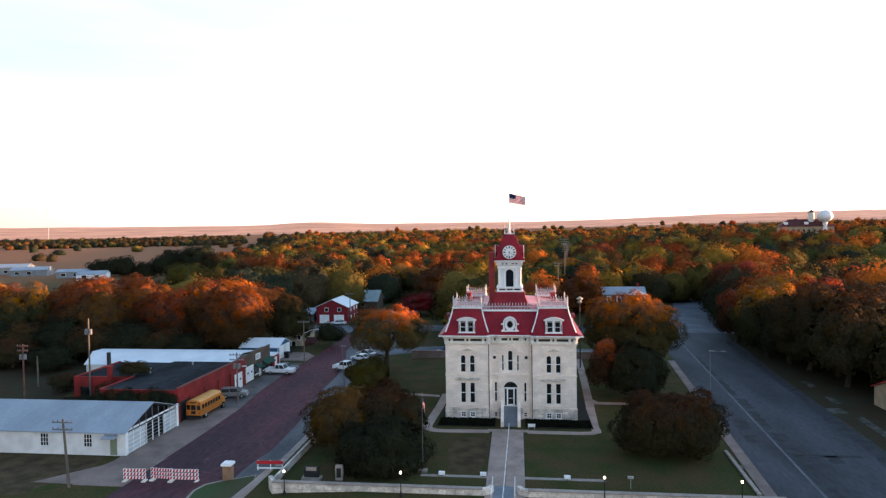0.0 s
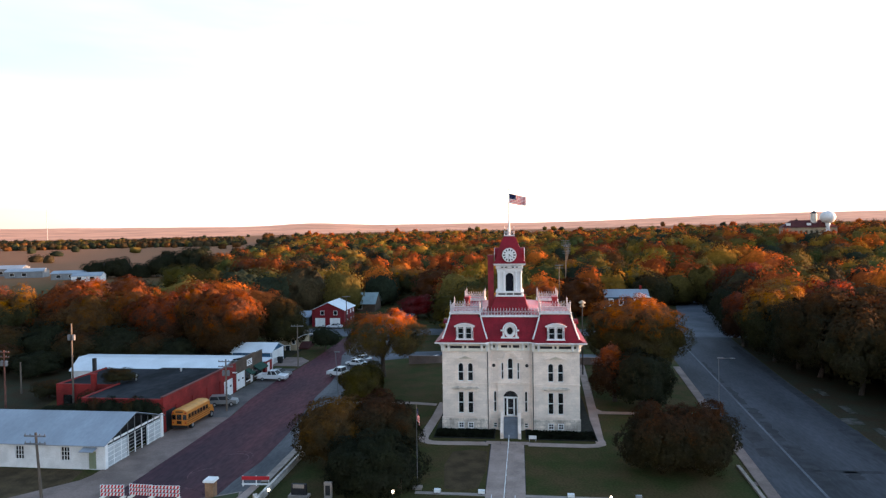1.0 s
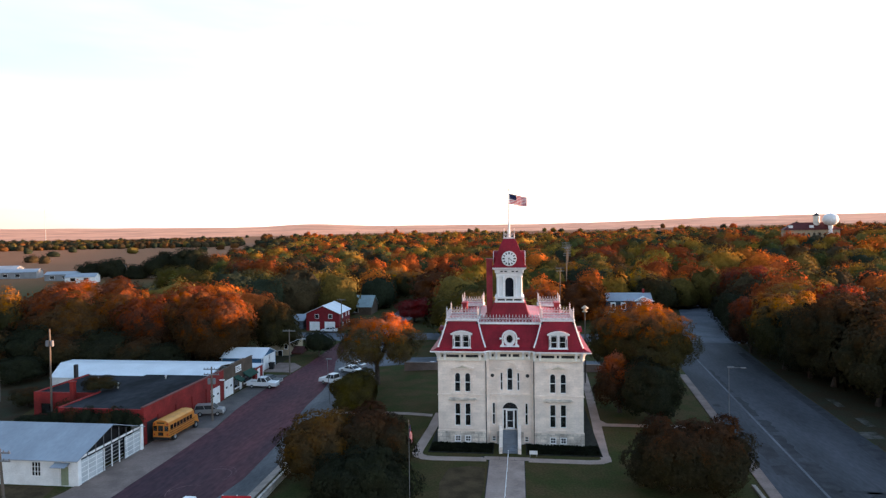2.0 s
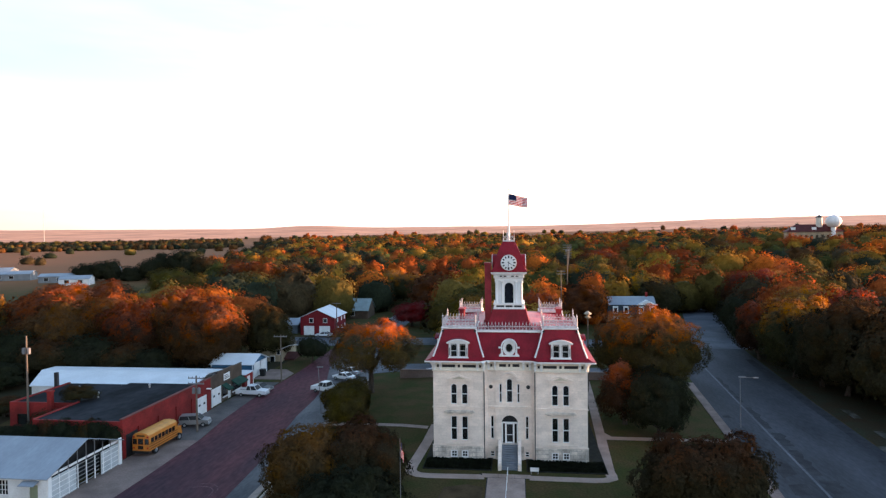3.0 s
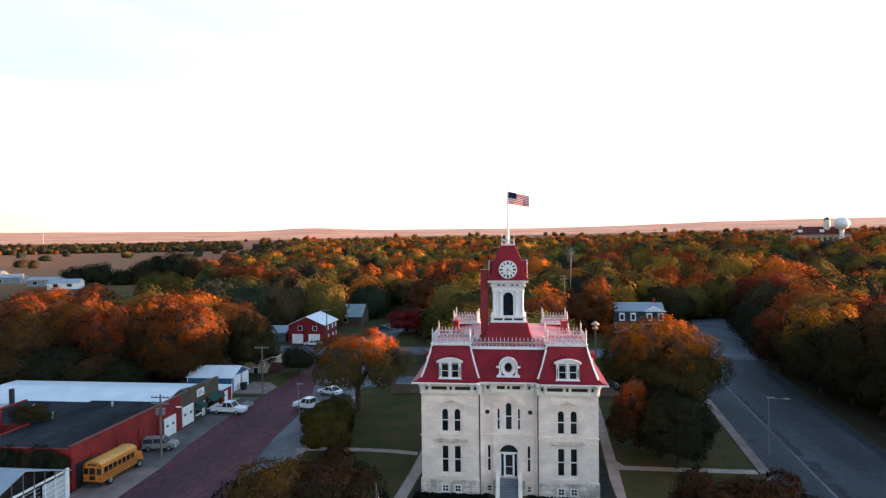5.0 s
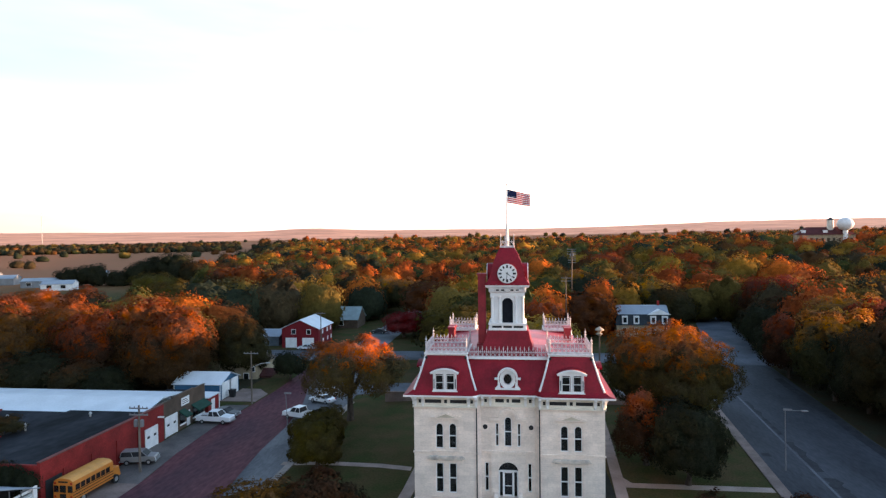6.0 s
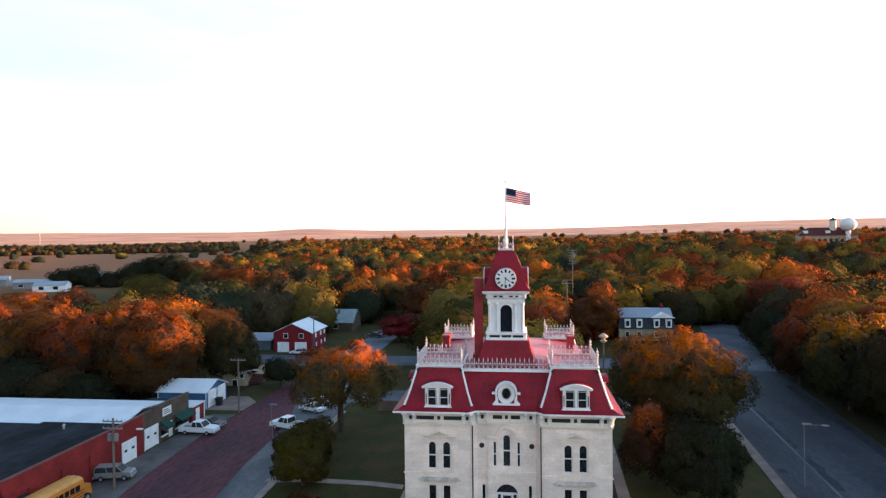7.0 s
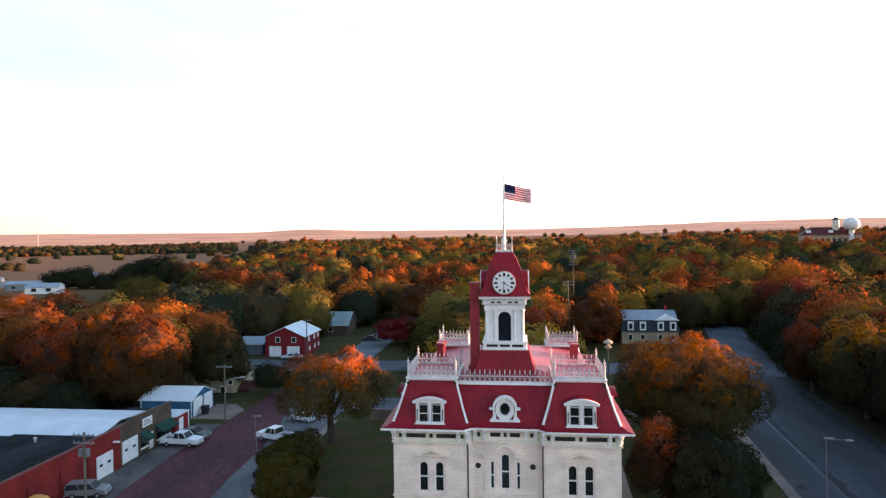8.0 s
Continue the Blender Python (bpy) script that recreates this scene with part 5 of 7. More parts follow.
            part("pointer", Shape().prism([(-ux * 0.15 + vx * w, -uz * 0.15 + vz * w), (-ux * 0.15 - vx * w, -uz * 0.15 - vz * w), (ux * ln - vx * w * 0.4, uz * ln - vz * w * 0.4), (ux * ln + vx * w * 0.4, uz * ln + vz * w * 0.4)], 1, -2.43 + 0.2 * (rot % 2), -2.416 + 0.2 * (rot % 2)), BLACK, g)
    part("lantern_base", Shape().loft([ring4(0.78, 27.05), ring4(0.78, 27.2)]), CREST, c)
    rail = Shape()
    for a, b in (((-0.7, TY - 0.7), (0.7, TY - 0.7)), ((0.7, TY - 0.7), (0.7, TY + 0.7)), ((0.7, TY + 0.7), (-0.7, TY + 0.7)), ((-0.7, TY + 0.7), (-0.7, TY - 0.7))):
        cresting(rail, a, b, 27.15, 1.15)
    for x in (-0.7, 0.7):
        for y in (TY - 0.7, TY + 0.7):
            rail.tube((x, y, 27.15), (x, y, 28.5), 0.05, 0.03, 6)
    part("tower_cresting", rail, CREST, c, "pale iron cresting on the tower")
    part("flagpole", Shape().tube((0, TY, 27.0), (0, TY, 29.5), 0.17, 0.12).tube((0, TY, 29.5), (0, TY, 33.75), 0.10, 0.055).turned(0, TY, [(0.02, 33.7), (0.12, 33.8), (0.12, 33.9), (0.02, 34.0)], 8), WHITE, c, "white flagpole")
    return c


courthouse()


def flag(name, label, x, y, z, length, drop, limp=0.0):
    """A striped flag in the wind, hung from its pole at x, y; z: its upper corner."""
    f = thing(name, label, "flag", x, y, z)
    def at(u, v):
        if limp:
            return (0.10 * math.sin(u * 9) + limp * u, 0.10 * math.cos(u * 9), -v - u * 0.75 * length)
        return (u * length, 0.10 * math.sin(u * 7.0) * u ** 0.5 + 0.03 * math.sin(v * 3 + u * 4), -v * (1 - 0.12 * u) - 0.25 * length * u + 0.04 * math.sin(u * 6.0 + 1) * u)
    def sheet(u0, u1, v0, v1, n, shift):
        s = Shape()
        for k in range(n):
            a, b = u0 + (u1 - u0) * k / n, u0 + (u1 - u0) * (k + 1) / n
            p = [at(a, v0), at(b, v0), at(b, v1), at(a, v1)]
            q = [(i, j + 0.012, w) for i, j, w in p]
            s.loft([[(i, j + shift, w) for i, j, w in p], [(i, j + shift, w) for i, j, w in q]])
        return s
    h = drop / 13
    for k in range(13):
        part("stripe", sheet(0.4 if k < 7 else 0.0, 1, k * h, (k + 1) * h, 14, 0), FLAG_WHITE if k % 2 else FLAG_RED, f)
    canton = part("canton", sheet(0, 0.4, 0, 7 * h, 6, 0), FLAG_BLUE, f, "dark blue canton")
    if not limp:
        for r in range(5):
            for q in range(6):
                i, j, w = at(0.03 + 0.062 * q, 0.5 * h + 1.4 * h * r)
                part("star", Shape().box(i - 0.025, j - 0.008, w - 0.025, i + 0.025, j - 0.002, w + 0.025), FLAG_WHITE, canton)
    return f


flag("roof_flag", "red, white and blue striped flag flying over the tower", 0.07, 5.4, 33.28, 2.4, 1.42)


# ---- the square: low wall, lamps, signs ----
def lot_wall(name, x0, x1):
    w = setting(name, Shape().box(x0, -26.3, -1.2, x1, -25.85, 0.62), ROUGH_STONE, "low limestone wall along the front of the square", "wall")
    n = max(1, round((x1 - x0) / 1.6))
    cap = None
    for k in range(n):
        a, b = x0 + (x1 - x0) * k / n + 0.012, x0 + (x1 - x0) * (k + 1) / n - 0.012
        if cap is None:
            cap = new("coping", Shape().box(0, -0.3, 0, b - a, 0.3, 0.14).mesh("coping", KERB))
            cap.parent = w
            cap.location = (a, -26.08, 0.623)
        else:
            o = new("coping", cap.data)
            o.parent = w
            o.location = (a, -26.08, 0.623)
    return w


lot_wall("wall_front_east", -25.6, -2.7)
lot_wall("wall_front_west", 2.0, 27.5)
for sx, xc in ((-1, -2.7), (1, 2.0)):
    curve = Shape()
    for k in range(6):
        a, b = k * math.pi / 12, (k + 1) * math.pi / 12
        p = lambda t, r: (xc - sx * r * math.sin(t), -25.2 - r * math.cos(t))
        curve.prism([p(a, 1.1), p(b, 1.1), p(b, 0.65), p(a, 0.65)], 2, -0.2, 0.76)
    setting("wall_front_curve", curve, ROUGH_STONE, "curved end of the low limestone wall", "wall")
setting("wall_front_corner", Shape().prism([(-25.6, -26.3), (-25.6, -25.8), (-26.2, -24.6), (-26.6, -24.8)], 2, -1.4, 0.76).box(-26.6, -24.7, -1.4, -26.3, -1.0, 0.1), ROUGH_STONE, "low limestone wall round the corner", "wall")
setting("wall_back", Shape().box(-22, 44.2, -0.8, 28, 44.6, 1.35).box(-22.1, 44.1, 1.35, 28.1, 44.7, 1.5), CONCRETE, "plain concrete retaining wall behind the lawn", "wall")


def globe_lamp(x, y):
    t = thing("globe_lamp", "black iron lamp post with a lit white globe", "street lamp", x, y, 0, group="globe lamps along the wall")
    part("post", Shape().turned(0, 0, [(0.18, 0), (0.18, 0.25), (0.10, 0.4), (0.06, 0.6), (0.045, 2.2), (0.08, 2.3), (0.1, 2.4)], 10), BLACK, t)
    part("globe", Shape().turned(0, 0, [(0.06, 2.4), (0.11, 2.44), (0.135, 2.54), (0.11, 2.64), (0.05, 2.69), (0.02, 2.7)], 12), GLOBE, t, "lit white globe", smooth=True)
    return t


for x, y in ((-23.6, -27.8), (-11.2, -27.2), (9.7, -26.8), (23.0, -26.8)):
    globe_lamp(x, y)

mast = thing("lawn_flagpole", "thin white flagpole standing on the lawn", "flagpole", -9.9, -20.2)
part("pole", Shape().tube((0, 0, 0), (0, 0, 9.2), 0.035, 0.02, 8), PALE_POLE, mast)
part("footing", Shape().box(-0.5, -0.4, 0, 0.5, 0.4, 0.22), KERB, mast)
flag("lawn_flag", "striped flag hanging limp from the lawn flagpole", -9.85, -20.2, 8.8, 1.5, 0.8, limp=0.20)


def monument():
    t = thing("monument", "dark polished granite monument on a pale base", "monument", -22.0, -23.6)
    part("base", Shape().box(-1.1, -0.45, 0, 1.1, 0.45, 0.35), KERB, t)
    part("slab", Shape().prism([(-0.85, 0.35), (0.85, 0.35), (0.8, 1.5), (-0.8, 1.5)], 1, -0.18, 0.18), DARK, t, bevel=0.03)
    part("tablet", Shape().box(-0.6, -0.22, 1.1, 0.6, -0.185, 1.5), KERB, t)
    s = thing("memorial_stone", "upright pale stone with a dark panel", "memorial", -18.9, -23.4)
    part("stone", Shape().box(-0.42, -0.2, 0, 0.42, 0.2, 1.7), KERB, s, bevel=0.04)
    part("panel", Shape().box(-0.26, -0.23, 0.35, 0.26, -0.205, 1.4), DARK, s)
    b = thing("lawn_sign", "brown board sign between two posts", "sign", -12.9, -21.6)
    part("board", Shape().box(-1.3, -0.05, 0.35, 1.3, 0.05, 1.3), BROWN_WALL, b)
    for x in (-1.4, 1.4):
        part("post", Shape().box(x - 0.1, -0.1, 0, x + 0.1, 0.1, 1.5), BROWN_WALL, b)
    for x, y in ((-7.6, -21.3), (-0.7 - 2.2, -21.2), (6.4, -21.4)):
        f = thing("floodlight", "small white floodlight box on the lawn", "floodlight", x, y, group="floodlights on the lawn")
        part("housing", Shape().box(-0.35, -0.2, 0.15, 0.35, 0.2, 0.5), WHITE, f, bevel=0.03)
        part("mount", Shape().box(-0.1, -0.1, 0, 0.1, 0.1, 0.15), BLACK, f)
    g = thing("pedestal_sign", "small white sign on two legs", "sign", 2.9, -3.9)
    part("panel", Shape().box(-0.5, -0.03, 0.3, 0.5, 0.03, 0.75), WHITE, g)
    for x in (-0.4, 0.4):
        part("leg", Shape().box(x - 0.03, -0.03, 0, x + 0.03, 0.03, 0.3), STEEL, g)
    pl = thing("brick_pillar", "square brick pillar with a white cap", "pillar", -31.5, -24.2)
    part("shaft", Shape().box(-0.45, -0.45, 0, 0.45, 0.45, 1.75), material("tan_brick", (0.30, 0.17, 0.10), 0.9, 0.3, 1.0), pl)
    part("cap", Shape().frustum((-0.62, -0.62, 0.62, 0.62), 1.75, (-0.55, -0.55, 0.55, 0.55), 2.0), WHITE, pl)
    for x in (12.9,):
        p = thing("parking_meter", "small post with a twin head", "post", x, -23.2)
        part("post", Shape().tube((0, 0, 0), (0, 0, 1.1), 0.03), STEEL, p)
        part("head", Shape().box(-0.3, -0.08, 1.1, 0.3, 0.08, 1.35), STEEL, p)


monument()


def barricade(x, y, w, rz=0):
    b = thing("barricade", "striped red and white road barricade on white feet", "barricade", x, y, 0.03, rz, group="barricades across the brick street")
    for z in (0.28, 0.70, 1.12):
        board = part("board", Shape().box(-w / 2, -0.03, z, w / 2, 0.03, z + 0.32), WHITE, b)
        n = round(w / 0.36)
        for j in range(n):
            a = -w / 2 + 0.04 + j * w / n
            part("stripe", Shape().prism([(a, z + 0.004), (a + 0.2, z + 0.004), (a + 0.31, z + 0.316), (a + 0.11, z + 0.316)], 1, -0.036, -0.031), ORANGE_RED, board)
    for sx in (-1, 1):
        part("upright", Shape().box(sx * (w / 2 - 0.2) - 0.04, 0.031, 0.1, sx * (w / 2 - 0.2) + 0.04, 0.10, 1.45), WHITE, b)
        part("foot", Shape().box(sx * (w / 2 - 0.2) - 0.22, -0.35, 0, sx * (w / 2 - 0.2) + 0.22, 0.35, 0.14), CORNICE, b)
    return b


barricade(-41.9, -25.5, 2.6, 4)
barricade(-38.9, -25.1, 2.7, -3)
barricade(-36.2, -25.2, 3.4, 2)
hand = thing("handrail", "thin white handrail down the middle of the walk", "handrail")
part("rail", Shape().tube((-0.2, -4.4, 0.9), (-0.45, -22.0, 0.9), 0.035, 0.035, 6), WHITE, hand)
part("rail", Shape().tube((-0.45, -22.0, 0.9), (-0.6, -28.6, 0.55), 0.035, 0.035, 6), WHITE, hand)
for k in range(11):
    part("baluster", Shape().tube((-0.2 - 0.0145 * (k * 2.3 + 0.2), -4.6 - k * 2.3, 0.07), (-0.2 - 0.0145 * (k * 2.3 + 0.2), -4.6 - k * 2.3, 0.88 if k < 8 else 0.75 - 0.06 * (k - 8)), 0.02, 0.02, 5), WHITE, hand)
for x in (-1.75, 0.65):
    side_rail = thing("handrail", "short white handrail beside the steps of the walk", "handrail", x, -23.4)
    part("rail", Shape().tube((0, 0, 0.95), (0, -4.6, 0.8), 0.035, 0.035, 6), WHITE, side_rail)
    for y in (0, -2.3, -4.6):
        part("baluster", Shape().tube((0, y, 0.05), (0, y, 0.95 + y * 0.033), 0.02, 0.02, 5), WHITE, side_rail)
gate = thing("road_closed_barrier", "long white barrier with a red board", "barrier", -27.9, -21.2, 0, 4)
part("red_board", Shape().box(-1.5, -0.04, 0.75, 1.6, 0.04, 1.15), ORANGE_RED, gate)
part("white_rail", Shape().box(-1.5, -0.03, 0.2, 1.6, 0.03, 0.36), WHITE, gate)
for x in (-1.4, 0.1, 1.5):
    part("post", Shape().box(x - 0.05, 0.041, 0, x + 0.05, 0.13, 1.2), WHITE, gate)


# ---- buildings along the brick street ----
def wall_box(parent, x0, y0, x1, y1, z0, z1, mat, name="wall", label=""):
    return part(name, Shape().box(x0, y0, z0, x1, y1, z1), mat, parent, label)


def garage_door(parent, x, y, w, h, face=90, mat=WHITE, panes=True):
    """A sectional door on the street side; face: the turn that makes it look along its outward way."""
    o = new("garage_door")
    o.parent = parent
    o.matrix_local = pose(x, y, 0, 0, 0, face)
    tagged(o, "white sectional garage door")
    n = 4
    for k in range(n):
        part("section", Shape().box(-w / 2, -0.09, 0.06 + k * h / n, w / 2, -0.01, 0.06 + (k + 1) * h / n - 0.03), mat, o)
    if panes:
        for a in (-0.28, 0.28):
            part("pane", Shape().box(a * w - 0.28, -0.105, h * 0.56, a * w + 0.28, -0.092, h * 0.68), DARK, o)
    t = Shape().box(-w / 2 - 0.12, -0.12, 0, -w / 2, 0, h + 0.2).box(w / 2, -0.12, 0, w / 2 + 0.12, 0, h + 0.2).box(-w / 2, -0.12, h + 0.08, w / 2, 0, h + 0.2)
    part("surround", t, mat, o)
    return o


def white_shed():
    s = thing("white_shed", "long white block shed with grey metal gable roof", "shed")
    x1, x0, y0, y1, e, r = -48.0, -84.0, -18.0, -5.8, 3.0, 5.15
    ym = (y0 + y1) / 2
    pierced = pierced_wall(Shape(), x0, x1, 0, e, y0, y0 + 0.25, [(a, a + 1.15, 1.0, 2.6, False) for a in (-77.0, -71.0, -59.7, -53.7)] + [(-50.1, -49.1, 0.05, 2.2, False)])
    part("front_wall", pierced, WHITE_WALL, s, "white painted block wall")
    wall_box(s, x0, y1 - 0.25, x1, y1, 0, e, WHITE_WALL, "rear_wall")
    part("end_wall", Shape().box(x0, y0 + 0.25, 0, x0 + 0.25, y1 - 0.25, e), WHITE_WALL, s)
    for a in (-77.0, -71.0, -59.7, -53.7):
        f = Shape()
        for k in range(4):
            f.box(a + k * 0.365, y0 + 0.1, 1.0, a + 0.05 + k * 0.365, y0 + 0.16, 2.6)
        for k in range(4):
            f.box(a + 0.05, y0 + 0.11, 1.0 + k * 0.52, a + 1.12, y0 + 0.15, 1.04 + k * 0.52)
        w = part("window", f, WHITE, s, "small-paned white window")
        part("pane", Shape().box(a, y0 + 0.17, 1.0, a + 1.15, y0 + 0.19, 2.6), GLASS, w)
    part("door", Shape().box(-50.08, y0 + 0.1, 0.05, -49.12, y0 + 0.16, 2.18), material("green_door", (0.20, 0.23, 0.15), 0.6, 0.1, 1.0), s, "pale green door")
    part("door_canopy", Shape().prism([(y0 - 0.9, 2.35), (y0, 2.6), (y0, 2.7), (y0 - 0.9, 2.42)], 0, -50.7, -48.9), GREY_ROOF, s, "small grey door canopy")
    for ya in (y0 - 0.35, y1 + 0.35):
        zl = e - 0.12
        part("roof", Shape().prism([(ya, zl), (ym, r), (ym, r + 0.09), (ya, zl + 0.09)], 0, x0 - 0.3, x1 + 0.25), GREY_ROOF, s, "blue-grey metal roof")
    # open street end: posts, lattice and sliding panels
    for k in range(9):
        y = y0 + 0.35 + k * (y1 - y0 - 0.7) / 8
        top = r - 0.15 - abs(y - ym) / (ym - y0) * (r - e)
        part("post", Shape().box(x1 - 0.12, y - 0.045, 0, x1, y + 0.045, min(top, 2.75)), WHITE, s)
        part("mullion", Shape().box(x1 - 0.10, y - 0.03, 2.751, x1 - 0.03, y + 0.03, max(2.8, top)), PALE_POLE, s)
    for z in (3.0, ):
        part("tie_beam", Shape().box(x1 - 0.2, y0 + 0.25, z - 0.12, x1 - 0.122, y1 - 0.25, z + 0.12), WHITE, s)
    # dark sheet set inside, painting the unlit depth of the gable
    part("gable_back", Shape().prism([(y0 + 0.3, e), (y1 - 0.3, e), (ym, r - 0.1)], 0, x1 - 1.6, x1 - 1.5), DARK, s, "dark sheet for the shade inside the open gable")
    for a, b, z1 in ((0.03, 0.36, 2.7), (0.70, 0.97, 2.7)):
        ya, yb = y0 + a * (y1 - y0) + 0.1, y0 + b * (y1 - y0)
        part("sliding_panel", Shape().box(x1 - 0.115, ya, 0.05, x1 - 0.02, yb, z1), material("pale_panel_paint", (0.45, 0.47, 0.48), 0.6, 0.15, 0.6), s, "pale metal sliding panel")
        for k in range(5):
            part("rail", Shape().box(x1 - 0.018, ya, 0.2 + k * 0.55, x1 + 0.02, yb, 0.25 + k * 0.55), WHITE, s)
    for k in range(6):
        part("rail", Shape().box(x1 - 0.2, y0 + 0.38 * (y1 - y0), 0.3 + k * 0.45, x1 - 0.15, y0 + 0.69 * (y1 - y0), 0.38 + k * 0.45), STEEL, s)
    # a second dark sheet paints the unlit inside below the gable
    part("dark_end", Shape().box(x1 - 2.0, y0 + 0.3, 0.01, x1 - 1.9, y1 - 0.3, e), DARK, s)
    part("corner_pier", Shape().box(x1, y1 - 0.45, 0, x1 + 0.16, y1 + 0.05, 3.3), WHITE, s)
    part("corner_pier", Shape().box(x1, y0, 0, x1 + 0.1, y0 + 0.5, 2.95), WHITE, s)
    return s


white_shed()


def brick_garage():
    b = thing("brick_garage", "long red painted brick garage with a tar roof", "garage")
    X = -48.6
    h = 5.05
    # street wall with bricked bays
    w = Shape()
    bays = ((-3.0, 0.0), (1.2, 4.6), (5.8, 9.2), (10.4, 13.6))
    w.box(X - 0.35, -3.4, 0, X - 0.12, 19.6, h)
    z1 = 3.3
    y = -3.4
    for a, c2 in bays:
        w.box(X - 0.12, y, 0, X, a, z1)
        y = c2
    w.box(X - 0.12, y, 0, X, 19.6, z1)
    w.box(X - 0.12, -3.4, z1, X, 19.6, h)
    part("street_wall", w, RED_BRICK, b, "red painted brick street wall")
    part("coping", Shape().box(X - 0.42, -3.45, h, X + 0.06, 19.6, h + 0.1), material("dark_coping", (0.15, 0.045, 0.04), 0.8, 0.2, 1.0), b)
    # flat dark sheet on the closed bay, painted for the unlit doorway
    part("dark_opening", Shape().box(X - 0.118, -2.6, 0, X - 0.05, -0.2, 2.9), DARK, b, "dark sheet for the shade in a doorway")
    part("roof", Shape().box(-61, -3.1, 4.4, X - 0.35, 17.2, 4.65).box(-71.4, 5.4, 4.15, -61, 17.2, 4.4), TAR_ROOF, b, "dark patched tar roof")
    part("front_wall", Shape().box(-61, -3.4, 0, X - 0.35, -3.1, 4.8), RED_BRICK, b, "red brick wall")
    part("yard_wall", Shape().box(-61.3, -3.1, 0, -61, 5.4, 4.8), RED_BRICK, b)
    part("yard_front", pierced_wall(Shape(), -71.4, -61.3, 0, 4.6, 5.1, 5.4, [(a, a + 1.7, 1.3, 2.9, False) for a in (-70.6, -67.7, -64.2)]), RED_BRICK, b, "red brick yard wall")
    for a in (-70.6, -67.7, -64.2):
        part("window", Shape().box(a, 5.25, 1.3, a + 1.7, 5.3, 2.9), GLASS, b, "dark window")
    part("end_wall", Shape().box(-71.7, 5.1, 0, -71.4, 17.2, 4.6), RED_BRICK, b)
    part("chimney", Shape().box(-65.1, 4.2, 0, -64.5, 4.8, 6.3).box(-65.2, 4.1, 6.3, -64.4, 4.9, 6.5), RED_BRICK, b, "red brick chimney stack")
    for x, y, z in ((-60, 8, 1.0), (-66, 12, 0.8), (-56, 14.5, 0.7)):
        part("vent", Shape().tube((x, y, 4.3), (x, y, 4.3 + z), 0.12).turned(x, y, [(0.2, 4.3 + z), (0.2, 4.45 + z), (0.05, 4.6 + z)], 8), STEEL, b, "roof vent pipe")
    garage_door(b, X, 16.5, 2.7, 2.6)
    part("sconce", Shape().box(X, 18.1, 3.6, X + 0.8, 18.4, 3.75), WHITE, b, "white wall lamp")
    # white roofed hall behind
    r = thing("white_hall", "long hall with a white metal roof", "hall")
    left = ((-78.8, 17.3, 3.75), (-81.0, 22.8, 5.1), (-83.2, 28.8, 4.45))
    part("roof", Shape().loft([[p for x, y, z in left for p in ((x, y, z),)] + [(x, y, z + 0.15) for x, y, z in reversed(left)], [(-50.5, y, z) for x, y, z in left] + [(-50.5, y, z + 0.15) for x, y, z in reversed(left)]]), WHITE_ROOF, r, "white metal roof")
    part("wall", Shape().prism([(-78.5, 17.5), (-50.8, 17.5), (-50.8, 28.6), (-82.8, 28.6)], 2, 0, 3.75), WHITE_WALL, r)
    part("flue", Shape().box(-73.6, 16.4, 0, -73.1, 16.9, 6.3), DARK, r, "dark square flue")
    return b


brick_garage()


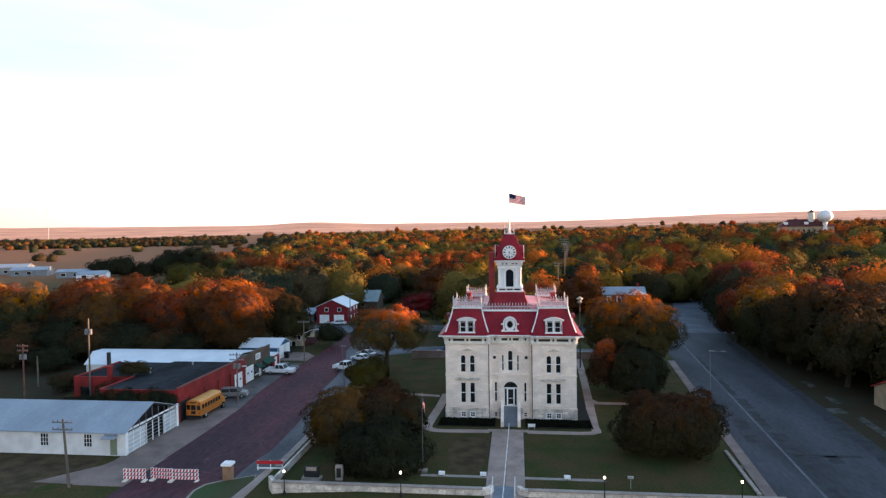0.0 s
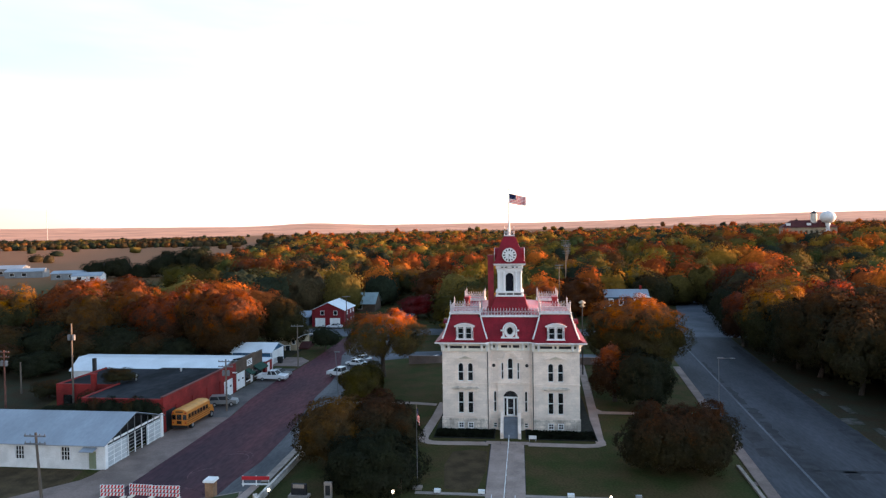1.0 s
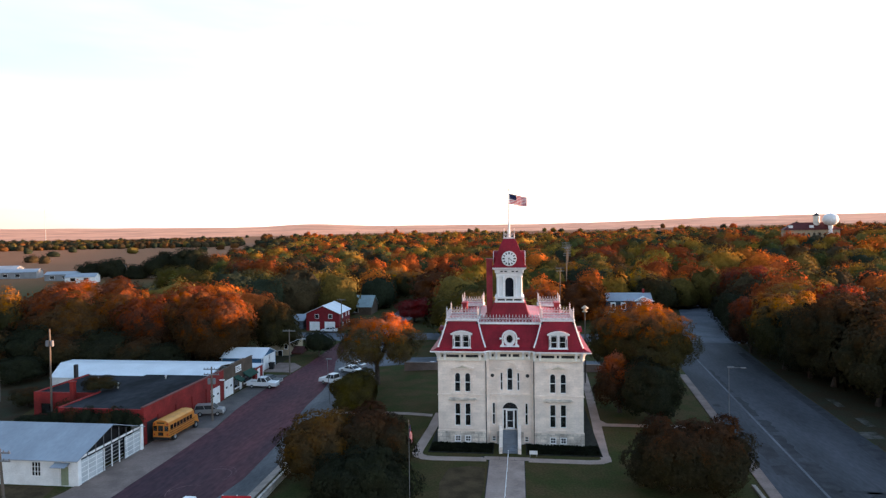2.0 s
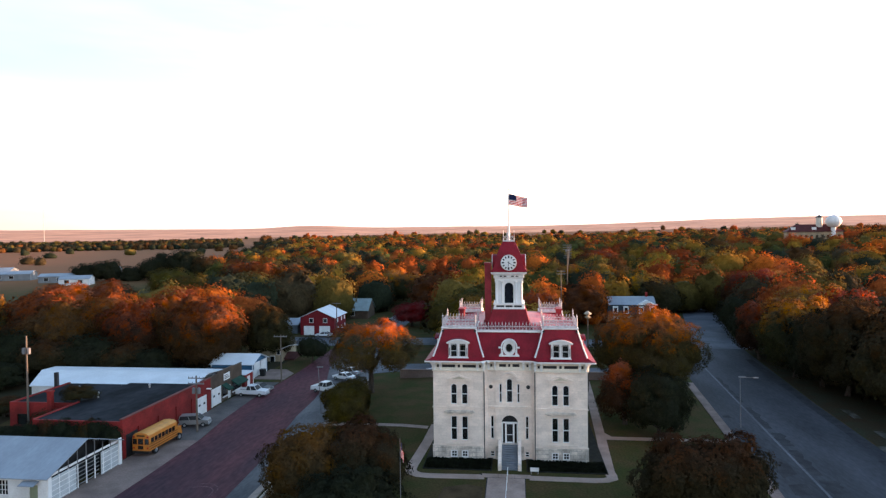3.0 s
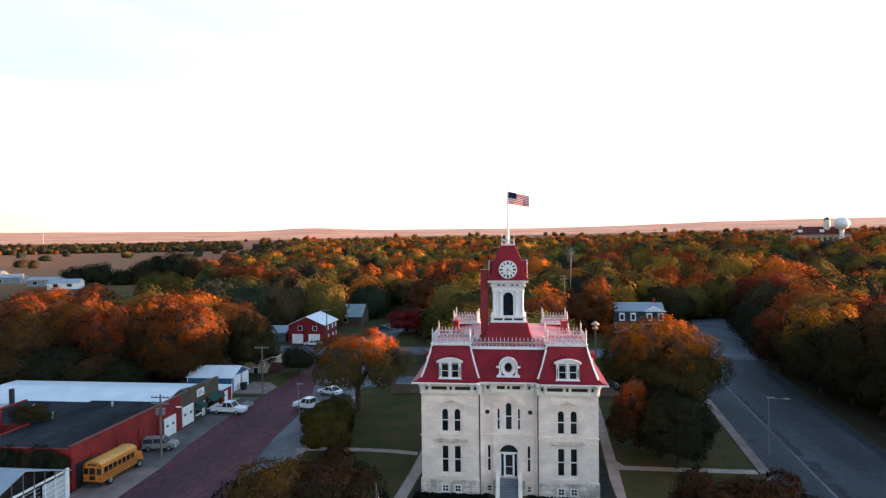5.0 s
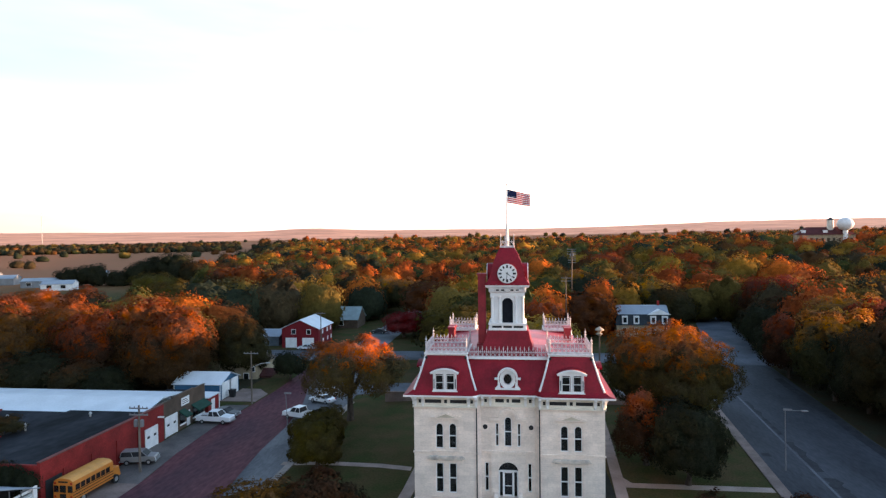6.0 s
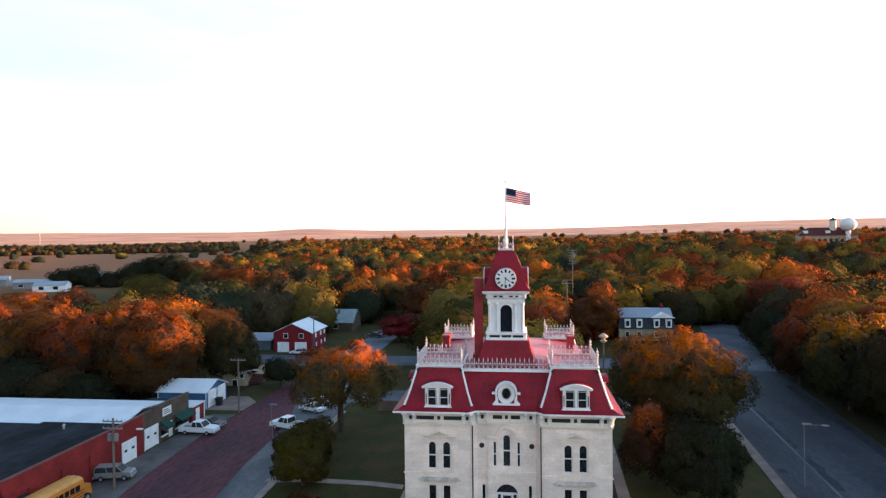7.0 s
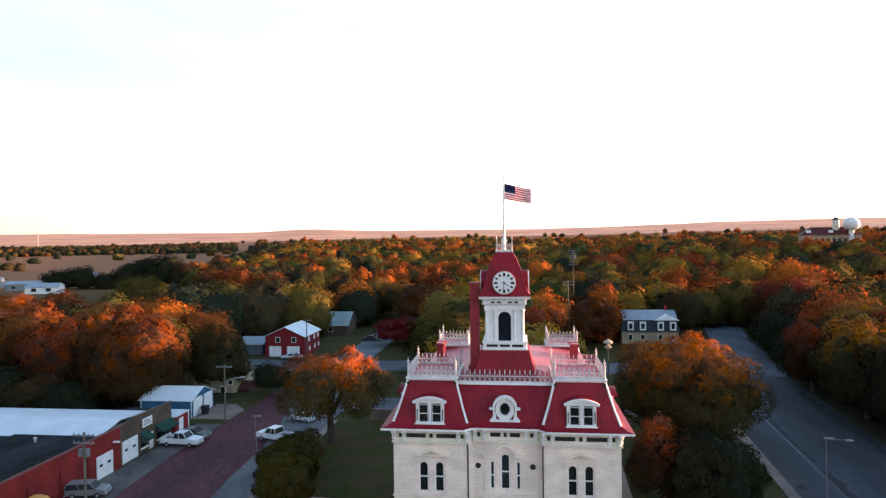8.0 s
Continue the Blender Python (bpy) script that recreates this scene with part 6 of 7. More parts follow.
def shop():
    s = thing("brown_shop", "brown fronted shop with green awnings and white garage door", "shop")
    X = -48.9
    part("front", Shape().box(X - 0.3, 19.7, 0, X, 32.0, 4.8).box(X - 0.3, 19.7, 4.8, X, 22.7, 5.0).box(X - 0.3, 22.7, 4.8, X, 28.7, 5.2).box(X - 0.3, 28.7, 4.8, X, 32.0, 5.05), BROWN_WALL, s, "brown shop front")
    for ya, yb, z in ((19.6, 22.7, 5.0), (22.7, 28.7, 5.2), (28.7, 32.1, 5.05)):
        part("coping", Shape().box(X - 0.34, ya, z + 0.003, X + 0.05, yb, z + 0.11), BROWN_WALL, s)
    part("body", Shape().box(-55, 28.9, 0, X - 0.31, 31.9, 4.0), BROWN_WALL, s)
    part("roof", Shape().box(-55.2, 28.9, 4.0, X - 0.31, 31.9, 4.15), TAR_ROOF, s, "low dark roof")
    garage_door(s, X, 22.05, 3.0, 2.7)
    part("sign_board", Shape().box(X, 24.9, 3.4, X + 0.07, 27.1, 4.55), WHITE, s, "white sign board with rows of dark bars")
    for k in range(3):
        part("sign_bar", Shape().box(X + 0.07, 25.1, 3.65 + 0.27 * k, X + 0.085, 26.9 - 0.3 * k, 3.76 + 0.27 * k), BROWN_WALL, s)
    for a, b in ((24.2, 25.9), (27.8, 31.8)):
        part("awning", Shape().prism([(X, 2.9), (X, 2.75), (X + 1.3, 1.9), (X + 1.3, 2.1)], 1, a, b), GREEN_CLOTH, s, "dark green canvas awning")
    part("door", Shape().box(X, 26.4, 0.05, X + 0.06, 27.3, 2.3), WHITE, s, "white shop door")
    part("shop_window", Shape().box(X, 28.2, 0.8, X + 0.04, 31.4, 2.4), GLASS, s, "dark shop window")
    part("shop_window", Shape().box(X, 24.4, 0.8, X + 0.04, 25.8, 2.4), GLASS, s, "dark shop window")
    for y0, y1 in ((24.3, 26.0), (28.0, 31.6)):
        part("sill", Shape().box(X + 0.045, y0, 0.6, X + 0.2, y1, 0.78), WHITE, s, "white window sill")
    r = thing("red_annex", "low red brick annex with a white roof", "annex")
    part("wall", Shape().box(-54.5, 32.1, 0, X + 0.5, 35.8, 2.7), RED_BRICK, r)
    part("roof", Shape().box(-54.7, 32.1, 2.7, X + 0.6, 36.0, 2.85), WHITE_ROOF, r)
    part("door", Shape().box(X + 0.5, 33.1, 0.05, X + 0.57, 34.2, 2.3), WHITE, r, "white door")
    part("corner_trim", Shape().box(X + 0.5, 35.65, 0, X + 0.56, 35.86, 2.7), WHITE, r)
    g = thing("blue_garage", "blue metal garage with white gable roof and two doors", "garage")
    x0, x1, y0, y1, e, p = -59.4, -50.8, 41.0, 48.4, 2.8, 4.2
    ym = (y0 + y1) / 2
    part("wall", Shape().box(x0, y0, 0, x1, y1, e).prism([(y0, e), (y1, e), (ym, p - 0.1)], 0, x0, x1), BLUE_WALL, g, "blue ribbed metal wall")
    for a, b in ((y0 - 0.3, ym), (y1 + 0.3, ym)):
        part("roof", Shape().prism([(a, e - 0.1), (b, p), (b, p + 0.1), (a, e)], 0, x0 - 0.3, x1 + 0.3), WHITE_ROOF, g)
    garage_door(g, x1, y0 + 2.3, 3.2, 2.7, panes=False)
    garage_door(g, x1, y1 - 2.3, 3.2, 2.7, panes=False)
    part("corner_trim", Shape().box(x1 - 0.05, y0 - 0.06, 0, x1 + 0.06, y0, e), WHITE, g)
    part("corner_trim", Shape().box(x0, y0 - 0.06, 0, x0 + 0.12, y0, e), WHITE, g)
    bin_ = thing("waste_bin", "black wheeled waste bin", "bin", -49.7, 43.4)
    part("body", Shape().frustum((-0.4, -0.4, 0.4, 0.4), 0, (-0.5, -0.5, 0.5, 0.5), 1.3), BLACK, bin_)
    part("lid", Shape().box(-0.53, -0.53, 1.3, 0.53, 0.53, 1.4), BLACK, bin_)
    slab("pavement_garage", [(-50.6, 40.6), (-44.3, 40.6), (-44.2, 46), (-47.0, 49.5), (-50.6, 49.5)], 0.075, CONCRETE, "pale concrete drive before the garage", "pavement")


shop()


def gable_house(name, label, x, y, w, d, e, p, wall_mat, roof_mat, rz=0, doors=(), windows=(), along="x"):
    """A house with a gable roof; its front faces -y before it is turned. along: the ridge's way."""
    h = thing(name, label, "house", x, y, height(x, y), rz)
    part("wall", Shape().box(-w / 2, 0, -0.5, w / 2, d, e), wall_mat, h)
    if along == "x":
        part("gable", Shape().prism([(0, e), (d, e), (d / 2, p - 0.12)], 0, -w / 2, w / 2), wall_mat, h)
        for a in (-0.4, d + 0.4):
            part("roof", Shape().prism([(a, e - 0.18), (d / 2, p), (d / 2, p + 0.12), (a, e - 0.06)], 0, -w / 2 - 0.35, w / 2 + 0.35), roof_mat, h)
    else:
        part("gable", Shape().prism([(-w / 2, e), (w / 2, e), (0, p - 0.12)], 1, 0, d), wall_mat, h)
        for a in (-w / 2 - 0.4, w / 2 + 0.4):
            part("roof", Shape().prism([(a, e - 0.18), (0, p), (0, p + 0.12), (a, e - 0.06)], 1, -0.35, d + 0.35), roof_mat, h)
    for a, b, z0, z1 in doors:
        part("door", Shape().box(a, -0.06, z0, b, -0.002, z1), WHITE, h, "white door")
    for a, b, z0, z1 in windows:
        f = Shape().box(a - 0.1, -0.07, z0 - 0.1, b + 0.1, -0.002, z1 + 0.1)
        wn2 = part("window", f, WHITE, h, "white framed window")
        part("pane", Shape().box(a, -0.085, z0, b, -0.072, z1), GLASS, wn2)
    return h


barn = gable_house("red_barn", "large barn-red house with white metal gable roof", -55.0, 94, 9.8, 12.0, 5.0, 7.2, BARN_RED, WHITE_ROOF,
                   doors=((-3.9, -0.9, 0.05, 2.6), (0.6, 3.7, 0.05, 2.6)), windows=((-2.2, -1.2, 3.6, 4.7), (1.8, 2.8, 3.6, 4.7)), along="y")
for yy in (3.0, 7.0, 10.0):
    part("window", Shape().box(4.9, yy, 3.3, 4.97, yy + 0.9, 4.4), WHITE, barn, "white framed window")
    part("window", Shape().box(4.9, yy + 0.5, 1.0, 4.97, yy + 1.3, 2.0), WHITE, barn, "white framed window")
gable_house("grey_shed", "small grey lean-to shed beside the barn", -64.5, 96, 6.0, 7.0, 2.6, 3.9, material("grey_wall", (0.10, 0.12, 0.14), 0.8, 0.2, 0.8), GREY_ROOF, along="x")
gable_house("green_house", "house with a blue-green metal roof behind the barn", -55.6, 128, 14, 10, 2.8, 6.2, BROWN_WALL, seamed(material("green_metal_roof", (0.22, 0.29, 0.30), 0.5, 0.15, 0.5), 0.6, 0), windows=((-4, -2.6, 1, 2.4), (1, 2.4, 1, 2.4)))
gable_house("tan_house", "tan sided house with a dark porch roof", -55.5, 58.5, 8, 9, 4.6, 6.6, TAN_WALL, BROWN_WALL, windows=((-2.5, -1.5, 1.4, 2.8), (1.2, 2.2, 1.4, 2.8), (2.8, 3.5, 3.2, 4.2)), along="y")
gable_house("porch", "dark red roofed porch", -50.6, 59.5, 3.0, 4.0, 2.2, 3.2, material("porch_dark", (0.10, 0.04, 0.035), 0.8, 0.2, 1.0), material("dark_red_roof", (0.07, 0.022, 0.02), 0.8, 0.2, 1.0), along="x")
gable_house("red_roofed_house", "small house with a bright red roof and white porch", 59.6, 4.0, 8, 8, 2.9, 4.6, TAN_WALL, material("bright_red_roof", (0.40, 0.03, 0.03), 0.6, 0.15, 0.8), doors=((-0.5, 0.5, 0.05, 2.2),), windows=((-3, -2, 0.9, 2.2), (1.8, 2.8, 0.9, 2.2)), along="x")


def mansard_house():
    h = thing("mansard_house", "tan house with a grey mansard roof and white dormers", "house", 35.5, 116, 0.1)
    w = 7.2
    part("wall", Shape().box(-w, 0, -0.5, w, 9, 3.1), TAN_WALL, h)
    part("mansard", Shape().frustum((-w - 0.3, -0.3, w + 0.3, 9.3), 3.1, (-w + 0.3, 0.5, w - 0.3, 8.5), 6.1), SHINGLE, h, "steep grey shingled roof storey")
    part("roof", Shape().prism([(0.2, 6.1), (8.8, 6.1), (5.5, 8.2), (3.5, 8.2)], 0, -w + 0.2, w - 0.2), GREY_ROOF, h, "blue-grey upper roof")
    part("gable", Shape().prism([(1.2, 6.1), (7.4, 6.1), (4.3, 7.5)], 1, -0.6, 3.2), WHITE, h, "white cross gable")
    for x in (-5.0, -1.9, 2.6, 5.7):
        f = part("dormer", Shape().box(x - 0.75, -0.55, 3.5, x + 0.75, 1.0, 5.7), WHITE, h, "white dormer")
        part("pane", Shape().box(x - 0.42, -0.58, 3.9, x + 0.42, -0.552, 5.3), GLASS, f)
    for x in (-5.0, -1.9, 2.6, 5.7):
        f = part("window", Shape().box(x - 0.55, -0.05, 0.9, x + 0.55, 0, 2.4), WHITE, h, "white framed window")
        part("pane", Shape().box(x - 0.45, -0.07, 1.0, x + 0.45, -0.052, 2.3), GLASS, f)
    part("chimney", Shape().box(4.6, 4.2, 6.0, 5.2, 4.8, 9.5), RED_BRICK, h)


mansard_house()


def far_things():
    """The water tower, school and sheds that stand out on the horizon."""
    x, y = 236, 421
    z = height(x, y)
    w = thing("water_tower", "white round water tower on a single stem", "water tower", x, y, z)
    part("tank", Shape().turned(0, 0, [(1.5, 15.0), (3.8, 16.0), (5.3, 18.2), (5.5, 19.8), (4.6, 22.2), (2.4, 23.8), (0.3, 24.3)], 18), WHITE, w, smooth=True)
    part("stem", Shape().turned(0, 0, [(2.6, -1), (1.7, 4), (1.6, 15.1)], 12), WHITE, w)
    x, y = 222, 424
    s = thing("school", "tan stone school with a dark red hipped roof", "school", x, y, height(x, y) + 6.0, -14)
    part("wall", Shape().box(-16.5, 0, -10, 20.5, 16, 6.2), TAN_WALL, s)
    part("roof", Shape().frustum((-17.5, -1, 21.5, 17), 6.2, (-9.5, 7.2, 12.5, 8.8), 11.8), material("dark_red_tiles", (0.09, 0.02, 0.018), 0.8, 0.2, 0.3), s)
    for k in range(10):
        v = -14.4 + k * 3.6
        part("window", Shape().box(v - 0.8, -0.1, 1.2, v + 0.8, 0, 3.8), GLASS, s)
    for v in (-12, 2):
        part("dormer", Shape().box(v - 1.4, 1.2, 7.0, v + 1.4, 6, 9.6), WHITE, s)
    part("tower", Shape().turned(6, 6, [(2.3, 0), (2.2, 17.0)], 14), CORNICE, s, "white silo-like tower")
    part("cap", Shape().turned(6, 6, [(2.6, 16.9), (2.5, 17.2), (0.15, 19.0)], 14), SHINGLE, s, "dark conical cap")
    for k, (x, y, wd, dp, e, p, mat, roof) in enumerate(((-275, 273, 22, 11, 4.0, 5.4, PALE_METAL, GREY_ROOF), (-318, 286, 22, 12, 4.2, 6, PALE_METAL, GREY_ROOF), (-346, 300, 24, 14, 5, 7, PALE_METAL, GREY_ROOF),
                                                     (-292, 336, 22, 12, 4, 6, PALE_METAL, GREY_ROOF), (-252, 256, 16, 10, 3.6, 5.4, WHITE_WALL, GREY_ROOF), (-205, 335, 18, 10, 4, 6, WHITE_WALL, GREY_ROOF), (-226, 300, 16, 9, 3.6, 5.4, WHITE_WALL, GREY_ROOF))):
        gable_house("metal_shed", "long pale metal shed at the edge of town", x, y, wd, dp, e, p, mat, roof, 20, windows=tuple((-wd / 2 + 3 + 7 * j, -wd / 2 + 5.5 + 7 * j, 1.2, 3.0) for j in range(int(wd / 8))))
    m = thing("radio_mast", "thin lattice radio mast far off", "mast", -1330, 1560, height(-1330, 1560))
    part("mast", Shape().tube((0, 0, 0), (0, 0, 92), 0.7, 0.5, 4), STEEL, m)
    for x, y, w2, rz in ((-20, 520, 22, 10), (30, 640, 18, -8), (-90, 700, 20, 5), (120, 560, 16, -12), (-150, 330, 12, 15), (100, 300, 12, -6), (128, 215, 11, 8), (-75, 262, 11, -4)):
        gable_house("far_house", "small pale house among the trees", x, y, w2, 9, 4.5, 7.5, WHITE_WALL, GREY_ROOF, rz, windows=((-3, -1.5, 1, 2.6), (1.5, 3, 1, 2.6)))


far_things()


# ---- poles and street lamps ----
def utility_pole(x, y, tall, arms=2, lean=0.0, turn=0, gear=True, mat=None, arm_len=2.4):
    p = thing("utility_pole", "weathered wooden utility pole with crossarms", "utility pole", x, y, 0, turn)
    part("pole", Shape().tube((0, 0, -0.3), (lean, 0, tall), 0.16, 0.11, 8), mat or POLE_WOOD, p)
    for k in range(arms):
        z = tall - 0.35 - 0.8 * k
        a = part("crossarm", Shape().box(lean - arm_len / 2, -0.16, z - 0.06, lean + arm_len / 2, -0.05, z + 0.08), mat or PALE_POLE, p)
        for q in (-0.92, -0.45, 0.45, 0.92):
            part("insulator", Shape().turned(lean + q * arm_len / 2, -0.1, [(0.04, z + 0.08), (0.06, z + 0.16), (0.03, z + 0.26)], 6), PALE_POLE, a)
    if gear:
        for q in (-0.4, 0.4):
            part("transformer", Shape().turned(lean + q, -0.05, [(0.2, tall - 2.6), (0.24, tall - 2.5), (0.24, tall - 1.8), (0.12, tall - 1.7)], 8), PALE_POLE, p, "grey can transformer")
    return p


utility_pole(-48.3, -27.6, 7.6, 2, -0.5, 0, False)
utility_pole(-44.7, 7.8, 8.2, 2, 0.0, 0)
q3 = utility_pole(-44.3, 39.4, 9.0, 1, 0.0, 0, False, arm_len=2.6)
part("lamp_arm", Shape().tube((0, 0, 6.2), (1.6, 0, 6.9), 0.05).tube((1.6, 0, 6.9), (2.8, 0, 7.1), 0.05).box(2.6, -0.15, 7.0, 3.3, 0.15, 7.15), STEEL, q3, "curved metal lamp arm")
utility_pole(-82.3, 6.9, 9.5, 2, 0.0, 0, arm_len=2.0, mat=material("reddish_pole", (0.14, 0.06, 0.045), 0.9, 0.3, 1.0))
utility_pole(-68.6, 4.6, 14.2, 0, 0.0, 0)
utility_pole(-86.7, 15.5, 5.7, 0, 0.0, 0, False)
utility_pole(-48.6, 91.5, 9.5, 1, 0.0, 0, False)


utility_pole(19.0, 150, 24.0, 3, 0.0, 0, True, arm_len=3.0)
utility_pole(13.6, 104, 17.5, 2, 0.0, 0, False)
for py in (182, 216, 255, 300, 350):
    utility_pole(1.1 + (py + 55) * 0.0873, py, 19.0, 2, 0.0, 0, False, arm_len=3.0)
siren = thing("warning_siren", "pale horn siren on a tall wooden pole", "siren", 13.4, 35.2)
part("pole", Shape().tube((0, 0, -0.3), (0, 0, 12.9), 0.15, 0.11), POLE_WOOD, siren)
part("horn", Shape().turned(0, 0, [(0.15, 12.9), (0.55, 13.2), (0.25, 13.35), (0.25, 13.6), (0.65, 13.75), (0.65, 13.9), (0.1, 14.3)], 10), material("tan_enamel", (0.42, 0.34, 0.25), 0.5, 0.15, 1.0), siren)


def lamp_mast(x, y, tall, lean, label="tall pale street lamp post"):
    m = thing("street_lamp", label, "street lamp", x, y)
    part("post", Shape().tube((0, 0, -0.2), (lean, 0, tall), 0.08, 0.045, 8), PALE_POLE, m)
    part("head", Shape().box(lean - 0.2, -0.12, tall - 0.05, lean + 0.75, 0.12, tall + 0.12), PALE_POLE, m, bevel=0.03)
    return m


lamp_mast(-29.7, 18.2, 7.4, -0.35)
w_lamp = lamp_mast(32.6, 16.0, 7.3, -0.1)
part("arm", Shape().tube((-0.3, 0, 7.2), (1.5, -1.0, 7.5), 0.035).box(1.3, -1.2, 7.42, 2.0, -0.85, 7.54), PALE_POLE, w_lamp, "long lamp arm")


# ---- vehicles ----
def wheel_set(parent, spots, r, w):
    first = None
    for x, y in spots:
        if first is None:
            first = part("wheel", Shape().tube((-w / 2, 0, r), (w / 2, 0, r), r, n=14), BLACK, parent, "black tyre")
            part("rim", Shape().tube((-w / 2 - 0.015, 0, r), (w / 2 + 0.015, 0, r), r * 0.55, n=10), STEEL, first)
            first.location = (x, y, 0)
        else:
            again(first, parent, x, y)


def school_bus():
    b = thing("school_bus", "yellow school bus parked beside the brick wall", "bus", -46.7, 0.8, 0.05, -2)
    w, L = 1.18, 3.7
    sec = [(-w, 0.75), (w, 0.75), (w, 2.4), (w * 0.93, 2.75), (w * 0.62, 2.98), (0, 3.06), (-w * 0.62, 2.98), (-w * 0.93, 2.75), (-w, 2.4)]
    part("body", Shape().prism(sec, 1, -L, L - 1.1), BUS_YELLOW, b, "yellow ribbed bus body", bevel=0.03)
    part("roof", Shape().prism([(w * 0.94, 2.755), (w * 0.63, 2.995), (0, 3.08), (-w * 0.63, 2.995), (-w * 0.94, 2.755), (0, 2.9)], 1, -L + 0.02, L - 1.12), BUS_ROOF, b, "pale yellow roof")
    part("bonnet", Shape().frustum((-0.95, L - 1.1, 0.95, L + 0.5), 0.6, (-0.85, L - 1.1, 0.85, L + 0.3), 1.75), BUS_YELLOW, b, bevel=0.06)
    part("windscreen", Shape().box(-1.05, L - 1.1, 1.85, 1.05, L - 1.06, 2.6), GLASS, b)
    part("bumper", Shape().box(-1.2, -L - 0.18, 0.5, 1.2, -L - 0.01, 0.78), BLACK, b)
    for sx in (-1, 1):
        for k in range(7):
            a = -L + 0.35 + k * 0.78
            part("side_window", Shape().box(*sorted((sx * (w + 0.004), sx * (w + 0.02)))[:1], a, 1.75, sorted((sx * (w + 0.004), sx * (w + 0.02)))[1], a + 0.62, 2.35), GLASS, b)
        for z in (0.98, 1.3, 1.6):
            part("rub_rail", Shape().box(*sorted((sx * (w + 0.003), sx * (w + 0.03)))[:1], -L, z, sorted((sx * (w + 0.003), sx * (w + 0.03)))[1], L - 1.15, z + 0.07), BLACK, b)
        part("tail_light", Shape().box(sx * 0.95 - 0.12, -L - 0.03, 2.45, sx * 0.95 + 0.12, -L - 0.005, 2.65), TAIL_RED, b)
        part("tail_light", Shape().box(sx * 0.95 - 0.1, -L - 0.03, 1.05, sx * 0.95 + 0.1, -L - 0.005, 1.25), TAIL_RED, b)
        part("rear_window", Shape().box(sx * 0.82 - 0.28, -L - 0.02, 1.6, sx * 0.82 + 0.28, -L - 0.004, 2.3), GLASS, b)
    part("rear_door", Shape().box(-0.46, -L - 0.05, 0.8, 0.46, -L - 0.006, 2.55), BUS_YELLOW, b, bevel=0.02)
    part("rear_window", Shape().box(-0.36, -L - 0.07, 1.6, 0.36, -L - 0.052, 2.35), GLASS, b)
    part("rear_window", Shape().box(-0.36, -L - 0.07, 1.0, 0.36, -L - 0.052, 1.45), GLASS, b)
    part("sign_panel", Shape().box(-0.55, -L - 0.04, 2.62, 0.55, -L - 0.005, 2.78), BLACK, b)
    wheel_set(b, ((-1.0, -2.2), (1.0, -2.2), (-1.0, L - 0.6), (1.0, L - 0.6)), 0.5, 0.32)
    return b


school_bus()


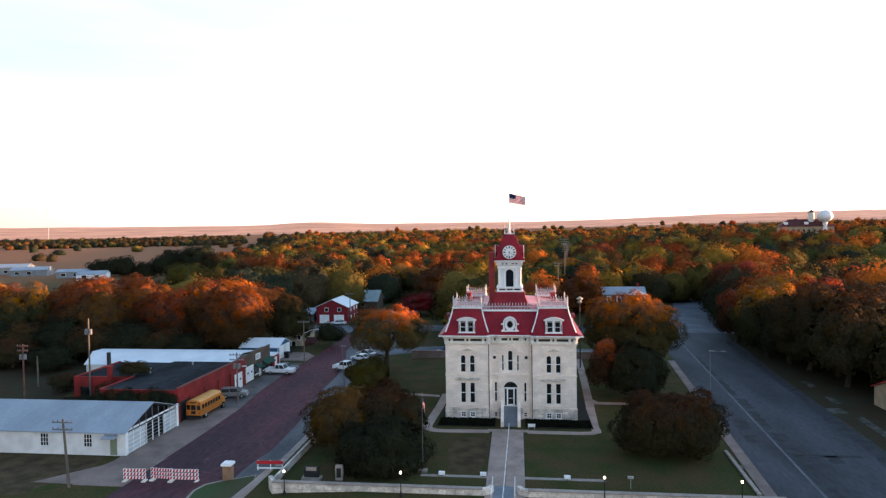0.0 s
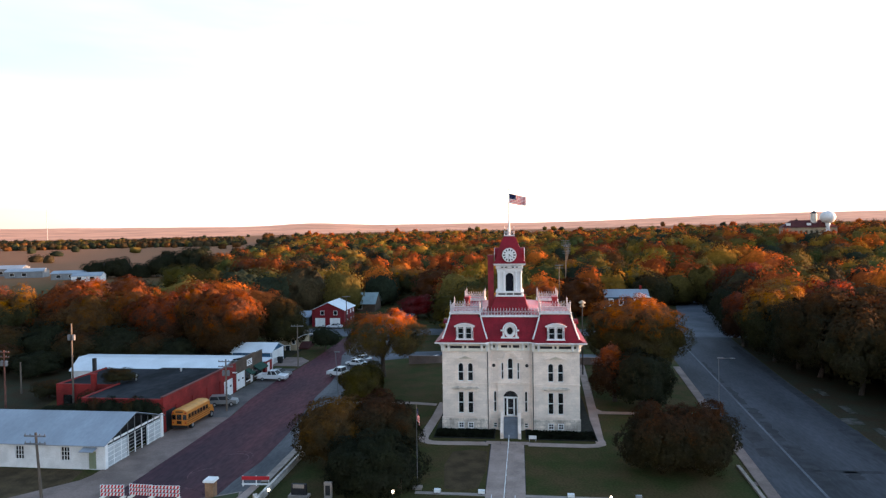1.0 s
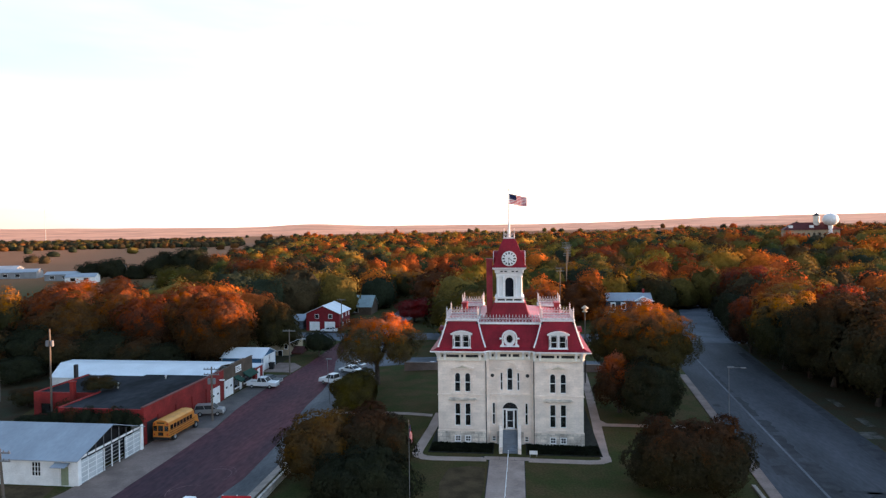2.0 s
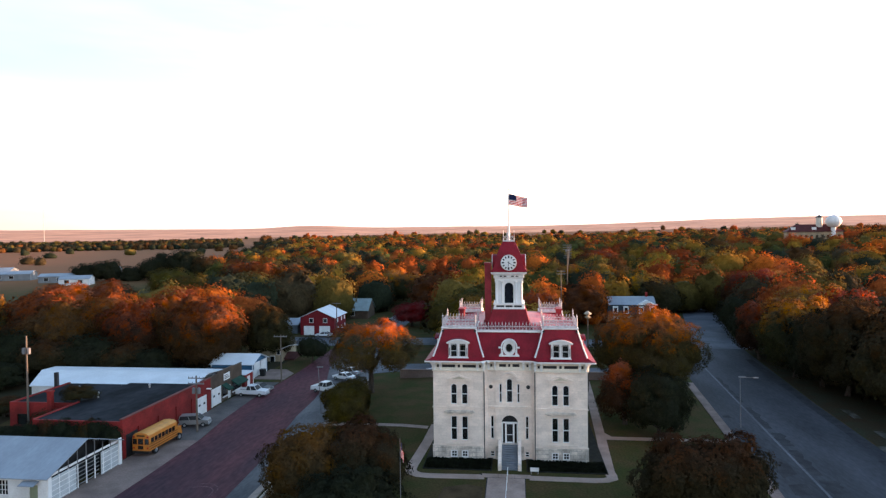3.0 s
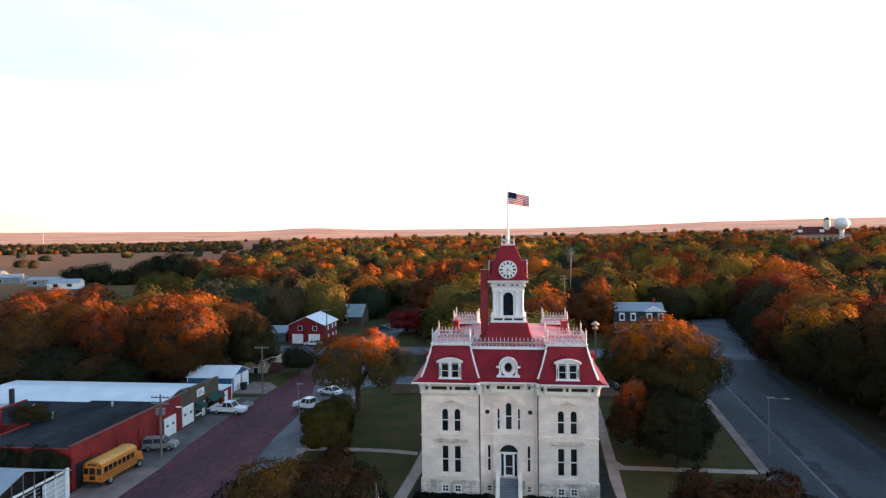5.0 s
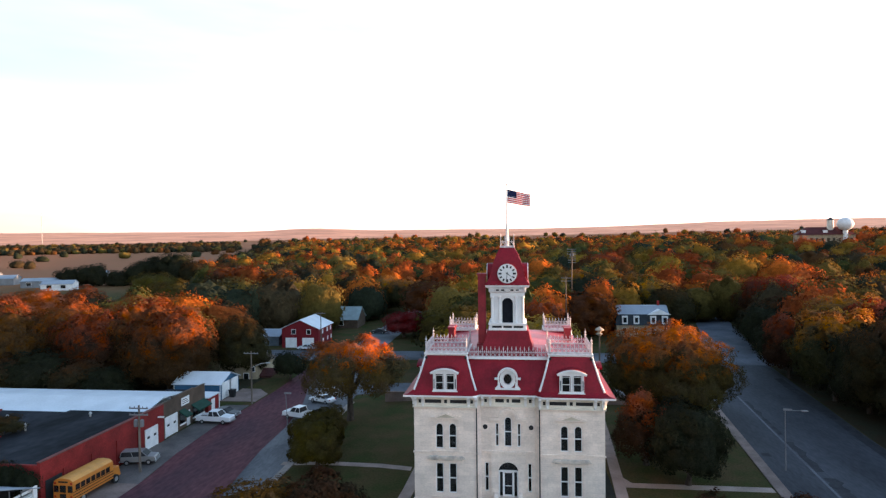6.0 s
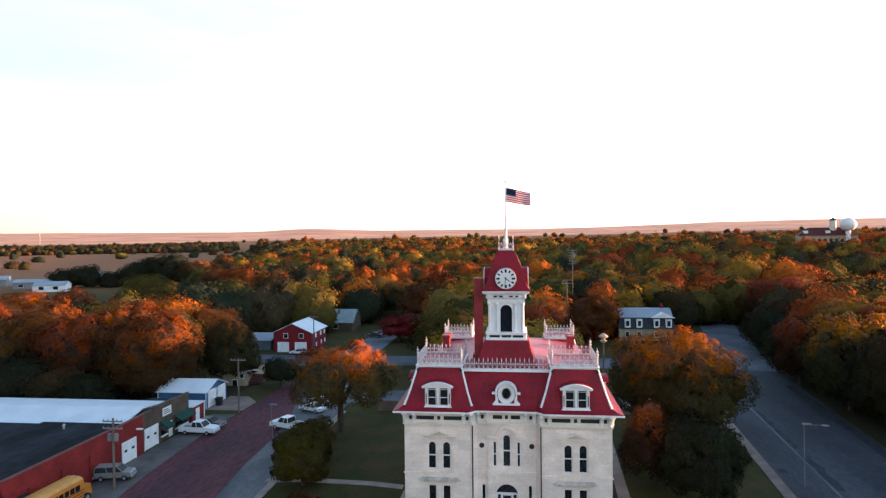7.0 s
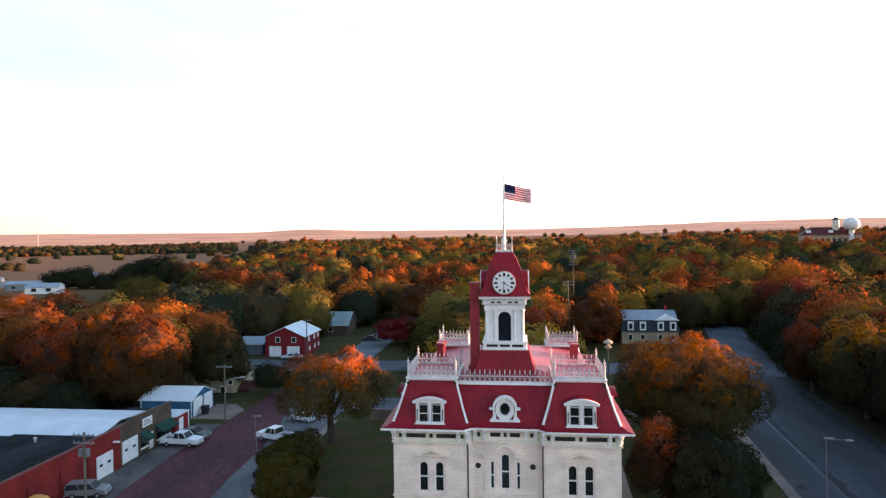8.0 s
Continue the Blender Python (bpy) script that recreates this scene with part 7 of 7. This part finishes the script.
def car(name, label, category, x, y, rz, paint, kind="saloon"):
    """A vehicle whose nose looks along +y before it is turned."""
    c = thing(name, label, category, x, y, 0.04, rz)
    if kind == "pickup":
        L, w = 2.75, 0.95
        side = [(-L, 0.45), (L, 0.42), (L, 1.02), (L - 0.1, 1.12), (1.25, 1.22), (-0.75, 1.2), (-0.77, 0.8), (-L, 0.8)]
        cab = [(1.25, 1.2), (0.7, 1.86), (-0.6, 1.9), (-0.75, 1.19)]
        part("bed_floor", Shape().box(-0.86, -L + 0.06, 0.8, 0.86, -0.8, 0.86), CAR_DARK, c)
        for q in ((-w, -L, -w + 0.09, -0.78), (w - 0.09, -L, w, -0.78), (-w + 0.09, -L, w - 0.09, -L + 0.08)):
            part("bed_side", Shape().box(q[0], q[1], 0.81, q[2], q[3], 1.22), paint, c, bevel=0.02)
    elif kind == "van":
        L, w = 2.1, 0.88
        side = [(-L, 0.4), (L, 0.4), (L, 0.85), (L - 0.15, 1.0), (1.1, 1.1), (-L, 1.1)]
        cab = [(1.15, 1.08), (0.5, 1.62), (-L + 0.15, 1.66), (-L + 0.02, 1.1)]
    else:
        L, w = 2.3, 0.88
        side = [(-L, 0.35), (L, 0.35), (L, 0.72), (L - 0.1, 0.82), (0.95, 0.95), (-1.5, 0.98), (-L, 0.9)]
        cab = [(1.05, 0.94), (0.35, 1.40), (-0.85, 1.42), (-1.65, 0.95)]
    part("body", Shape().prism(side, 0, -w, w), paint, c, bevel=0.08)
    t = 0.14
    lo = [cab[0], cab[3]]
    hi = [cab[1], cab[2]]
    cabin = Shape().loft([[(-w, cab[3][0], cab[3][1]), (w, cab[3][0], cab[3][1]), (w, cab[0][0], cab[0][1]), (-w, cab[0][0], cab[0][1])],
                          [(-w + t, cab[2][0], cab[2][1]), (w - t, cab[2][0], cab[2][1]), (w - t, cab[1][0], cab[1][1]), (-w + t, cab[1][0], cab[1][1])]])
    part("windows", cabin, DARK, c, "dark tinted windows")
    roof = Shape().box(-w + t - 0.02, cab[2][0] - 0.03, cab[2][1] - 0.02, w - t + 0.02, cab[1][0] + 0.05, cab[1][1] + 0.05)
    for sx in (-1, 1):
        for (ya, za), (yb, zb) in ((cab[0], cab[1]), (cab[3], cab[2]), (((cab[0][0] + cab[3][0]) / 2 - 0.1, cab[0][1]), ((cab[1][0] + cab[2][0]) / 2 - 0.1, cab[1][1]))):
            roof.tube((sx * w, ya, za), (sx * (w - t), yb, zb), 0.05, 0.05, 5)
    part("roof", roof, paint, c)
    for sx in (-1, 1):
        part("tail_light", Shape().box(sx * (w - 0.12) - 0.1, -L - 0.02, 0.7, sx * (w - 0.12) + 0.1, -L + 0.02, 0.9), TAIL_RED, c)
        part("headlight", Shape().box(sx * (w - 0.18) - 0.14, L - 0.02, 0.62, sx * (w - 0.18) + 0.14, L + 0.02, 0.76), FLAG_WHITE, c)
    part("bumper", Shape().box(-w, L + 0.0, 0.36, w, L + 0.1, 0.55), STEEL, c)
    part("bumper", Shape().box(-w, -L - 0.1, 0.38, w, -L, 0.56), STEEL, c)
    wheel_set(c, ((-w + 0.1, -L * 0.62), (w - 0.1, -L * 0.62), (-w + 0.1, L * 0.62), (w - 0.1, L * 0.62)), 0.34, 0.22)
    return c


car("pickup_truck", "white pickup truck parked nose out by the shop", "truck", -45.3, 28.3, -92, CAR_WHITE, "pickup")
car("parked_car", "dark car parked behind the white pickup", "car", -45.4, 31.6, -95, CAR_DARK)
car("van", "grey minivan parked beside the brick wall", "van", -46.6, 10.9, -76, CAR_GREY, "van")
car("pickup_truck", "white pickup truck parked under a tree", "truck", -33.0, 31.6, 70, CAR_WHITE, "pickup")
car("parked_car", "white car parked along the square", "car", -32.4, 41.2, 65, CAR_WHITE)
car("parked_car", "silver car parked along the square", "car", -32.4, 45.6, 65, CAR_SILVER)
car("parked_car", "blue car parked behind the retaining wall", "car", -15.0, 47.6, 90, CAR_BLUE)
car("parked_car", "white car parked before the red barn", "car", -52.0, 90.6, 90, CAR_WHITE)
car("parked_car", "white car parked by a house", "car", -33.5, 128, 60, CAR_WHITE)
car("parked_car", "dark car parked by a house", "car", -39.5, 118, 80, CAR_DARK)


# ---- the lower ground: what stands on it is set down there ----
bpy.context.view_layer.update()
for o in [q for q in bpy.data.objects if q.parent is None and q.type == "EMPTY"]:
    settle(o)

# ---- trees on the square ----
tree("bronze", -21.7, -11.3, 7.3, 4.7, 2, 0.05, "round brown and gold tree on the front lawn")
tree("edged", -16.2, -11.0, 7.8, 4.6, 2, 0.05, "dark leafy tree with brown top on the front lawn")
tree("dark", -15.2, -19.6, 7.2, 4.7, 2, 0.03, "very dark leafy tree low over the lawn", base=-1.3)
tree("topped", -25.4, 34.0, 13.8, 7.9, 2, 0.20, "wide olive tree with bright orange top and forked trunk")
tree("olive", -24.0, 13.2, 6.2, 3.0, 2, 0.06, "low olive-brown tree on the lawn")
tree("olive", -26.4, 21.0, 5.2, 3.4, 2, 0.08, "low olive tree beside the kerb")
tree("dome", 22.2, 29.0, 16.0, 8.6, 2, 0.16, "large spreading tree with orange-brown leaves")
tree("rusttop", 16.6, 16.5, 8.8, 4.2, 2, 0.08, "drooping rust-brown tree beside the courthouse")
tree("dark", 20.0, 10.6, 9.2, 3.9, 2, 0.06, "dark green tree beside the walk")
tree("edged", 17.4, -12.4, 7.9, 4.4, 2, 0.05, "dark brown tree on the front lawn", base=-0.3)
tree("edged", 21.4, -12.0, 7.8, 4.3, 2, 0.05, "dark brown tree on the front lawn", base=-0.3)

# ---- trees of the town, one by one where they stand out ----
tree("orangetop", -67.8, 54.5, 16.2, 8.0, 2, 0.03)
tree("orangetop", -76.5, 60, 18.0, 7.6, 2, 0.06)
tree("edged", -58.5, 67, 13.5, 5.4, 2, 0.05)
tree("rusttop", -85, 57, 15.6, 8.0, 2, 0.03)
tree("orangetop", -95, 62, 16.8, 8.0, 2, 0.05)
tree("bronze", -102, 55, 15.8, 7.6, 2, 0.03)
tree("orangetop", -114, 62, 16.8, 8.6, 2, 0.05)
tree("goldtop", -126, 58, 16.0, 8.2, 2, 0.04)
tree("orangetop", -139, 66, 16.4, 9.2, 2, 0.05)
tree("goldtop", -152, 66, 16.0, 9.4)
tree("orangetop", -166, 74, 16.0, 9.8)
# low dark trees, some added to give the woods behind a shaded foot
for x, y, tall, r, colour in ((-76, 47, 7.0, 4.6, "dark"), (-82, 48, 8.0, 5.2, "edged"), (-91, 48, 9.5, 6.0, "dark"), (-98, 45, 9.0, 5.4, "edged"), (-107, 47, 10.5, 6.4, "dark"), (-116, 46, 9.5, 6.4, "edged"),
                              (-126, 45, 11.5, 7.0, "dark"), (-138, 48, 11.0, 7.2, "edged"), (-150, 50, 11.5, 7.6, "dark"), (-101, 35, 6.0, 4.4, "dark"), (-113, 38, 7.0, 5.0, "edged"), (-125, 34, 8.0, 5.5, "dark")):
    tree(colour, x, y, tall, r, base=-0.6)
tree("rusttop", -92, 84, 13.5, 7)
tree("olive", -76, 76, 12.5, 6.5)
tree("orange", -160, 130, 12, 10)
tree("rust", -148, 138, 12, 8)
for x, y, tall, r, colour in ((-264, 283, 14, 7.0, "dark"), (-252, 286, 16, 8.5, "dark"), (-238, 290, 12, 7.5, "dark"), (-226, 297, 19, 10.0, "dark"), (-209, 301, 22, 11.5, "dark"), (-193, 298, 17, 9.0, "edged")):
    tree(colour, x, y, tall, r, base=-3.0)
tree("olive", -158, 196, 13, 9.5, 2)
tree("olive", -118, 140, 13.5, 8.5, 2)
tree("dark", -46.5, 64, 6.0, 3.2)
tree("olive", -110, 126, 13.5, 8)
tree("olive", -106, 158, 13, 11)
tree("orangetop", -122, 198, 16, 10)
tree("orangetop", -101, 192, 14, 10)
tree("goldtop", -52, 172, 13.5, 11, 2)
tree("goldtop", -40, 166, 12.5, 7)
tree("green", -50, 230, 13, 11)
tree("crimson", -31, 112, 7.0, 5.5)
tree("brown", -27, 146, 13, 10)
tree("olive", -12.5, 80, 12, 8.5)
tree("olive", -6, 90, 12, 8)
tree("rusttop", 6.0, 92, 12.6, 6)
tree("brown", 18, 112, 12.5, 8)
tree("goldtop", 24, 200, 13, 8)
tree("orangetop", 49, 300, 15, 13)
tree("goldtop", 46, 182, 13, 8)
tree("olive", 71, 208, 13, 12)
tree("orangetop", 76, 134, 16.5, 8.5, 2)
tree("goldtop", 84, 140, 14, 8)
tree("goldtop", 70, 80, 14.5, 9, 2)
tree("edged", 82, 70, 13.5, 8, 2)
tree("edged", 72, 50, 12.5, 8)
tree("edged", 86, 56, 13.5, 8)
tree("edged", 68, 34, 15.0, 8)
tree("edged", 76, 20, 12, 8)
tree("edged", 88, 38, 13, 8)
tree("edged", 66, -8, 11, 7)
tree("edged", 78, 2, 12, 8)
tree("edged", -85, 19, 3.4, 2.8)
tree("edged", 56.5, 35.5, 15.6, 6.4, 2, 0.06)
tree("goldtop", 54.0, 49.5, 16.0, 6.2, 2, 0.05)
tree("rusttop", 53.5, 66.5, 12.0, 4.4, 2, 0.10)
for x, y, tall, colour in ((57, 23, 13.5, "edged"), (60, 28, 14.5, "edged"), (55.5, 42, 13.0, "dark"), (60, 44, 14.5, "edged"), (57, 58, 13.0, "edged"), (56, 74, 11.5, "dark"), (63, 70, 13.0, "goldtop"), (60.8, 96, 11.0, "dark"), (64.4, 108, 11.5, "edged"), (64, 14, 13.0, "edged")):
    tree(colour, x, y, tall + 1.2, 5.6, base=-1.2)
tree("edged", 46.0, 128, 13, 6.5)
tree("goldtop", 45, 143, 13, 7)
SHRUB = "dark overgrown shrub beside the brick garage"
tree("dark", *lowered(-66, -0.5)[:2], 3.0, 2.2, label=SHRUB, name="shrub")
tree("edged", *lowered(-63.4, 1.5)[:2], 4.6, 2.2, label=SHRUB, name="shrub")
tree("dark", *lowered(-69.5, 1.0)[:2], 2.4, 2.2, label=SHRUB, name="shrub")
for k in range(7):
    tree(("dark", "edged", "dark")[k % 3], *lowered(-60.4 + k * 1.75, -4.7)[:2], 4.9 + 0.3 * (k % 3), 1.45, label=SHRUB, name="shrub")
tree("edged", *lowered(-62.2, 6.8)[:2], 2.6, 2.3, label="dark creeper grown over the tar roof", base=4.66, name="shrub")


# ---- the woods ----
def keep_clear(x, y, r):
    """Streets, yards and houses where no tree of the woods stands."""
    if -120 < y < 57 and -52 - r < x < 49 + r * 0.75:
        return True
    if -120 < y < 33 + r and -88 < x < -28:
        return True
    if -120 < y < 20 and x < -60:
        return True
    if abs(y - 84) < 6 + r * 0.7 and -66 < x < 66:
        return True
    if -43 - r < x < -31 + r and 56 < y < 190:
        return True
    if 36 - r < x < 56 + r * 0.7 and 56 < y < 96 or (90 <= y < 150 and 40 + (y - 90) * 0.28 - r < x < 57 + (y - 90) * 0.22 + r):
        return True
    for hx, hy, hr in ((-55, 98, 11), (-64, 98, 5), (-47, 131, 8), (-55, 62, 6), (38, 112, 11), (60, 6, 9), (-275, 273, 20), (-318, 286, 18), (-346, 300, 18), (-292, 336, 18), (-252, 256, 14), (-205, 335, 14), (-226, 300, 12), (219, 424, 18), (236, 410, 8), (-25, 70, 13), (-27, 100, 9), (-40, 119, 5), (-52, 89, 9), (-56, 42, 9), (-55, 60, 7), (-43, 66, 6), (-58, 84, 13), (33, 106, 13), (30, 96, 11), (27, 86, 9), (20, 64, 9), (23, 75, 8)):
        if math.hypot(x - hx, y - hy) < hr + r * 0.7:
            return True
    return False


PALETTE = ["olive"] * 8 + ["brown"] * 4 + ["green"] * 10 + ["rust"] * 2 + ["orange"] * 4 + ["gold"] * 4 + ["goldtop"] * 9 + ["rusttop"] * 4 + ["orangetop"] * 6 + ["dark"] * 7 + ["edged"] * 3
wood_rng = random.Random(5)
cells = {}
for o in bpy.data.objects:
    if o.name.split(".")[0] == "tree":
        cells.setdefault((int(o.location.x // 20), int(o.location.y // 20)), []).append((o.location.x, o.location.y, 5.5))


def free(x, y, r, pack):
    i, j = int(x // 20), int(y // 20)
    return all(math.hypot(x - a, y - b) > pack * (r + q) for di in (-1, 0, 1) for dj in (-1, 0, 1) for a, b, q in cells.get((i + di, j + dj), ()))


def in_town(x, y):
    """How thickly the trees stand: woods over the town, open fields with tree rows to the north-east, range beyond."""
    dx, dy = x - 1, y + 55
    d, a = math.hypot(dx, dy), math.degrees(math.atan2(dx, dy))
    if a < -27.5 and 205 < d < 345 or a < -34 and 185 < d < 480 or 20.8 < a < 27.5 and 469 < d < 575 or abs(dx - dy * 0.0873) < 4 and d > 150:
        return 0.0
    wide = smoothstep(-30, -21, a)
    edge = 320 + 860 * wide + 170 * smoothstep(10, 35, a) + (50 + 60 * wide) * noise.noise((x / 160, y / 160, 5.0))
    if d > edge:
        row = d + 45 * noise.noise((x / 260, y / 260, 9.0))
        return 0.8 if wide <= 0.6 and any(p < row < q for p, q in ((1120, 1300), (1400, 1560), (1650, 1700))) else 0.006
    gap = noise.noise((x / 110, y / 110, 1.0))
    return 1.0 if d < 230 or gap > -0.42 else 0.15


spots = []
for ring in range(34000):
    d = 40 + 1900 * wood_rng.random() ** 1.1
    # past the view's right edge too: unseen trees added to block the low sun
    a = radians(wood_rng.uniform(-56, 110) if d < 230 else wood_rng.uniform(-44, 36))
    x, y = d * math.sin(a), d * math.cos(a) - 15
    if a > radians(75) and x < 62:
        continue
    r = wood_rng.uniform(4.8, 8.4)
    if wood_rng.random() > in_town(x, y) or keep_clear(x, y, r) or not free(x, y, r, 0.66 if d < 170 else 0.84):
        continue
    cells.setdefault((int(x // 20), int(y // 20)), []).append((x, y, r))
    hue = wood_rng.choice(PALETTE)
    if x > 50 and y < 150 and wood_rng.random() < 0.9:
        hue = wood_rng.choice(("goldtop", "edged", "dark", "edged", "rusttop", "olive", "dark"))
    if x < -50 and y < 80 and wood_rng.random() < 0.9:
        hue = wood_rng.choice(("rusttop", "orangetop", "brown", "edged", "rust", "dark"))
    elif x < -45 and y < 290 and wood_rng.random() < 0.85:
        hue = wood_rng.choice(("green", "olive", "dark", "edged", "olive", "rusttop", "edged", "orangetop"))
    if a > radians(17) and d > 150 and wood_rng.random() < 0.8:
        hue = wood_rng.choice(("rust", "brown", "rusttop", "dark", "goldtop", "edged", "green", "brown", "orangetop", "olive", "dark"))
    if d > 520 and a < radians(-22):
        hue = wood_rng.choice(("brown", "olive", "edged", "edged", "dark", "dark"))
    if d > 560 and a < radians(-24):
        r *= 0.72
    spots.append((x, y, r, (wood_rng.uniform(7.5, 13.0) + 0.4 * r) * (1 if d < 260 else 0.9 if d < 560 or a > radians(-24) else 0.62), hue))
spots.sort(key=lambda q: math.hypot(q[0], q[1] + 60))
NEAR = 90
for x, y, r, tall, colour in spots[:NEAR]:
    tree(colour, x, y, tall, r, 1)


def far_woods(some):
    """The trees too many to count, out to the edge of the town: clumps of leaves in one mesh, each tree with its own hue."""
    kinds = []
    for k in range(10):
        kinds.append([crown_data(np.random.default_rng(500 + 400 * j + k), 1.0, 1.55, leaves, size, (1, 1, 0)[j], puffs)[:3] for j, (leaves, size, puffs) in enumerate(((1500, 0.085, 22), (430, 0.135, 14), (120, 0.24, 9)))])
    dim = {"crimson": (0.13, 0.022, 0.014), "gold": (0.20, 0.118, 0.016), "olive": (0.062, 0.050, 0.014), "brown": (0.085, 0.038, 0.013), "green": (0.032, 0.038, 0.014), "rust": (0.21, 0.045, 0.011), "orange": (0.29, 0.070, 0.012), "goldtop": (0.048, 0.046, 0.014),
           "rusttop": (0.065, 0.029, 0.011), "orangetop": (0.080, 0.032, 0.010), "dark": (0.024, 0.029, 0.017), "edged": (0.042, 0.031, 0.016), "bronze": (0.11, 0.06, 0.02)}
    tops = {"goldtop": (0.25, 0.125, 0.018), "rusttop": (0.28, 0.066, 0.015), "orangetop": (0.42, 0.105, 0.014), "green": (0.062, 0.064, 0.018), "olive": (0.120, 0.082, 0.020)}
    vs, fs, cols, turned, k = [], [], [], [], 0
    for n, (x, y, r, tall, colour) in enumerate(some):
        d = math.hypot(x, y)
        verts, faces, ways = kinds[n % 10][0 if d < 300 else 1 if d < 620 else 2]
        a = n * 2.4
        m = np.array([[math.cos(a), -math.sin(a), 0], [math.sin(a), math.cos(a), 0], [0, 0, 1]])
        v = (verts @ m.T) * (r, r, tall / 1.5) + (x, y, height(x, y) - 0.6)
        vs.append(v)
        turned.append(ways @ m.T)
        fs += [tuple(k + i for i in f) for f in faces]
        k += len(v)
        j = 0.7 + 0.6 * ((n * 0.618) % 1)
        # colour rises from low to top: turned leaves, with light on the tops painted in
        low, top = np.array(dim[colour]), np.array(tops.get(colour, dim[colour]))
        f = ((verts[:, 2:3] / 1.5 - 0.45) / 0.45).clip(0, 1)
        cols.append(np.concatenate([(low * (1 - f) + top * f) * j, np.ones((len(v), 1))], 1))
    m = bpy.data.materials.new("far_leaves")
    m.use_nodes = True
    me = foliage_mesh("woods", np.concatenate(vs), fs, np.concatenate(turned), m)
    att = me.color_attributes.new("hue", "FLOAT_COLOR", "POINT")
    att.data.foreach_set("color", np.concatenate(cols).astype(np.float32).ravel())
    n, l = m.node_tree.nodes, m.node_tree.links
    p = n["Principled BSDF"]
    p.inputs["Roughness"].default_value, p.inputs["Specular IOR Level"].default_value = 0.9, 0.03
    at, geo, val, hsv = n.new("ShaderNodeAttribute"), n.new("ShaderNodeNewGeometry"), n.new("ShaderNodeMapRange"), n.new("ShaderNodeHueSaturation")
    at.attribute_name = "hue"
    val.inputs["To Min"].default_value, val.inputs["To Max"].default_value = 0.96, 1.04
    l.new(geo.outputs["Random Per Island"], val.inputs[0]), l.new(val.outputs[0], hsv.inputs["Value"])
    l.new(at.outputs["Color"], hsv.inputs["Color"])
    face_outward(m, hsv.outputs[0])
    ob = new("woods", me)
    return tagged(ob, "autumn woods of orange, brown and green trees over the town", "woods", kind="stuff")


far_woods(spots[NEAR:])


def ground_cover(x0, x1, y0, y1, n, seed):
    """Low dark shrubs along the foot of the wall."""
    rng = np.random.default_rng(seed)
    p = np.stack([rng.uniform(x0, x1, n), rng.uniform(y0, y1, n), 0.1 + 0.24 * rng.random(n) ** 1.5], 1)
    u = rng.normal(size=(n, 3))
    u /= np.linalg.norm(u, axis=1)[:, None]
    w = np.cross(u, rng.normal(size=(n, 3)))
    w /= np.linalg.norm(w, axis=1)[:, None]
    q = np.stack([p - u * 0.16, p - w * 0.1, p + u * 0.16, p + w * 0.1], 1).reshape(-1, 3)
    up = np.tile((0.0, 0.0, 1.0), (len(q), 1)) + rng.normal(scale=0.3, size=(len(q), 3))
    me = foliage_mesh("ground_cover", q, np.arange(len(q)).reshape(-1, 4).tolist(), up, LEAF["dark"])
    return tagged(new("ground_cover", me), "low dark green shrubs along the courthouse wall", "shrubs", kind="stuff")


ground_cover(-10.2, -2.3, -3.2, -0.2, 5000, 3)
ground_cover(2.2, 11.2, -3.2, -0.2, 5000, 4)
